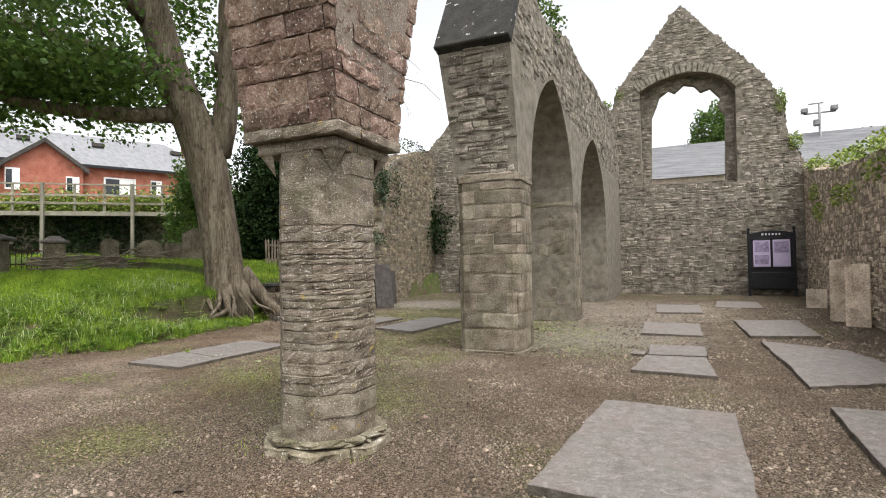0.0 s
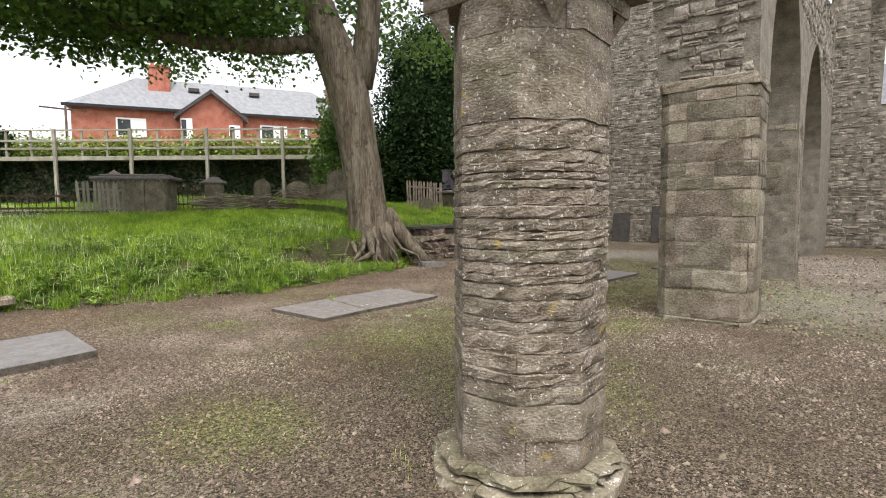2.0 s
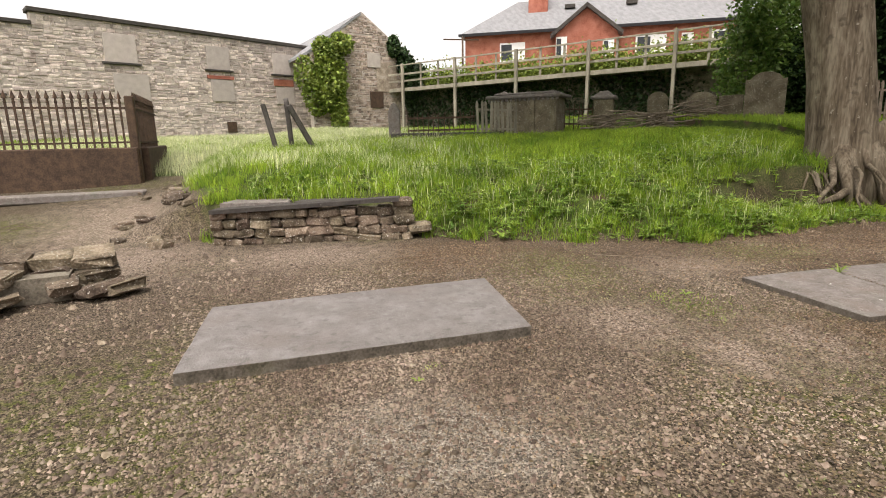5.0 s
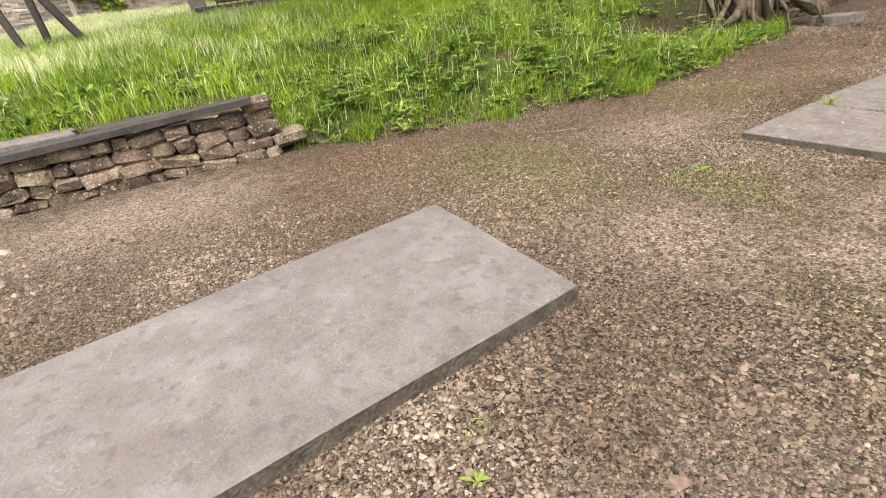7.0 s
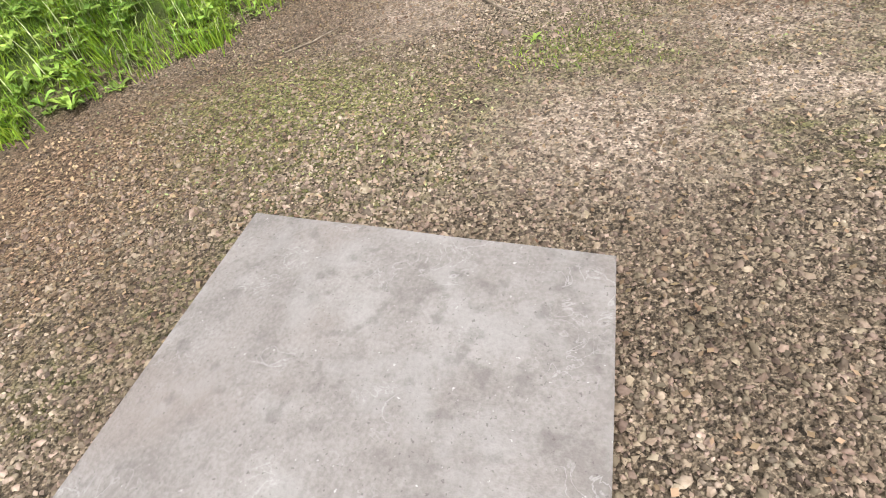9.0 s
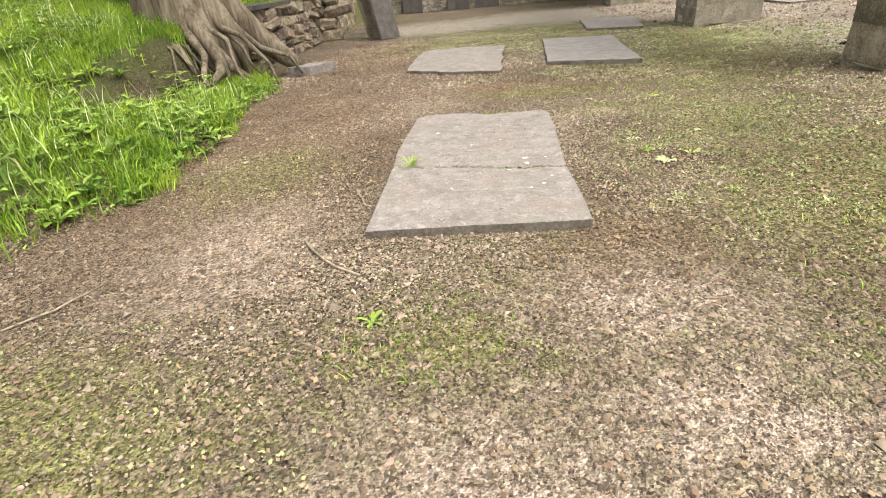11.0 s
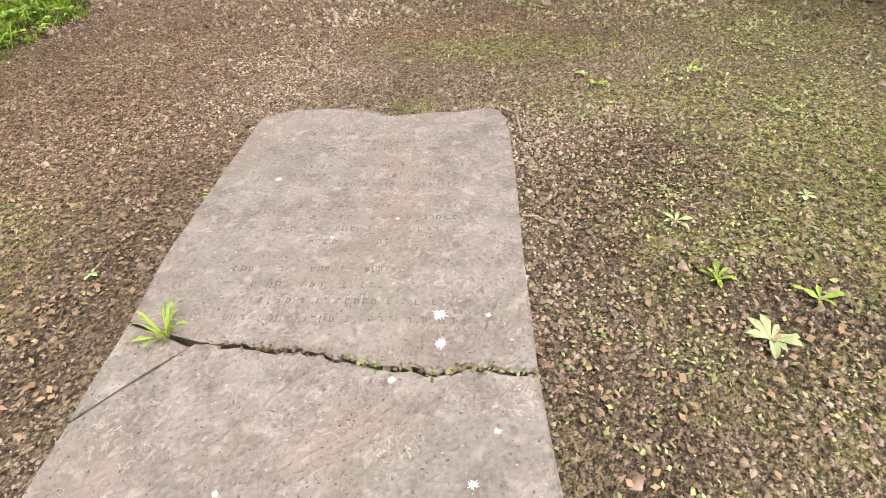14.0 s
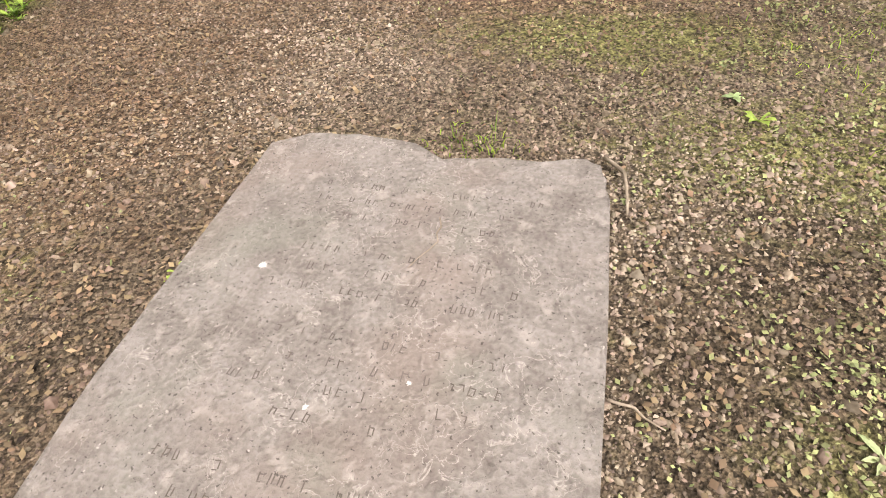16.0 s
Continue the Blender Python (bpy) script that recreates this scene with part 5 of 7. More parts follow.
def picket_run(x0, y0, x1, y1, label, h=0.95, step=0.14, mat=None, w=0.07, top=True):
    n = int(math.hypot(x1 - x0, y1 - y0) / step)
    f = thing("picket_fence", Matrix.Translation((x0, y0, zat(x0, y0) - 0.05)), label, "fence")
    rng = random.Random(int(x0 * 7 + y0 * 13))
    ang = math.atan2(y1 - y0, x1 - x0)
    for k in range(n + 1):
        t = k / n
        bm = plate([(-w / 2, 0), (w / 2, 0), (w / 2, h - 0.07), (0, h), (-w / 2, h - 0.07)], (), 0.02)
        ob = part("picket", bm, mat or M_TIMBER, f)
        x, y = x0 + (x1 - x0) * t, y0 + (y1 - y0) * t
        ob.matrix_local = Matrix.Translation((x - x0, y - y0, zat(x, y) - zat(x0, y0))) @ pose(0, 0, 0, 0, rng.uniform(-3, 3), math.degrees(ang))
    for z in (0.25, h * 0.75):
        L = math.hypot(x1 - x0, y1 - y0)
        ob = part("rail", box(L, 0.03, 0.05, Matrix.Translation((L / 2, 0.035, z))), mat or M_TIMBER, f)
        slope = math.atan2(zat(x1, y1) - zat(x0, y0), L)
        ob.matrix_local = Matrix.Rotation(ang, 4, "Z") @ Matrix.Rotation(-slope, 4, "Y")
    return f


picket_run(-16.6, 5.1, -16.9, 6.2, "grey weathered wooden pickets round a tomb", 1.0, 0.12)
picket_run(-17.0, 3.3, -16.6, 5.0, "thin rusty iron pickets round a grave", 0.75, 0.13, M_IRON, 0.022)
picket_run(-14.2, 14.6, -14.0, 16.2, "grey wooden picket fence below the evergreen", 1.05, 0.12, M_TWIG)
picket_run(-18.5, 7.6, -18.2, 9.0, "dark iron pickets round the chest tomb", 0.9, 0.13, M_IRON, 0.025)


def build_pedestal():
    x, y = -17.3, 8.95
    p = thing("pedestal_monument", pose(x, y, zat(x, y) - 0.05, 0, 0, 58), "square stone pedestal monument with a pale cap", "monument")
    part("base", box(0.72, 0.72, 0.22, bevel=0.02), M_HEAD, p)
    part("shaft", box(0.52, 0.52, 0.75, Matrix.Translation((0, 0, 0.22)), 0.015), M_HEAD, p)
    part("cornice", box(0.70, 0.70, 0.10, Matrix.Translation((0, 0, 0.97)), 0.03), M_SLAB, p, "pale worn cornice")
    part("cap", ngon_prism(square(0.27, 0.27), 1.07, 1.2, 1.0, 0.45), M_SLAB, p)


build_pedestal()


def build_utility_pole():
    p = thing("utility_pole", Matrix.Translation((-42.0, 10.3, 3.9)), "thin dark utility pole with a long crossarm", "pole")
    part("pole", tube([(0, 0, 0), (0, 0, 2), (0, 0, 4.4)], [0.09, 0.08, 0.07], 8), M_IRON, p)
    part("crossarm", box(0.08, 2.6, 0.09, Matrix.Translation((0, -0.1, 4.15))), M_IRON, p)
    return p


build_utility_pole()


def build_kerb():
    x, y = -16.4, 4.2
    k = thing("grave_kerb", pose(x, y, zat(x, y) + 0.0, 0, 0, 84), "low dark kerb of a grave in long grass", "kerb")
    for dx, dy, sx, sy in ((0, -0.45, 2.8, 0.14), (0, 0.5, 2.8, 0.14), (-1.33, 0, 0.14, 0.8), (1.33, 0, 0.14, 0.8)):
        part("kerb_stone", box(sx, sy, 0.2, Matrix.Translation((dx, dy, -0.05)), 0.02), M_SLATE, k)


build_kerb()


def build_table_tomb():
    x, y = -13.6, 17.3
    t = thing("table_tomb", pose(x, y, zat(x, y) - 0.02, 0, 0, 80), "grey table tomb on stone legs below the evergreen", "tomb")
    part("top", box(2.4, 1.0, 0.1, Matrix.Translation((0, 0, 0.62)), 0.02), M_SLAB, t)
    for dx in (-0.95, 0, 0.95):
        part("leg", box(0.16, 0.8, 0.62, Matrix.Translation((dx, 0, 0)), 0.02), M_HEAD, t)
    part("base_slab", box(2.3, 0.95, 0.08, bevel=0.02), M_HEAD, t)


build_table_tomb()

# walkway, retaining wall below it, terrace and hedge
WALK0, WALK1 = Vector((-18.2, 19.7, 0)), Vector((-37.0, 2.1, 0))
WALK = Matrix.Translation(WALK0) @ Matrix.Rotation(math.atan2(WALK1.y - WALK0.y, WALK1.x - WALK0.x), 4, "Z")
WLEN = (WALK1 - WALK0).length


def build_walkway():
    w = thing("timber_walkway", WALK @ Matrix.Translation((0, 0, 1.2)), "raised timber walkway with pale posts and rails", "walkway")
    part("deck", box(WLEN, 1.3, 0.10, Matrix.Translation((WLEN / 2, -0.7, 2.74)), 0.01), M_TIMBER, w)
    part("fascia", box(WLEN, 0.05, 0.2, Matrix.Translation((WLEN / 2, 0.0, 2.66)), 0.006), M_TIMBER, w)
    for z, h in ((4.06, 0.07), (3.55, 0.10), (3.18, 0.10)):
        part("rail", box(WLEN, 0.05, h, Matrix.Translation((WLEN / 2, 0.03, z)), 0.006), M_TIMBER, w)
    x = 3.3
    k = 0
    while x < WLEN:
        part("post", box(0.14, 0.14, 4.3, Matrix.Translation((x, 0.12, -0.15)), 0.012), M_TIMBER, w, "pale square timber post")
        for j in (1, 2):
            part("baluster", box(0.10, 0.06, 1.35, Matrix.Translation((x + 1.2 * j, -0.02, 2.78)), 0.006), M_TIMBER, w)
        x += 3.62
        k += 1


build_walkway()
TERR = WALK @ Matrix.Translation((0, -1.35, 0))
back_wall = rubble_wall("wall_retaining", TERR @ Matrix.Translation((WLEN, 0, 0)) @ Matrix.Rotation(math.pi, 4, "Z"), [(0, 0), (WLEN + 6, 0), (WLEN + 6, 3.95), (0, 3.95)], [], 0.6, random.Random(72), STONE, "f", "dark rubble retaining wall hung with ivy", course=(0.12, 0.24), length=(0.25, 0.6))
terrace = mesh_of("terrace", box(WLEN + 60, 55, 3.9, TERR @ Matrix.Translation((WLEN / 2 - 10, -28.2, 0))), M_MORTAR)
tagged(terrace, "upper terrace behind the retaining wall", "ground", "", "structure")


def place(m, pts):
    a = np.array(m)
    return np.asarray(pts) @ a[:3, :3].T + a[:3, 3]


r = np.random.default_rng(73)
n = 30000
u = r.uniform(0, WLEN + 4, n)
zz = r.uniform(0.6, 3.9, n)
keep = np.sin(u * 0.9) + np.sin(u * 0.37 + 2) + r.normal(size=n) * 0.6 > -0.9
ivy_pts = place(TERR, np.stack([u, 0.05 + np.abs(r.normal(size=n)) * 0.16, zz], 1)[keep])
scatter("wall_ivy", ivy_pts, np.full(len(ivy_pts), 0.14), M_IVY, 74, None, "leaf", "dark ivy hanging over the retaining wall", "ivy", 0.5)
n = 34000
u = r.uniform(-2, WLEN + 2, n)
hedge = place(TERR, np.stack([u, -0.3 - np.abs(r.normal(size=n)) * 0.7, 3.9 + np.abs(r.normal(size=n)) * 0.45 + 0.35 * np.sin(u * 0.7) ** 2 * r.random(n) + 0.2], 1))
scatter("hedge", hedge, np.full(n, 0.13), M_LIVELYIVY, 75, None, "leaf", "overgrown green hedge behind the walkway rail", "hedge", 0.2)


def window_unit(parent, m, w, h, mat, sill=None, name="window"):
    f = part(name, box(w, 0.10, h, m, 0.008), mat, parent)
    if sill is not None:
        part("sill", box(w + 0.25, 0.2, 0.09, m @ Matrix.Translation((0, -0.03, -0.10)), 0.01), sill, f)
    return f


# stone warehouse with blocked windows
def build_warehouse():
    m = Matrix.Translation((-22.9, -19.6, 0)) @ Matrix.Rotation(math.atan2(9.15, -6.4), 4, "Z")
    hs = thing("stone_warehouse", m, "long pale rubble warehouse with blocked windows and slate coping", "building")
    length = 24.0
    outline = [(0, 0), (length, 0), (length, 6.5), (11.4, 6.75), (10.5, 6.75), (10.5, 6.2), (0, 6.2)]
    core = part("wall", plate(outline, (), 0.6), M_PALEMORTAR, hs)
    ok = in_poly(outline)
    vs, fs = stones(ok, 0, length, 1.2, 6.8, random.Random(81), course=(0.08, 0.18), length=(0.1, 0.5), proud=(0.0, 0.035))
    raw("rubble_face", vs, fs, M_WARM, core, "stuff")
    part("coping", box(13.6, 0.8, 0.18, Matrix.Translation((17.2, 0.25, 6.6)) @ Matrix.Rotation(radians(1.1), 4, "Y"), 0.02), M_SLATE, hs)
    part("coping", box(10.6, 0.8, 0.16, Matrix.Translation((5.2, 0.25, 6.2)), 0.02), M_SLATE, hs)
    for x, z, w, h, mat in ((21.8, 4.95, 1.1, 1.1, M_BOARD), (18.2, 4.95, 1.2, 1.15, M_BOARD), (13.7, 4.95, 1.35, 1.25, M_BOARD), (8.4, 3.4, 1.5, 1.3, M_BOARD)):
        window_unit(hs, Matrix.Translation((x, -0.02, z)), w, h, mat, M_SLATE, "blocked_window")
    for x, z, w, h in ((21.9, 3.3, 1.1, 0.95), (18.3, 3.35, 1.2, 1.1), (14.0, 3.15, 1.5, 1.3)):
        window_unit(hs, Matrix.Translation((x, -0.02, z)), w, h, M_BOARD, None, "blocked_window")
    part("lintel", box(1.2, 0.12, 0.35, Matrix.Translation((21.85, -0.03, 4.3))), M_BRICK, hs, "red brick lintel")
    part("lintel", box(1.4, 0.12, 0.16, Matrix.Translation((18.25, -0.03, 4.48))), M_BRICK, hs, "red brick lintel")
    part("vent", box(0.5, 0.1, 0.55, Matrix.Translation((18.6, -0.03, 1.75))), M_IRON, hs)
    return m


WARE = build_warehouse()


def build_gable_house():
    m = pose(-33.5, 1.5, 0, 0, 0, 113)
    h = thing("gabled_outbuilding", m, "gabled rubble outbuilding with slate roof and brick patches", "building")
    outline = [(-1.6, 0), (4.6, 0), (4.6, 5.4), (3.0, 7.0), (1.5, 8.1), (1.0, 7.72), (-1.6, 5.85)]
    core = part("wall", plate(outline, (), 0.5), M_PALEMORTAR, h)
    vs, fs = stones(in_poly(outline), -1.6, 4.6, 1, 8.2, random.Random(82), course=(0.08, 0.17), length=(0.1, 0.42), proud=(0.0, 0.035))
    raw("rubble_face", vs, fs, M_GABLE, core, "stuff")
    bm = bmesh.new()
    q = [(1.45, -0.05, 8.1), (1.45, 11, 7.9), (-1.9, 11, 5.55), (-1.75, -0.05, 5.82)]
    vs2 = [bm.verts.new(p) for p in q]
    lo = [bm.verts.new((x, y, z - 0.15)) for x, y, z in q]
    bm.faces.new(vs2)
    bm.faces.new(lo[::-1])
    for k in range(4):
        bm.faces.new((vs2[k - 1], vs2[k], lo[k], lo[k - 1]))
    bmesh.ops.recalc_face_normals(bm, faces=bm.faces[:])
    part("roof", bm, M_ROOF, h)
    part("brick_patch", box(1.3, 0.06, 1.6, Matrix.Translation((2.9, -0.03, 3.9)), 0.02), M_GABLE, h)
    part("window", box(0.8, 0.1, 0.9, Matrix.Translation((2.2, -0.03, 3.0)), 0.01), M_IRON, h, "small barred opening")
    part("window", box(0.8, 0.1, 0.8, Matrix.Translation((2.1, -0.03, 5.2)), 0.01), M_BOARD, h)


build_gable_house()
r = np.random.default_rng(76)


def ivy_patch(m, blobs, size, mat, seed, label):
    pts = []
    for x, z, rx, rz, n in blobs:
        a, q = r.uniform(0, 2 * math.pi, n), np.sqrt(r.uniform(0, 1, n))
        pts.append(np.stack([x + rx * q * np.cos(a), -0.08 - 0.45 * np.abs(r.normal(size=n)) * (1 - 0.6 * q), z + rz * q * np.sin(a)], 1))
    pts = place(m, np.concatenate(pts))
    return scatter("climbing_ivy", pts, np.full(len(pts), size), mat, seed, None, "leaf", label, "ivy", 0.4)


GH = pose(-33.5, 1.5, 0, 0, 0, 113)
ivy_patch(GH, [(-0.6, 4.6, 0.9, 1.9, 3800), (-1.4, 3.6, 0.8, 1.1, 1000), (-0.2, 2.6, 0.5, 1.3, 1300), (-0.9, 6.0, 0.6, 0.6, 800), (0.1, 6.3, 0.7, 0.6, 700), (-2.0, 4.6, 0.6, 1.0, 500)], 0.17, M_LIVELYIVY, 77, "bright green ivy climbing the rubble wall")
ivy_patch(GH, [(4.3, 4.4, 0.5, 1.6, 2200), (5.0, 3.6, 0.7, 2.0, 2600), (3.3, 6.4, 0.35, 0.6, 600), (3.9, 5.6, 0.4, 0.8, 900)], 0.17, M_IVY, 78, "dark ivy climbing the gable corner")


def build_brick_house():
    ang = math.atan2(31.5 - 12.0, -43 + 51.5)
    m = Matrix.Translation((-51.3, 12.6, 3.9)) @ Matrix.Rotation(ang, 4, "Z")
    h = thing("brick_house", m, "long red brick house with grey slate roof and chimneys", "house")
    L, D, E = 24.0, 9.0, 6.1
    part("wall", box(L, D, E, Matrix.Translation((L / 2, D / 2, 0))), M_BRICK, h)
    bm = bmesh.new()
    e = 0.5
    vs = [bm.verts.new(p) for p in ((-e, -e, E), (L + e, -e, E), (L + e, D + e, E), (-e, D + e, E), (4.2, D / 2, E + 3.5), (L - 4.2, D / 2, E + 3.5))]
    for f in ((0, 1, 5, 4), (1, 2, 5), (2, 3, 4, 5), (3, 0, 4), (3, 2, 1, 0)):
        bm.faces.new([vs[i] for i in f])
    bmesh.ops.recalc_face_normals(bm, faces=bm.faces[:])
    part("roof", bm, M_ROOF, h, "grey slate hipped roof")
    part("fascia", box(L + 1, 0.12, 0.24, Matrix.Translation((L / 2, -0.55, E - 0.16))), M_BLACK, h, "dark eaves board")
    # cross gables
    for x, w, hh in ((10.4, 5.0, 2.0),):
        g = part("gable", plate([(-w / 2, 0), (w / 2, 0), (w / 2, 5.6), (0, 5.6 + hh), (-w / 2, 5.6)], (), 1.6), M_BRICK, h)
        g.matrix_local = Matrix.Translation((x, -0.9, 0))
        for s in (-1, 1):
            bm = bmesh.new()
            q = [(0, -0.35, 5.8 + hh), (s * (w / 2 + 0.4), -0.35, 5.5), (s * (w / 2 + 0.4), 5.0, 5.5), (0, 5.0, 5.8 + hh)]
            t = [bm.verts.new(p) for p in q]
            b = [bm.verts.new((x2, y2, z2 - 0.18)) for x2, y2, z2 in q]
            bm.faces.new(t)
            bm.faces.new(b[::-1])
            for k in range(4):
                bm.faces.new((t[k - 1], t[k], b[k], b[k - 1]))
            bmesh.ops.recalc_face_normals(bm, faces=bm.faces[:])
            ob = part("gable_roof", bm, M_ROOF, h)
            ob.matrix_local = Matrix.Translation((x, -0.9, 0))
    for s in (-1, 1):
        board = part("bargeboard", box(3.75, 0.1, 0.26, Matrix.Translation((1.85, 0, -0.22))), M_SLATE, h, "dark bargeboard")
        board.matrix_local = Matrix.Translation((10.4, -1.32, 7.86)) @ Matrix.Rotation(0 if s > 0 else math.pi, 4, "Z") @ Matrix.Rotation(math.atan2(2.3, 2.9), 4, "Y")
    for x, w, hh, y in ((4.2, 2.2, 1.6, 0), (8.4, 0.9, 1.7, -0.9), (12.2, 0.9, 1.3, -0.9), (15.6, 2.4, 1.6, 0), (18.4, 0.9, 1.6, 0), (21.6, 2.8, 1.7, 0)):
        wn = part("window", box(w, 0.12, hh, Matrix.Translation((x, y - 0.02, 3.7)), 0.01), M_WHITE, h, "white window")
        part("pane", box(w * 0.42, 0.04, hh * 0.82, Matrix.Translation((x - w * 0.23, y - 0.09, 3.7 + hh * 0.09))), M_DARKGLASS, wn)
        if w > 2:
            part("blind", box(w * 0.44, 0.04, hh * 0.82, Matrix.Translation((x + w * 0.24, y - 0.09, 3.7 + hh * 0.09))), M_WHITE, wn)
    for x in (6.2, 22.0):
        c = part("chimney", box(1.7, 1.1, 2.1, Matrix.Translation((x, D / 2 - 1.5, E + 2.0)), 0.03), M_BRICK, h)
        part("chimney_cap", box(1.95, 1.3, 0.2, Matrix.Translation((x, D / 2 - 1.5, E + 4.1)), 0.02), M_BRICK, c)
        for k in range(3):
            bm = bmesh.new()
            bmesh.ops.create_cone(bm, cap_ends=True, segments=8, radius1=0.16, radius2=0.12, depth=0.45, matrix=Matrix.Translation((x - 0.5 + 0.5 * k, D / 2 - 1.5, E + 4.52)))
            part("chimney_pot", bm, M_BRICK, c)
    for x in (9.0, 14.2, 20.5):
        part("roof_vent", box(0.9, 0.5, 0.3, Matrix.Translation((x, 2.6, E + 2.25))), M_SLATE, h)


build_brick_house()


def build_slate_roof():
    m = ARC @ pose(2.8, 33.0, 0, 0, 0, 0)
    h = thing("slate_roofed_hall", m, "low hall with a long grey slate roof behind the gable wall", "building")
    part("wall", box(22, 8, 7.4, Matrix.Translation((3, 4, 0))), M_WARM, h)
    bm = bmesh.new()
    q = [(-8.4, -0.5, 7.3), (14.4, -0.5, 7.3), (14.4, 4, 10.5), (-8.4, 4, 10.5), (-8.4, 8.5, 7.3), (14.4, 8.5, 7.3)]
    v = [bm.verts.new(p) for p in q]
    for f in ((0, 1, 2, 3), (3, 2, 5, 4), (0, 3, 4), (1, 5, 2), (0, 4, 5, 1)):
        bm.faces.new([v[i] for i in f])
    bmesh.ops.recalc_face_normals(bm, faces=bm.faces[:])
    part("roof", bm, M_HALLROOF, h, "grey slate roof")


build_slate_roof()


def build_mast():
    m = Matrix.Translation((7.2, 46.0, -3.2))
    p = thing("camera_mast", m, "grey metal mast with floodlights behind the wall", "mast")
    part("pole", tube([(0, 0, 0), (0, 0, 8), (0, 0, 15.6)], [0.12, 0.10, 0.08], 10), M_MAST, p)
    part("crossarm", box(1.9, 0.1, 0.1, Matrix.Translation((0, 0, 14.9))), M_MAST, p)
    for s in (-0.9, 0.85):
        part("floodlight", box(0.42, 0.5, 0.34, Matrix.Translation((s, -0.1, 15.0)), 0.05), M_MAST, p)
    part("camera_housing", box(0.4, 0.5, 0.45, Matrix.Translation((-0.2, -0.15, 14.0)), 0.06), M_MAST, p)
    part("crossarm", box(0.9, 0.08, 0.08, Matrix.Translation((-0.2, 0, 15.6))), M_MAST, p)


build_mast()


# ---- shrubs and trees at a distance ----
def leafy(name, blobs, n, size, mat, seed, label, category="shrub", trunk=None, dense=False):
    rr = np.random.default_rng(seed)
    ob = thing(name, Matrix(), label, category)
    pts, sizes = [], []
    for x, y, z, rx, ry, rz in blobs:
        k = int(n * rx * rz)
        d = rr.normal(size=(k, 3))
        d /= np.linalg.norm(d, axis=1)[:, None]
        q = rr.uniform(0.35, 1.05, (k, 1)) ** 0.6
        wob = 1 + 0.25 * np.sin(d[:, :1] * 7 + x) * np.cos(d[:, 2:] * 6 + y)
        pts.append(d * q * wob * np.array((rx, ry, rz)) + np.array((x, y, z)))
        sizes.append(np.full(k, size))
        if dense:
            k = k // 5
            d = rr.normal(size=(k, 3))
            d /= np.linalg.norm(d, axis=1)[:, None]
            pts.append(d * rr.uniform(0.1, 0.8, (k, 1)) * np.array((rx, ry, rz)) + np.array((x, y, z)))
            sizes.append(np.full(k, size * 2.6))
    pts, sizes = np.concatenate(pts), np.concatenate(sizes)
    scatter("foliage", pts, sizes, mat, seed + 1, ob)
    for path, radii in trunk or ():
        part("trunk", tube(path, radii, 10, 0.03, random.Random(seed)), M_BARK, ob)
    return ob


leafy("evergreen_tree", [(-17.6, 18.6, 4.2, 2.2, 2.2, 3.2), (-16.4, 20.8, 3.9, 2.4, 2.2, 2.6), (-18.8, 20.5, 7.2, 2.6, 2.4, 3.6), (-15.2, 18.8, 3.0, 1.3, 1.4, 1.6), (-15.0, 22.0, 3.3, 2.0, 2.0, 2.3), (-12.6, 23.0, 3.0, 2.2, 1.6, 2.2), (-18.2, 17.0, 2.8, 1.5, 1.4, 1.9)], 2100, 0.13, M_YEW, 91, "dark evergreen tree behind the bank", "tree", [([(-17.4, 19.6, 0.6), (-17.4, 19.6, 3), (-17.6, 19.8, 8)], [0.3, 0.25, 0.1])], True)
leafy("shrub", [(-19.2, 15.2, 3.2, 1.2, 1.2, 2.2), (-18.6, 14.8, 5.0, 0.9, 0.9, 1.3), (-19.6, 16.4, 4.6, 1.2, 1.2, 2.0)], 1500, 0.14, M_LEAF, 93, "dense green shrub against the walkway")
leafy("far_tree", [(0.2, 51.0, 12.4, 1.7, 1.6, 2.2), (1.3, 51.5, 11.6, 1.5, 1.5, 1.8), (-0.8, 51, 10.8, 1.2, 1.2, 1.2)], 1100, 0.2, M_LEAF, 95, "green tree beyond the slate roof", "tree", [([(0.3, 51, 0), (0.3, 51, 12)], [0.3, 0.15])])
leafy("far_tree", [(10.5, 60, 9.8, 2.6, 2, 1.8), (14.5, 61, 10.8, 3.6, 3, 2.2), (19, 60, 11.4, 4, 3, 2.6)], 620, 0.28, M_LEAF, 97, "green trees beyond the side wall", "tree", [([(15, 61, 0), (15, 61, 11)], [0.3, 0.15])])
leafy("wall_top_bush", [(-2.6, 10.9, 7.1, 0.55, 0.5, 0.75), (-2.3, 11.2, 6.6, 0.5, 0.4, 0.45)], 2600, 0.075, M_LEAF, 99, "small bush growing on the arcade wall top", "bush", [([(-2.6, 10.8, 5.9), (-2.6, 10.9, 7.0)], [0.05, 0.02])])


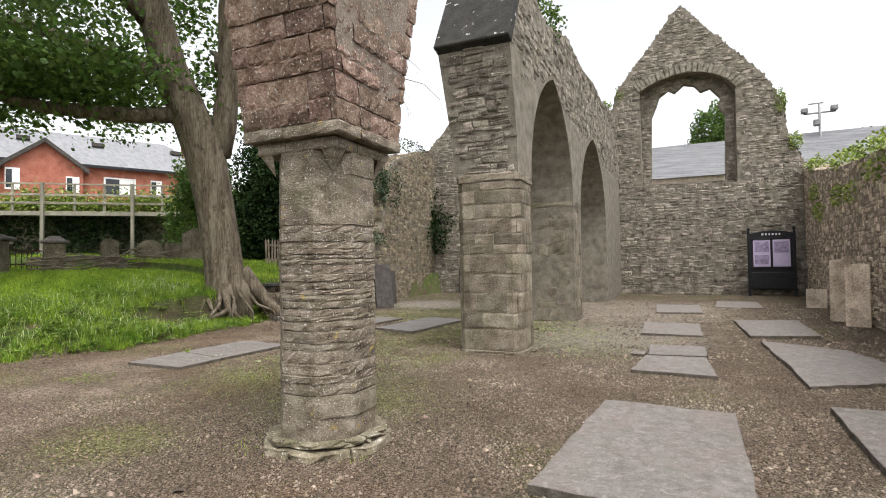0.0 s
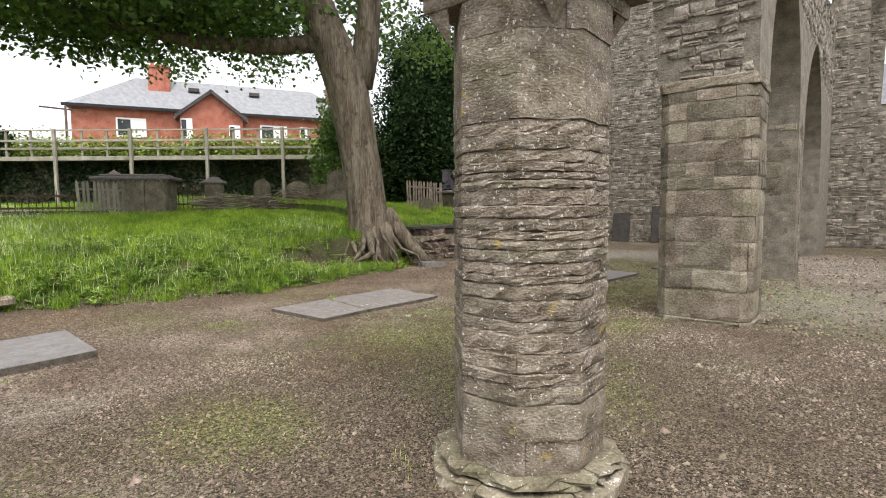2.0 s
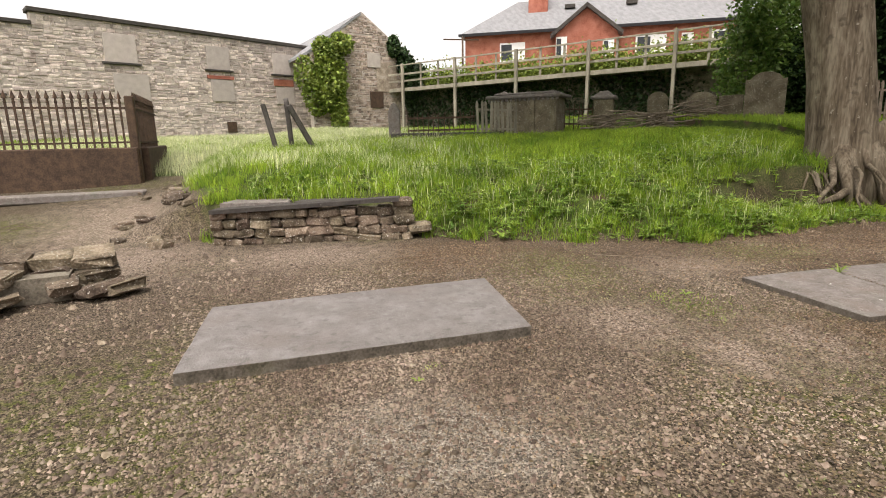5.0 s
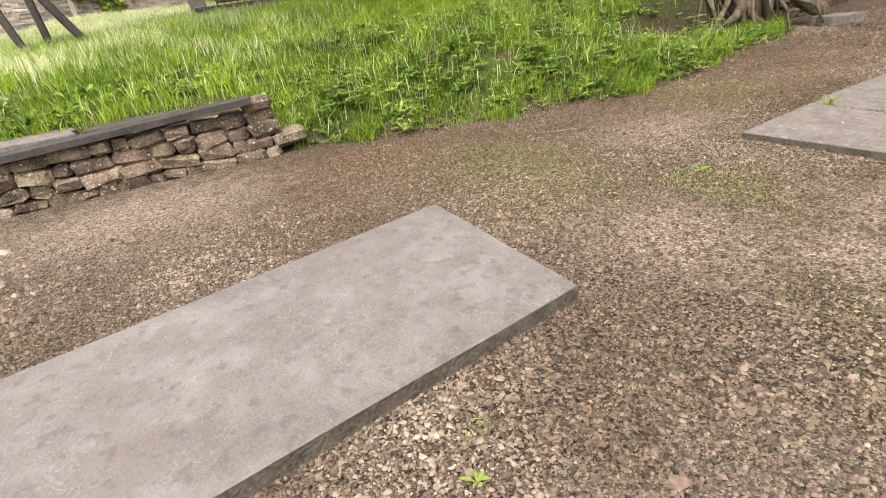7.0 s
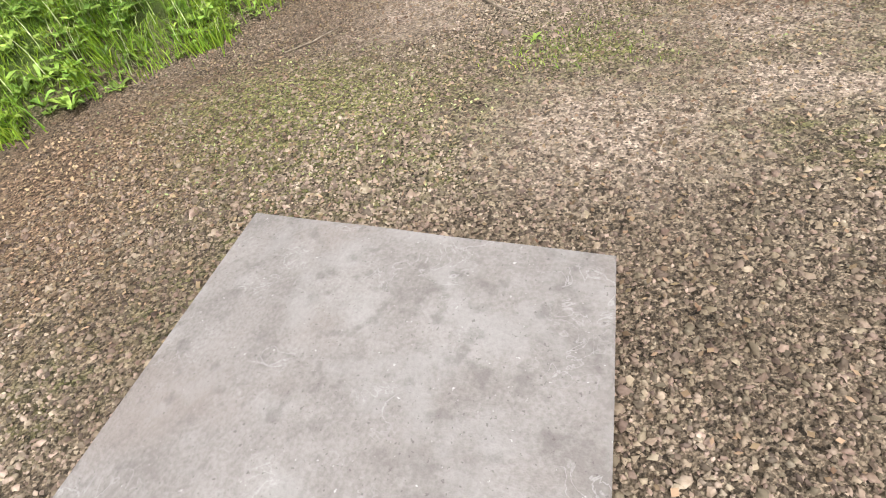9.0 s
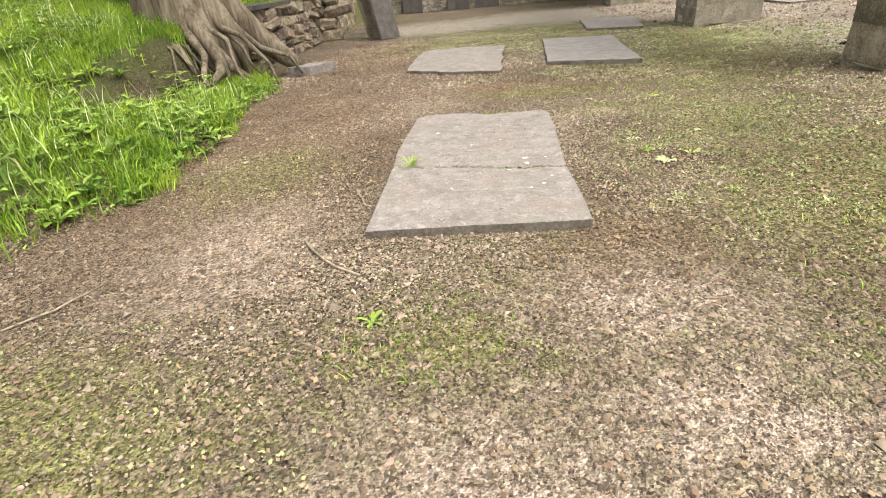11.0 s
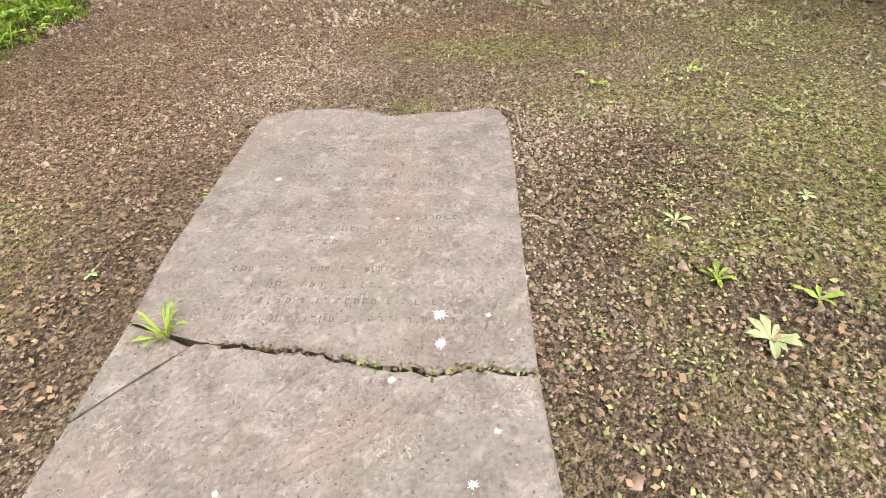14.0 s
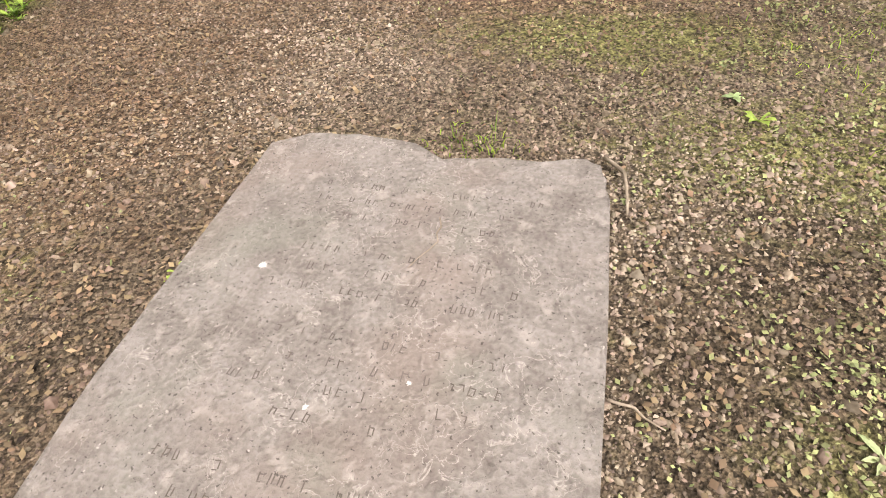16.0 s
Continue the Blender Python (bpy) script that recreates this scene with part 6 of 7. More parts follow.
def bare_tree(x, y, label, seed):
    """A far tree with few leaves: arching boughs that end in drooping twigs."""
    rng = random.Random(seed)
    t = thing("bare_tree", Matrix.Translation((x, y, 0)), label, "tree")
    part("trunk", tube([(0, 0, 0), (0.1, 0, 6), (0.3, 0, 12), (0.4, 0.1, 18)], [0.28, 0.22, 0.14, 0.04], 8), M_BARK, t)
    for k in range(20):
        z = rng.uniform(8, 17)
        a = rng.uniform(0, 2 * math.pi)
        L = rng.uniform(2.4, 5.0)
        out = Vector((math.cos(a), math.sin(a), 0))
        path = [Vector((0.2, 0, z)) + out * L * f + Vector((rng.uniform(-0.15, 0.15), rng.uniform(-0.15, 0.15), L * (0.75 * f - 0.95 * f * f))) for f in (0, 0.25, 0.5, 0.75, 1.0)]
        bough = part("bough", tube(path, [0.05, 0.04, 0.03, 0.02, 0.008], 5), M_BARK, t)
        bm = bmesh.new()
        for _ in range(16):
            p = path[rng.choice((1, 2, 3, 4))]
            e = Vector((rng.uniform(-1, 1), rng.uniform(-1, 1), rng.uniform(-1.1, 0.4))) * rng.uniform(0.4, 1.0)
            side = e.orthogonal().normalized() * 0.008
            q = p + e * 0.55 + Vector((0, 0, 0.1))
            for a2, b2 in ((p, q), (q, p + e)):
                vs = [bm.verts.new(c) for c in (a2 - side, a2 + side, b2 + side * 0.6, b2 - side * 0.6, a2 + e.cross(side).normalized() * 0.01)]
                bm.faces.new(vs[:4])
                bm.faces.new((vs[0], vs[4], vs[3]))
                bm.faces.new((vs[4], vs[1], vs[2]))
        part("twigs", bm, M_BARK, bough)["kind"] = "stuff"
    return t


bare_tree(-20.2, 29.3, "thin bare tree beyond the ruined aisle", 108)


def build_hut():
    """A pale panelled hut below the evergreen."""
    x, y = -14.45, 18.0
    h = thing("garden_hut", pose(x, y, zat(x, y) - 0.1, 0, 0, 38), "small mauve-grey panelled hut below dark trees", "hut")
    part("body", box(1.8, 1.2, 1.6, Matrix.Translation((0, 0.6, 0)), 0.01), M_IRON, h)
    for k in range(7):
        part("panel", box(0.24, 0.03, 0.72, Matrix.Translation((-0.765 + 0.255 * k, -0.012, 0.86)), 0.006), M_MAUVE, h)
    part("roof", box(1.9, 1.3, 0.06, Matrix.Translation((0, 0.6, 1.62)) @ Matrix.Rotation(radians(4), 4, "X"), 0.01), M_SLATE, h)


build_hut()
wall_weeds = [(3.9, 22.4, 4.65, 0.35, 0.6, 0.3), (3.9, 17.5, 4.0, 0.4, 1.0, 0.28), (3.9, 15.0, 3.8, 0.4, 1.0, 0.25), (3.9, 12.5, 3.65, 0.4, 1.2, 0.25), (3.72, 21.5, 3.6, 0.16, 0.8, 0.35), (3.7, 17.5, 3.1, 0.14, 0.8, 0.3), (3.72, 13.5, 3.2, 0.14, 1.2, 0.3), (3.72, 10.8, 3.0, 0.14, 0.8, 0.3), (3.7, 20.5, 2.9, 0.2, 0.9, 0.3), (3.7, 15.8, 3.0, 0.18, 1.0, 0.25)]
leafy("wall_plants", wall_weeds, 4200, 0.075, M_LIVELYIVY, 101, "green weeds growing on the side wall", "plant")
leafy("wall_plants", [(3.05, 24.2, 7.5, 0.22, 0.3, 0.5), (3.5, 24.2, 5.9, 0.25, 0.3, 0.35), (-3.6, 23.7, 8.15, 0.5, 0.3, 0.25), (-2.8, 24.0, 8.6, 0.2, 0.3, 0.4), (-3.1, 20, 7.25, 0.3, 1.5, 0.2), (-2.6, 13.5, 6.8, 0.3, 1.2, 0.15)], 3600, 0.07, M_LIVELYIVY, 103, "yellow-green weeds on the ruined wall tops", "plant")
leafy("wall_plants", [(-10.9, 17.2, 6.2, 0.35, 1.2, 0.25), (-11.3, 20.2, 6.7, 0.35, 1.4, 0.3), (-10.7, 17.2, 4.6, 0.25, 0.4, 0.7), (-10.8, 18.0, 4.4, 0.2, 0.8, 1.0), (-10.4, 16.4, 2.4, 0.25, 0.5, 0.3)], 2600, 0.08, M_IVY, 105, "ivy hanging from the aisle wall top", "plant")

# ---- grass and weeds on the bank ----
def blades(name, x, y, height, width, mat, seed, label, lean=0.5, z=None):
    """Grass: each blade two bent pieces with a tip."""
    rr = np.random.default_rng(seed)
    n = len(x)
    z0 = (bank(x, y) if z is None else z) - 0.01
    a = rr.uniform(0, 2 * math.pi, n)
    t = rr.uniform(0, 2 * math.pi, n)
    h = height * rr.uniform(0.55, 1.25, n)
    w = width * rr.uniform(0.7, 1.3, n)
    b = lean * rr.uniform(0.1, 1.0, n) * h
    dx, dy = np.cos(a), np.sin(a)
    sx, sy = np.cos(t) * w / 2, np.sin(t) * w / 2
    v = np.empty((n, 5, 3))
    p = np.stack([x, y, z0], 1)
    side = np.stack([sx, sy, np.zeros(n)], 1)
    mid = p + np.stack([dx * b * 0.3, dy * b * 0.3, h * 0.6], 1)
    tip = p + np.stack([dx * b, dy * b, h * (1 - 0.25 * lean * rr.random(n))], 1)
    v[:, 0], v[:, 1], v[:, 2], v[:, 3], v[:, 4] = p - side, p + side, mid + side * 0.8, mid - side * 0.8, tip
    k = (np.arange(n) * 5)[:, None]
    f = np.concatenate([k + np.array(q) for q in ((0, 1, 2), (0, 2, 3), (3, 2, 4))], axis=0)
    return bulk(name, v.reshape(-1, 3), f, mat, None, label, "grass")


def over(x, y):
    return np.interp(y, EDGE_Y, EDGE_X) - x


def clear(x, y):
    """Away from the tomb wall, the trunk and the bare path."""
    ok = ~((x > -10.16) & (x < -9.7) & (y > -0.5) & (y < 2.6))
    ok &= np.hypot(x + 10.52, y - 9.8) > 0.50
    cut, marked = scarp(y)
    worn = np.abs(over(x, y) - cut - 0.10) < 0.11 + 0.07 * np.sin(3.7 * y) * np.sin(11 * y)
    ok &= ~(worn & (marked > 0.25 + 0.35 * np.sin(2.9 * y + 1.0)))
    ok &= (y > -0.15 - 0.33 * over(x, y) + 0.15 * np.sin(5 * x)) | (x < -14.6)
    ok &= ~((y > 11.0) & (over(x, y) < 0.5))
    return ok


rr = np.random.default_rng(111)


def area(x0, x1, y0, y1, n, lo, hi):
    x, y = rr.uniform(x0, x1, n), rr.uniform(y0, y1, n)
    d = over(x, y)
    k = (d > lo + 0.1 * np.sin(4 * y) + 0.08 * np.sin(9.3 * y)) & (d < hi) & clear(x, y)
    return x[k], y[k]


def clump(x, y, s=1.0):
    return 0.5 + 0.5 * np.sin(2.3 * x * s + 1.1 * np.sin(1.7 * y * s)) * np.sin(2.9 * y * s + 0.8 * np.sin(2.1 * x * s))


x, y = area(-13.5, -8.3, -1.6, 11.4, 175000, 0.0, 3.2)
k = rr.random(len(x)) < np.clip(1.75 * clump(x, y, 1.3) - 0.28 + 0.15 * np.sin(5 * x) * np.sin(6.1 * y), 0.06, 1)
x, y = x[k], y[k]
blades("bank_grass", x, y, 0.045 + 0.10 * clump(x, y), 0.0065, M_GRASS, 112, "lush green grass on the bank", 1.2)
x, y = area(-19, -11.0, -1.5, 18, 90000, 2.2, 9.0)
blades("bank_grass", x, y, 0.09 + 0.11 * clump(x, y, 0.7), 0.010, M_GRASS, 113, "long green grass on top of the bank", 1.0)
x, y = area(-33, -17, -12, 19, 45000, 6.0, 40)
blades("bank_grass", x, y, 0.12 + 0.10 * clump(x, y, 0.5), 0.016, M_GRASS, 114, "long grass among the tombs", 0.6)
x, y = area(-30, -10.6, -9.0, 4.8, 260000, 1.6, 30)
k = (rr.random(len(x)) < 0.42 + 0.5 * clump(x, y, 0.6)) & (rr.random(len(x)) < np.clip((4.8 - y) / 4, 0.1, 1))
x, y = x[k], y[k]
blades("seeding_grass", x, y, 0.15 + 0.10 * clump(x, y, 0.9), 0.006, M_STRAW, 115, "pale seeding grass, coloured paler for the sunlit bank", 0.5)


x, y = area(-14.5, -10.4, 11.0, 18.0, 26000, 0.5, 3.0)
blades("bank_grass", x, y, 0.08 + 0.10 * clump(x, y, 0.8), 0.009, M_GRASS, 119, "long green grass above the retaining wall", 0.9)


# tussocks: taller tufts in the bank's grass
tx, ty = area(-16, -8.6, -1.4, 10.8, 1350, 0.02, 6.5)
tx, ty = np.repeat(tx, 46), np.repeat(ty, 46)
spread = rr.uniform(0.03, 0.11, len(tx))
tx, ty = tx + rr.normal(size=len(tx)) * spread, ty + rr.normal(size=len(ty)) * spread
blades("tussocks", tx, ty, np.full(len(tx), 0.2), 0.008, M_GRASS, 117, "tall tufts of bright green grass on the bank", 1.1)


def leaves_of(x, y, n, length, rr, z=0.0, rise=0.6, wide=0.3):
    """A rosette's leaves as vertices and faces: each a pointed blade in three stretches with a raised rim."""
    vs, fs = [], []
    for j in range(n):
        a = 2 * math.pi * j / n + rr.uniform(-0.4, 0.4)
        L = length * rr.uniform(0.6, 1.15)
        up = rise * rr.uniform(0.3, 1.0)
        c, s = math.cos(a), math.sin(a)
        k = len(vs)
        for t, w in ((0.0, 0.12), (0.3, rr.uniform(0.4, 0.9)), (0.62, rr.uniform(0.7, 1.1)), (0.85, rr.uniform(0.4, 0.7)), (1.0, 0.04)):
            r0 = L * t
            h = z + L * up * math.sin(min(1.0, t) * 2.0) * 0.6
            hw = L * wide * w * 0.5
            wav = rr.uniform(-0.015, 0.015) * L * 4
            vs += [(x + c * r0 - s * hw, y + s * r0 + c * hw, h + hw * 0.35 + wav), (x + c * r0, y + s * r0, h), (x + c * r0 + s * hw, y + s * r0 - c * hw, h + hw * 0.35 - wav)]
        for i in range(4):
            o = k + 3 * i
            fs += [(o, o + 1, o + 4, o + 3), (o + 1, o + 2, o + 5, o + 4)]
    return vs, fs


# dry stalks standing in the bank's grass
x, y = area(-12.5, -8.6, 0.3, 9.0, 2600, 0.1, 2.6)
blades("dry_stalks", x, y, np.full(len(x), 0.26), 0.006, M_STRAW, 116, "dry straw stalks standing in the grass", 0.7)

# broad-leaved weeds along the foot of the bank
rw = random.Random(121)
vs, fs = [], []
spots_done = 0
while spots_done < 1050:
    y = rw.uniform(2.4, 10.2)
    x = float(np.interp(y, EDGE_Y, EDGE_X)) - abs(rw.gauss(0, 0.55)) + 0.05
    if rw.random() < 0.25:
        x -= rw.uniform(0.3, 3.0)
    if math.hypot(x + 10.65, y - 9.65) < 0.9 or (y < 2.7 and x > -10.6):
        continue
    a, b = leaves_of(x, y, rw.randint(4, 8), 0.03 + 0.10 * rw.random() ** 2, rw, zat(x, y) + 0.05 * rw.random(), rw.uniform(0.6, 1.6), rw.uniform(0.22, 0.5))
    fs += [tuple(i + len(vs) for i in f) for f in b]
    vs += a
    spots_done += 1
for _ in range(90):
    y, x = rw.uniform(0.2, 2.6), -10.55 - abs(rw.gauss(0, 0.4))
    a, b = leaves_of(x, y, rw.randint(5, 9), rw.uniform(0.07, 0.16), rw, zat(x, y) + 0.02, rw.uniform(0.7, 1.6), 0.4)
    fs += [tuple(i + len(vs) for i in f) for f in b]
    vs += a
for _ in range(170):
    y = rw.uniform(2.9, 9.0)
    x = float(np.interp(y, EDGE_Y, EDGE_X)) - rw.uniform(0.1, 2.6)
    if math.hypot(x + 10.65, y - 9.65) < 1.4:
        continue
    high, wide = rw.uniform(0.1, 0.3), rw.uniform(0.06, 0.16)
    for _ in range(rw.randint(5, 10)):
        px, py = x + rw.gauss(0, wide), y + rw.gauss(0, wide)
        a, b = leaves_of(px, py, rw.randint(4, 7), rw.uniform(0.04, 0.09), rw, zat(px, py) + high * rw.uniform(0.2, 1.0), rw.uniform(0.2, 1.0), 0.5)
        fs += [tuple(i + len(vs) for i in f) for f in b]
        vs += a
raw("bank_weeds", vs, fs, M_WEED)
tagged(bpy.data.objects["bank_weeds"], "dock and dandelion leaves along the foot of the bank", "weeds", "", "stuff")

# single weeds in the gravel and in the slab's crack
M_PALEWEED = leaf_material("pale_weed_leaves", (0.19, 0.25, 0.10), (0.36, 0.42, 0.23), 0.6, 0.2)
for k, (x, y, n, L, rise, z, mat, label) in enumerate((
        (-5.37, 6.62, 6, 0.075, 0.35, 0.0, M_PALEWEED, "pale ragged weed rosette in gravel"),
        (-5.33, 6.33, 9, 0.05, 1.0, 0.0, M_WEED, "small bright green weed in gravel"),
        (-5.27, 6.10, 9, 0.08, 0.5, 0.0, M_PALEWEED, "broad pale weed rosette in gravel"),
        (-5.08, 6.25, 5, 0.07, 0.8, 0.0, M_WEED, "small bright green weed in gravel"),
        (-6.86, 6.035, 22, 0.085, 2.3, 0.03, M_WEED, "upright fern-like weed in the slab's crack"),
        (-6.30, 5.955, 7, 0.045, 1.0, 0.03, M_WEED, "tiny green weed in the slab's crack"),
        (-7.05, 6.76, 6, 0.04, 0.8, 0.0, M_WEED, "small weed at the slab's rim"),
        (-5.45, 7.75, 6, 0.06, 0.7, 0.0, M_WEED, "small weed in mossy gravel"),
        (-5.05, 5.6, 6, 0.05, 0.7, 0.0, M_WEED, "small weed in gravel"),
        (-4.95, 7.9, 7, 0.05, 0.7, 0.0, M_WEED, "small weed in mossy gravel"),
        (-6.72, 4.4, 8, 0.06, 1.2, 0.0, M_WEED, "small green tuft in gravel"),
        (-5.6, 2.0, 6, 0.05, 1.0, 0.0, M_WEED, "small weed at a slab's edge"),
        (-3.6, 4.2, 6, 0.03, 1.0, 0.0, M_WEED, "small weed in gravel"))):
    rw = random.Random(130 + k)
    plant = thing("weed", pose(x, y, z + zat(x, y) * (z == 0)), label, "weed", "weeds in the gravel")
    for q in range(n):
        a, b = leaves_of(0, 0, 1, L, rw, 0, rise, 0.11 if rise > 1.5 else 0.32)
        raw("leaf", a, b, mat, plant).matrix_local = Matrix.Rotation(2 * math.pi * q / n, 4, "Z")

# a few grass tufts and fallen leaves in the gravel
gx2, gy2 = [], []
for x, y, n, q in ((-6.40, 7.47, 70, 0.06), (-6.28, 7.48, 40, 0.05), (-6.5, 4.32, 130, 0.16), (-6.72, 4.2, 60, 0.1), (-4.95, 4.6, 90, 0.15), (-4.6, 6.9, 120, 0.2), (-4.5, 5.2, 110, 0.18), (-5.05, 8.3, 120, 0.25), (-5.75, 2.1, 20, 0.03), (-2.45, 3.3, 50, 0.15), (-1.4, 3.6, 40, 0.1)):
    gx2.append(x + rr.normal(size=n) * q)
    gy2.append(y + rr.normal(size=n) * q)
gx2, gy2 = np.concatenate(gx2), np.concatenate(gy2)
blades("gravel_grass", gx2, gy2, np.full(len(gx2), 0.045), 0.004, M_GRASS, 118, "sparse short grass tufts in gravel", 1.4)
for x, y, q in ((-5.52, 7.87, 0.045), (-4.9, 6.75, 0.035), (-7.25, 6.3, 0.03), (-4.7, 7.4, 0.03), (-8.2, 6.4, 0.035), (-5.1, 9.3, 0.04)):
    rw = random.Random(int(-x * 100))
    a, b = leaves_of(0, 0, 5, q, rw, 0.012, 0.15, 0.55)
    ob = raw("fallen_leaf", a, b, M_PALEWEED)
    ob.matrix_world = pose(x, y, zat(x, y), 0, 0, rw.uniform(0, 360))
    tagged(ob, "pale dry fallen leaf lying on gravel", "leaf", "fallen leaves on the gravel")

# moss and clover in patches of the gravel
def patches(blobs, per):
    out = []
    for x, y, rx, ry in blobs:
        n = int(per * rx * ry)
        a, q = rr.uniform(0, 2 * math.pi, n), np.sqrt(rr.uniform(0, 1, n))
        px, py = x + rx * q * np.cos(a), y + ry * q * np.sin(a)
        keep = rr.random(n) < (1 - 0.75 * q) * (0.04 + 1.3 * clump(px, py, 3.1) ** 1.5 * clump(px, py, 7.3))
        out.append(np.stack([px[keep], py[keep]], 1))
    return np.concatenate(out)


moss = patches([(x, y, 1.5 * rx, 1.5 * ry) for x, y, rx, ry in MOSSY], 6000)
flat = rr.uniform(0.006, 0.016, len(moss))


def litter(name, xy, size, mat, seed, label, category, tilt=0.25, z=0.006):
    """Small flat leaves lying on the ground."""
    r2 = np.random.default_rng(seed)
    n = len(xy)
    p = np.stack([xy[:, 0], xy[:, 1], bank(xy[:, 0], xy[:, 1]) + z + r2.uniform(0, 0.008, n)], 1)
    a = r2.uniform(0, 2 * math.pi, n)
    d = np.stack([np.cos(a), np.sin(a), r2.normal(size=n) * tilt], 1)
    e = np.stack([-np.sin(a), np.cos(a), r2.normal(size=n) * tilt], 1)
    s = (size * r2.uniform(0.6, 1.5, n))[:, None]
    w = r2.uniform(0.2, 0.42, (n, 1))
    v = np.empty((n, 5, 3))
    v[:, 0], v[:, 2] = p - d * s * 0.5, p + d * s * 0.5
    v[:, 1], v[:, 3] = p + e * s * w, p - e * s * w
    v[:, 4] = p
    v[:, 4, 2] += s[:, 0] * 0.12
    k = (np.arange(n) * 5)[:, None]
    f = np.concatenate([k + np.array(q) for q in ((0, 1, 4), (1, 2, 4), (2, 3, 4), (3, 0, 4))], axis=0)
    return bulk(name, v.reshape(-1, 3), f, mat, None, label, category)


M_MOSSLEAF = leaf_material("moss_and_clover", (0.12, 0.132, 0.050), (0.30, 0.33, 0.15), 0.75, 0.15)
litter("gravel_moss", moss, np.full(len(moss), 0.012), M_MOSSLEAF, 141, "yellow-green moss and clover among the gravel", "moss", 0.5)

moss = patches([(-3.6, 11.6, 2.6, 1.8), (-5.6, 13.0, 3.2, 1.9), (-6.6, 12.4, 1.8, 1.2), (-5.3, 9.2, 2.0, 0.5), (-2.2, 10.8, 1.6, 1.2), (-1.2, 8.9, 1.4, 0.8), (-4.2, 9.6, 1.8, 1.4), (-4.0, 7.0, 1.2, 2.0)], 4600)
litter("gravel_moss", moss, np.full(len(moss), 0.024), M_MOSSLEAF, 142, "yellow-green moss round the grave slabs by the pier", "moss", 0.5)

# ---- loose gravel ----
M_CHIP = material("gravel_chips", [(0.084, 0.060, 0.042), (0.164, 0.126, 0.094), (0.292, 0.240, 0.190)], 0.9, 0.9, 0.3, 30, None, 0.6, "island")


def gravel(x, y, size, seed):
    r2 = np.random.default_rng(seed)
    n = len(x)
    z = bank(x, y)
    s = size * np.exp(r2.normal(size=n) * 0.45)
    base = np.array([(1, 0, -0.35), (0, 1, -0.35), (-1, 0, -0.35), (0, -1, -0.35), (0, 0, 1)], float)
    v = base[None] * (s[:, None, None] * r2.uniform(0.6, 1.25, (n, 5, 1))) * np.array((1, 0.8, 0.75))
    v += r2.normal(size=(n, 5, 3)) * s[:, None, None] * 0.2
    a = r2.uniform(0, 2 * math.pi, n)
    t = r2.normal(size=n) * 0.35
    ca, sa, ct, st = np.cos(a)[:, None], np.sin(a)[:, None], np.cos(t)[:, None], np.sin(t)[:, None]
    vy, vz = v[..., 1] * ct - v[..., 2] * st, v[..., 1] * st + v[..., 2] * ct
    vx = v[..., 0]
    out = np.stack([vx * ca - vy * sa + x[:, None], vx * sa + vy * ca + y[:, None], vz + z[:, None] + 0.26 * s[:, None]], -1)
    k = (np.arange(n) * 5)[:, None]
    f = np.concatenate([k + np.array(q) for q in ((0, 1, 4), (1, 2, 4), (2, 3, 4), (3, 0, 4))], axis=0)
    return out.reshape(-1, 3), f


def pebbles(x, y, size, seed):
    """Rounded stones: a rim of four, a smaller ring above it, a flat top."""
    r2 = np.random.default_rng(seed)
    n = len(x)
    s = size * np.exp(r2.normal(size=n) * 0.42)
    a = 2 * math.pi * np.arange(4) / 4
    v = np.empty((n, 8, 3))
    v[:, :4] = np.stack([np.cos(a), np.sin(a), np.full(4, -0.3)], 1)
    v[:, 4:] = np.stack([0.66 * np.cos(a + 0.5), 0.66 * np.sin(a + 0.5), np.full(4, 0.55)], 1)
    v *= r2.uniform(0.75, 1.2, (n, 8, 1)) * s[:, None, None]
    v *= np.stack([r2.uniform(0.9, 1.4, n), r2.uniform(0.6, 1.0, n), r2.uniform(0.55, 0.95, n)], 1)[:, None, :]
    a, t = r2.uniform(0, 2 * math.pi, n), r2.normal(size=n) * 0.3
    ca, sa, ct, st = np.cos(a)[:, None], np.sin(a)[:, None], np.cos(t)[:, None], np.sin(t)[:, None]
    vy, vz = v[..., 1] * ct - v[..., 2] * st, v[..., 1] * st + v[..., 2] * ct
    out = np.stack([v[..., 0] * ca - vy * sa + x[:, None], v[..., 0] * sa + vy * ca + y[:, None], vz + bank(x, y)[:, None] + 0.25 * s[:, None]], -1)
    k = (np.arange(n) * 8)[:, None]
    f = np.concatenate([k + np.array(q) for q in ((0, 1, 5, 4), (1, 2, 6, 5), (2, 3, 7, 6), (3, 0, 4, 7), (4, 5, 6, 7))], axis=0)
    return out.reshape(-1, 3), f


def strew(x0, x1, y0, y1, per, bare):
    n = int((x1 - x0) * (y1 - y0) * per)
    x, y = rr.uniform(x0, x1, n), rr.uniform(y0, y1, n)
    k = (over(x, y) < 0.15) & (rr.random(n) < (1 - bare * clump(x, y, 0.8)) * (1 - 0.88 * zone(PALE, x, y)) * (1 - 0.5 * zone(MOSSY, x, y)) * (1 - 0.5 * zone(BROWN, x, y)))
    k &= ~((x > -7.0) & (x < -5.9) & (y > 5.2) & (y < 7.3)) & ~((x > -7.1) & (x < -6.2) & (y > 0.9) & (y < 2.75))
    return x[k], y[k]


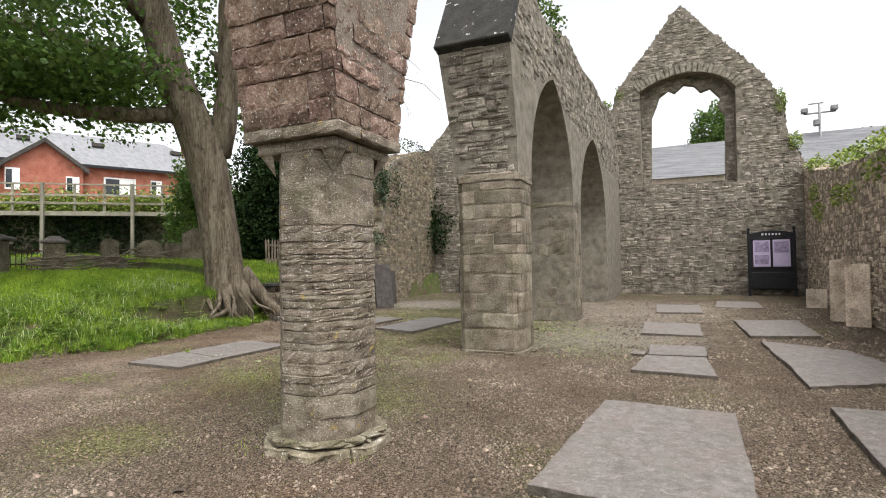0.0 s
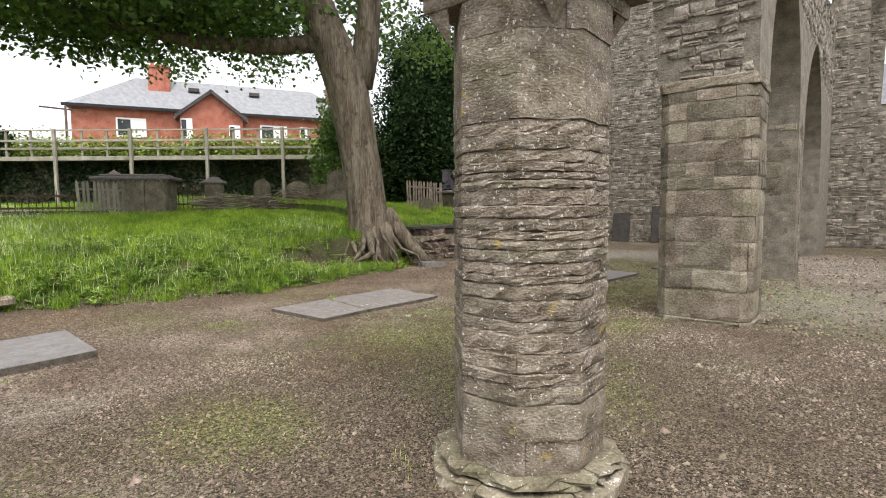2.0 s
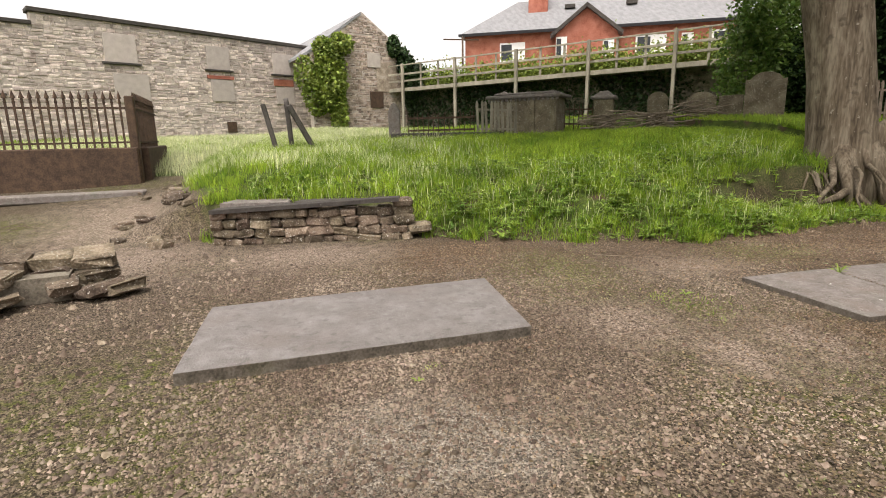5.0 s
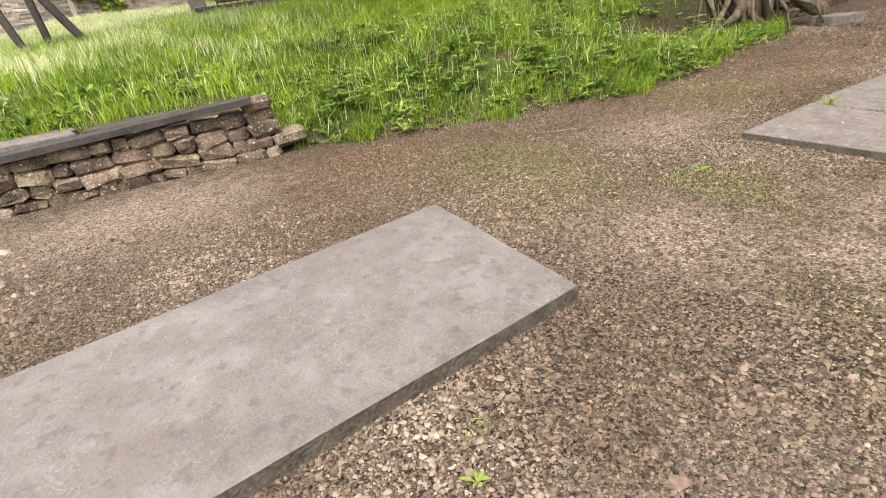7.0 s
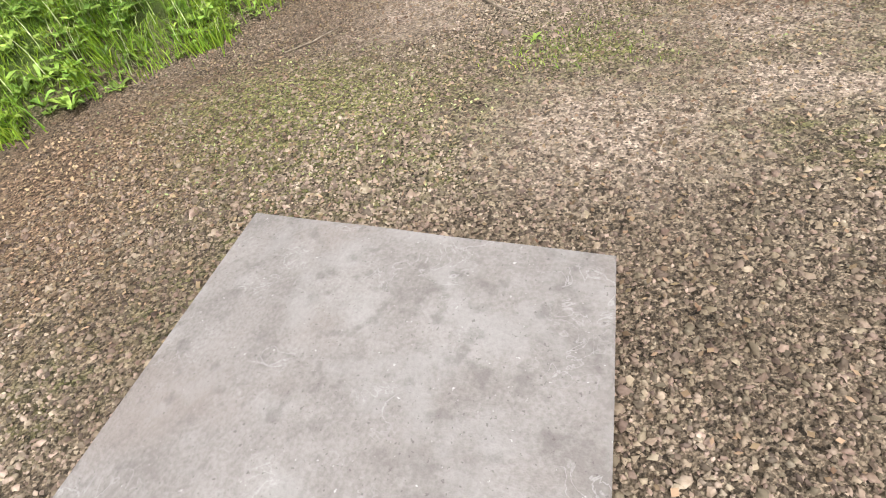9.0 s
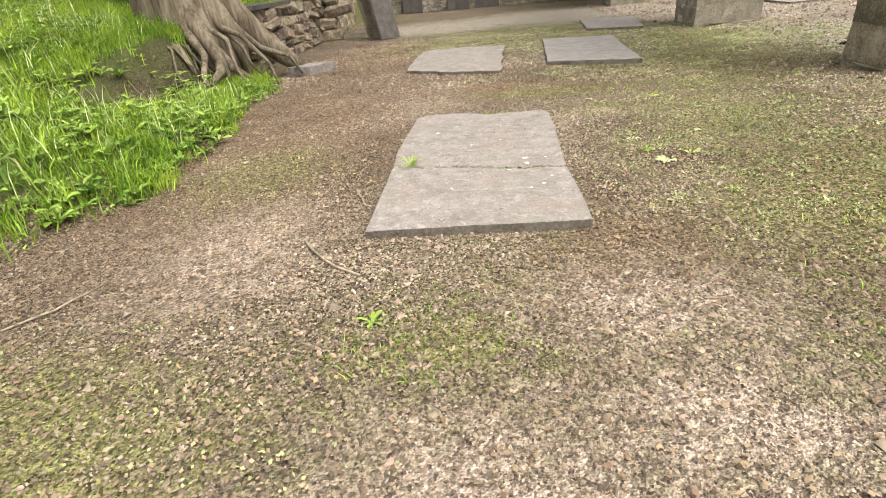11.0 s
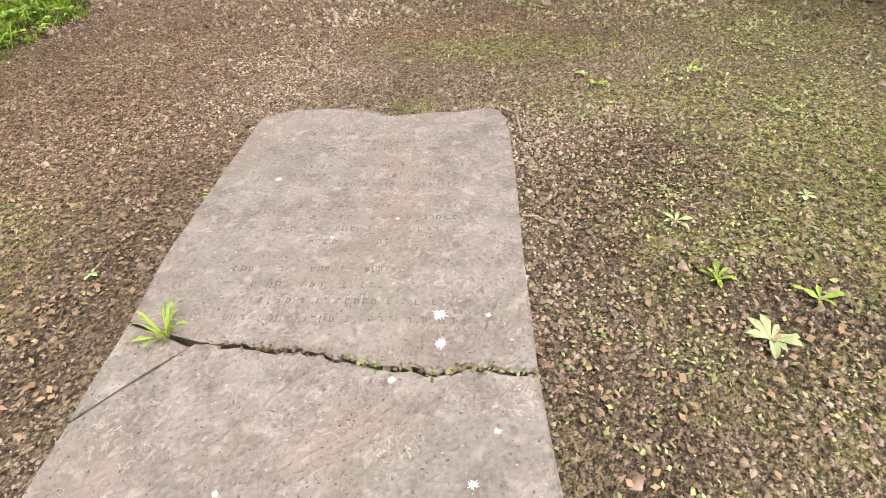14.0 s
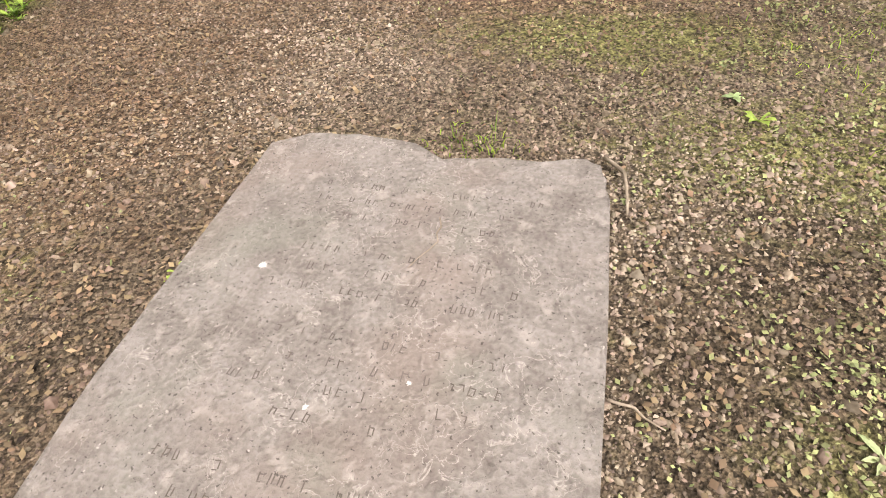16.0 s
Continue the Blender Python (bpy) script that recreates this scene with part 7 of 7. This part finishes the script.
for k, (x0, x1, y0, y1, per, size) in enumerate(((-9.2, -4.2, 0.8, 8.8, 2600, 0.0055), (-9.6, -4.2, 8.8, 14, 2300, 0.0095), (-9.5, -4.2, -2.5, 0.8, 1500, 0.009), (-4.2, 3.5, 1.0, 8.5, 2300, 0.0074), (-4.2, 3.5, 8.5, 20, 260, 0.015))):
    x, y = strew(x0, x1, y0, y1, per, 0.5)
    v, f = gravel(x, y, size, 151 + k)
    bulk("loose_gravel", v, f, M_CHIP, None, "loose grey-brown gravel chips on the floor", "gravel")

x, y = strew(-8.6, -4.0, 0.4, 8.8, 7000, 0.5)
k = rr.random(len(x)) < np.clip(np.minimum.reduce([y - 0.4, -4.0 - x, 8.8 - y]) / 0.9, 0, 1)
x, y = x[k], y[k]
v, f = pebbles(x, y, np.where(y < 3.6, 0.0056, 0.0045), 158)
strewn = bulk("loose_gravel", v, f, M_CHIP, None, "rounded grey and buff pebbles loose on the floor", "gravel")
strewn.data.polygons.foreach_set("use_smooth", np.ones(len(f), dtype=bool))

n = 110000
x, y = rr.uniform(-9.4, -3.0, n), rr.uniform(2.2, 14, n)
k = (over(x, y) < 0.3) & (rr.random(n) < 0.12 + 0.75 * zone(BROWN, x, y) + 0.3 * zone(DAMP, x, y) + 0.25 * zone(PALE, x, y)) & ~((x > -7.05) & (x < -5.85) & (y > 5.1) & (y < 7.4))
litter("leaf_litter", np.stack([x[k], y[k]], 1), np.full(int(k.sum()), 0.017), M_FALLEN, 161, "brown bits of bark and dead leaves on gravel", "leaf litter", 0.35, 0.01)

# crumbs of moss and bark in the slab's crack
f = rr.uniform(0, 1, 260)
cx, cy = np.array([q[0] for q in RAGGED]), np.array([q[1] for q in RAGGED])
at = f * (len(cx) - 1)
crumbs = np.stack([np.interp(at, np.arange(len(cx)), cx), np.interp(at, np.arange(len(cx)), cy) + rr.normal(size=260) * 0.008], 1)
litter("crack_crumbs", crumbs[:150], np.full(150, 0.010), M_FALLEN, 162, "brown crumbs caught in the slab's crack", "crumbs", 0.5, 0.044)
litter("crack_moss", crumbs[150:][f[150:] > 0.45], np.full(int((f[150:] > 0.45).sum()), 0.012), M_MOSSLEAF, 163, "tiny moss tufts growing in the slab's crack", "moss", 0.6, 0.046)

# ---- twigs, brushwood ----
def twig(path, radius, label):
    rng = random.Random(len(path) + int(path[0][0] * 100))
    pts = [Vector(p) for p in path]
    fine = []
    for a, b in zip(pts, pts[1:]):
        for j in range(3):
            fine.append(a.lerp(b, j / 3) + Vector((rng.uniform(-1, 1), rng.uniform(-1, 1), 0)) * 0.006)
    fine.append(pts[-1])
    ob = mesh_of("twig", tube(fine, [radius * (1 - 0.6 * k / len(fine)) for k in range(len(fine))], 6, 0.1, rng), M_TWIG)
    return tagged(ob, label, "twig", "twigs on the gravel")


twig([(-7.23, 5.06, 0.012), (-7.14, 4.93, 0.02), (-7.01, 4.81, 0.015), (-6.86, 4.73, 0.012)], 0.009, "bent pale twig lying in gravel")
twig([(-5.93, 7.45, 0.02), (-5.87, 7.36, 0.03), (-5.86, 7.2, 0.012)], 0.008, "pale curved twig beside the cracked slab")
twig([(-6.36, 7.05, 0.056), (-6.35, 6.97, 0.056), (-6.40, 6.86, 0.056)], 0.0022, "thin dark twig lying on the slab")
twig([(-7.15, 5.75, 0.012), (-7.08, 5.6, 0.015), (-7.03, 5.5, 0.012)], 0.008, "short brown twig beside the slab")
twig([(-5.88, 6.62, 0.012), (-5.83, 6.61, 0.015), (-5.77, 6.58, 0.01)], 0.004, "short twig at the slab's edge")
twig([(-8.25, 4.3, 0.012), (-8.12, 4.45, 0.018), (-8.05, 4.68, 0.012)], 0.006, "short thin twig lying in gravel")
rb = random.Random(171)
brush = thing("brush_pile", Matrix(), "pile of dead branches on the grassy bank", "brushwood")
for k in range(70):
    cx, cy = rb.uniform(-17.3, -16.2), rb.uniform(8.2, 12.0)
    z = zat(cx, cy) + rb.uniform(0.12, 0.52)
    L, a, e = rb.uniform(0.5, 1.5), rb.uniform(0.8, 2.3), rb.uniform(-0.15, 0.22)
    d = Vector((math.cos(a), math.sin(a), e)) * L / 2
    mid = Vector((rb.uniform(-0.1, 0.1), rb.uniform(-0.1, 0.1), rb.uniform(0, 0.1)))
    c = Vector((cx, cy, z))
    r0 = rb.uniform(0.012, 0.035)
    part("branch", tube([c - d, c + mid, c + d], [r0, r0 * 0.8, r0 * 0.3], 5, 0.1, rb), M_TWIG, brush)

# ---- marks on the cracked slab ----
M_WORN = material("worn_lettering", [(0.075, 0.063, 0.053), (0.12, 0.104, 0.09)], 12, 0.9, 0.2, 60, None, 0.0)
M_CHALK = material("white_splash", [(0.55, 0.54, 0.51), (0.7, 0.69, 0.66)], 30, 0.9, 0.1, 60, None, 0.0)
rl = random.Random(181)
bm = bmesh.new()
for row in range(17):
    y = 6.10 + row * 0.066
    if row in (4, 9, 13):
        continue
    x = -6.84 + rl.uniform(0, 0.2)
    end = -6.02 - rl.uniform(0, 0.25)
    while x < end:
        w, h = rl.uniform(0.010, 0.017), rl.uniform(0.020, 0.027)
        if rl.random() < 0.66:
            at = Matrix.Translation((x + 6.37, y - 5.9 + rl.uniform(-0.002, 0.002), 0.0)) @ Matrix.Rotation(rl.uniform(-0.15, 0.15), 4, "Z")
            for dx, dy, sx, sy in ((0, 0, 0.0026, h), (w * 0.4, h * 0.3, w * 0.7, 0.0024), (w * 0.75, 0, 0.0026, h * 0.7), (w * 0.35, -h * 0.42, w * 0.6, 0.0022)):
                if rl.random() < 0.55:
                    add_box(bm, sx, sy, 0.0008, at @ Matrix.Translation((dx, dy, 0)))
        x += w + rl.uniform(0.008, 0.013) + (0.03 if rl.random() < 0.15 else 0)
ob = mesh_of("worn_lettering", bm, M_WORN, slab_c)
ob.matrix_world = Matrix.Translation((-6.37, 5.9, 0.0512))
for x, y, q in ((-6.13, 6.12, 0.024), (-6.12, 6.02, 0.022), (-6.23, 5.905, 0.013), (-6.79, 6.80, 0.014), (-6.0, 6.12, 0.01), (-5.98, 5.78, 0.011), (-6.03, 5.66, 0.012), (-6.1, 5.6, 0.011), (-6.55, 5.62, 0.008), (-6.5, 6.45, 0.009), (-6.3, 6.55, 0.007)):
    bm = bmesh.new()
    n = 22
    vs = [bm.verts.new(((q * (1.0 if k % 2 else rl.uniform(0.3, 0.6)) * rl.uniform(0.6, 1.2)) * math.cos(2 * math.pi * k / n), (q * (1.0 if k % 2 else rl.uniform(0.3, 0.6)) * rl.uniform(0.6, 1.2)) * math.sin(2 * math.pi * k / n), 0)) for k in range(n)]
    bm.faces.new(vs)
    r = bmesh.ops.extrude_face_region(bm, geom=bm.faces[:])
    bmesh.ops.translate(bm, verts=[v for v in r["geom"] if isinstance(v, bmesh.types.BMVert)], vec=(0, 0, 0.0015))
    bmesh.ops.recalc_face_normals(bm, faces=bm.faces[:])
    ob = mesh_of("bird_dropping", bm, M_CHALK, slab_c)
    ob.matrix_world = Matrix.Translation((x, y, 0.0515))
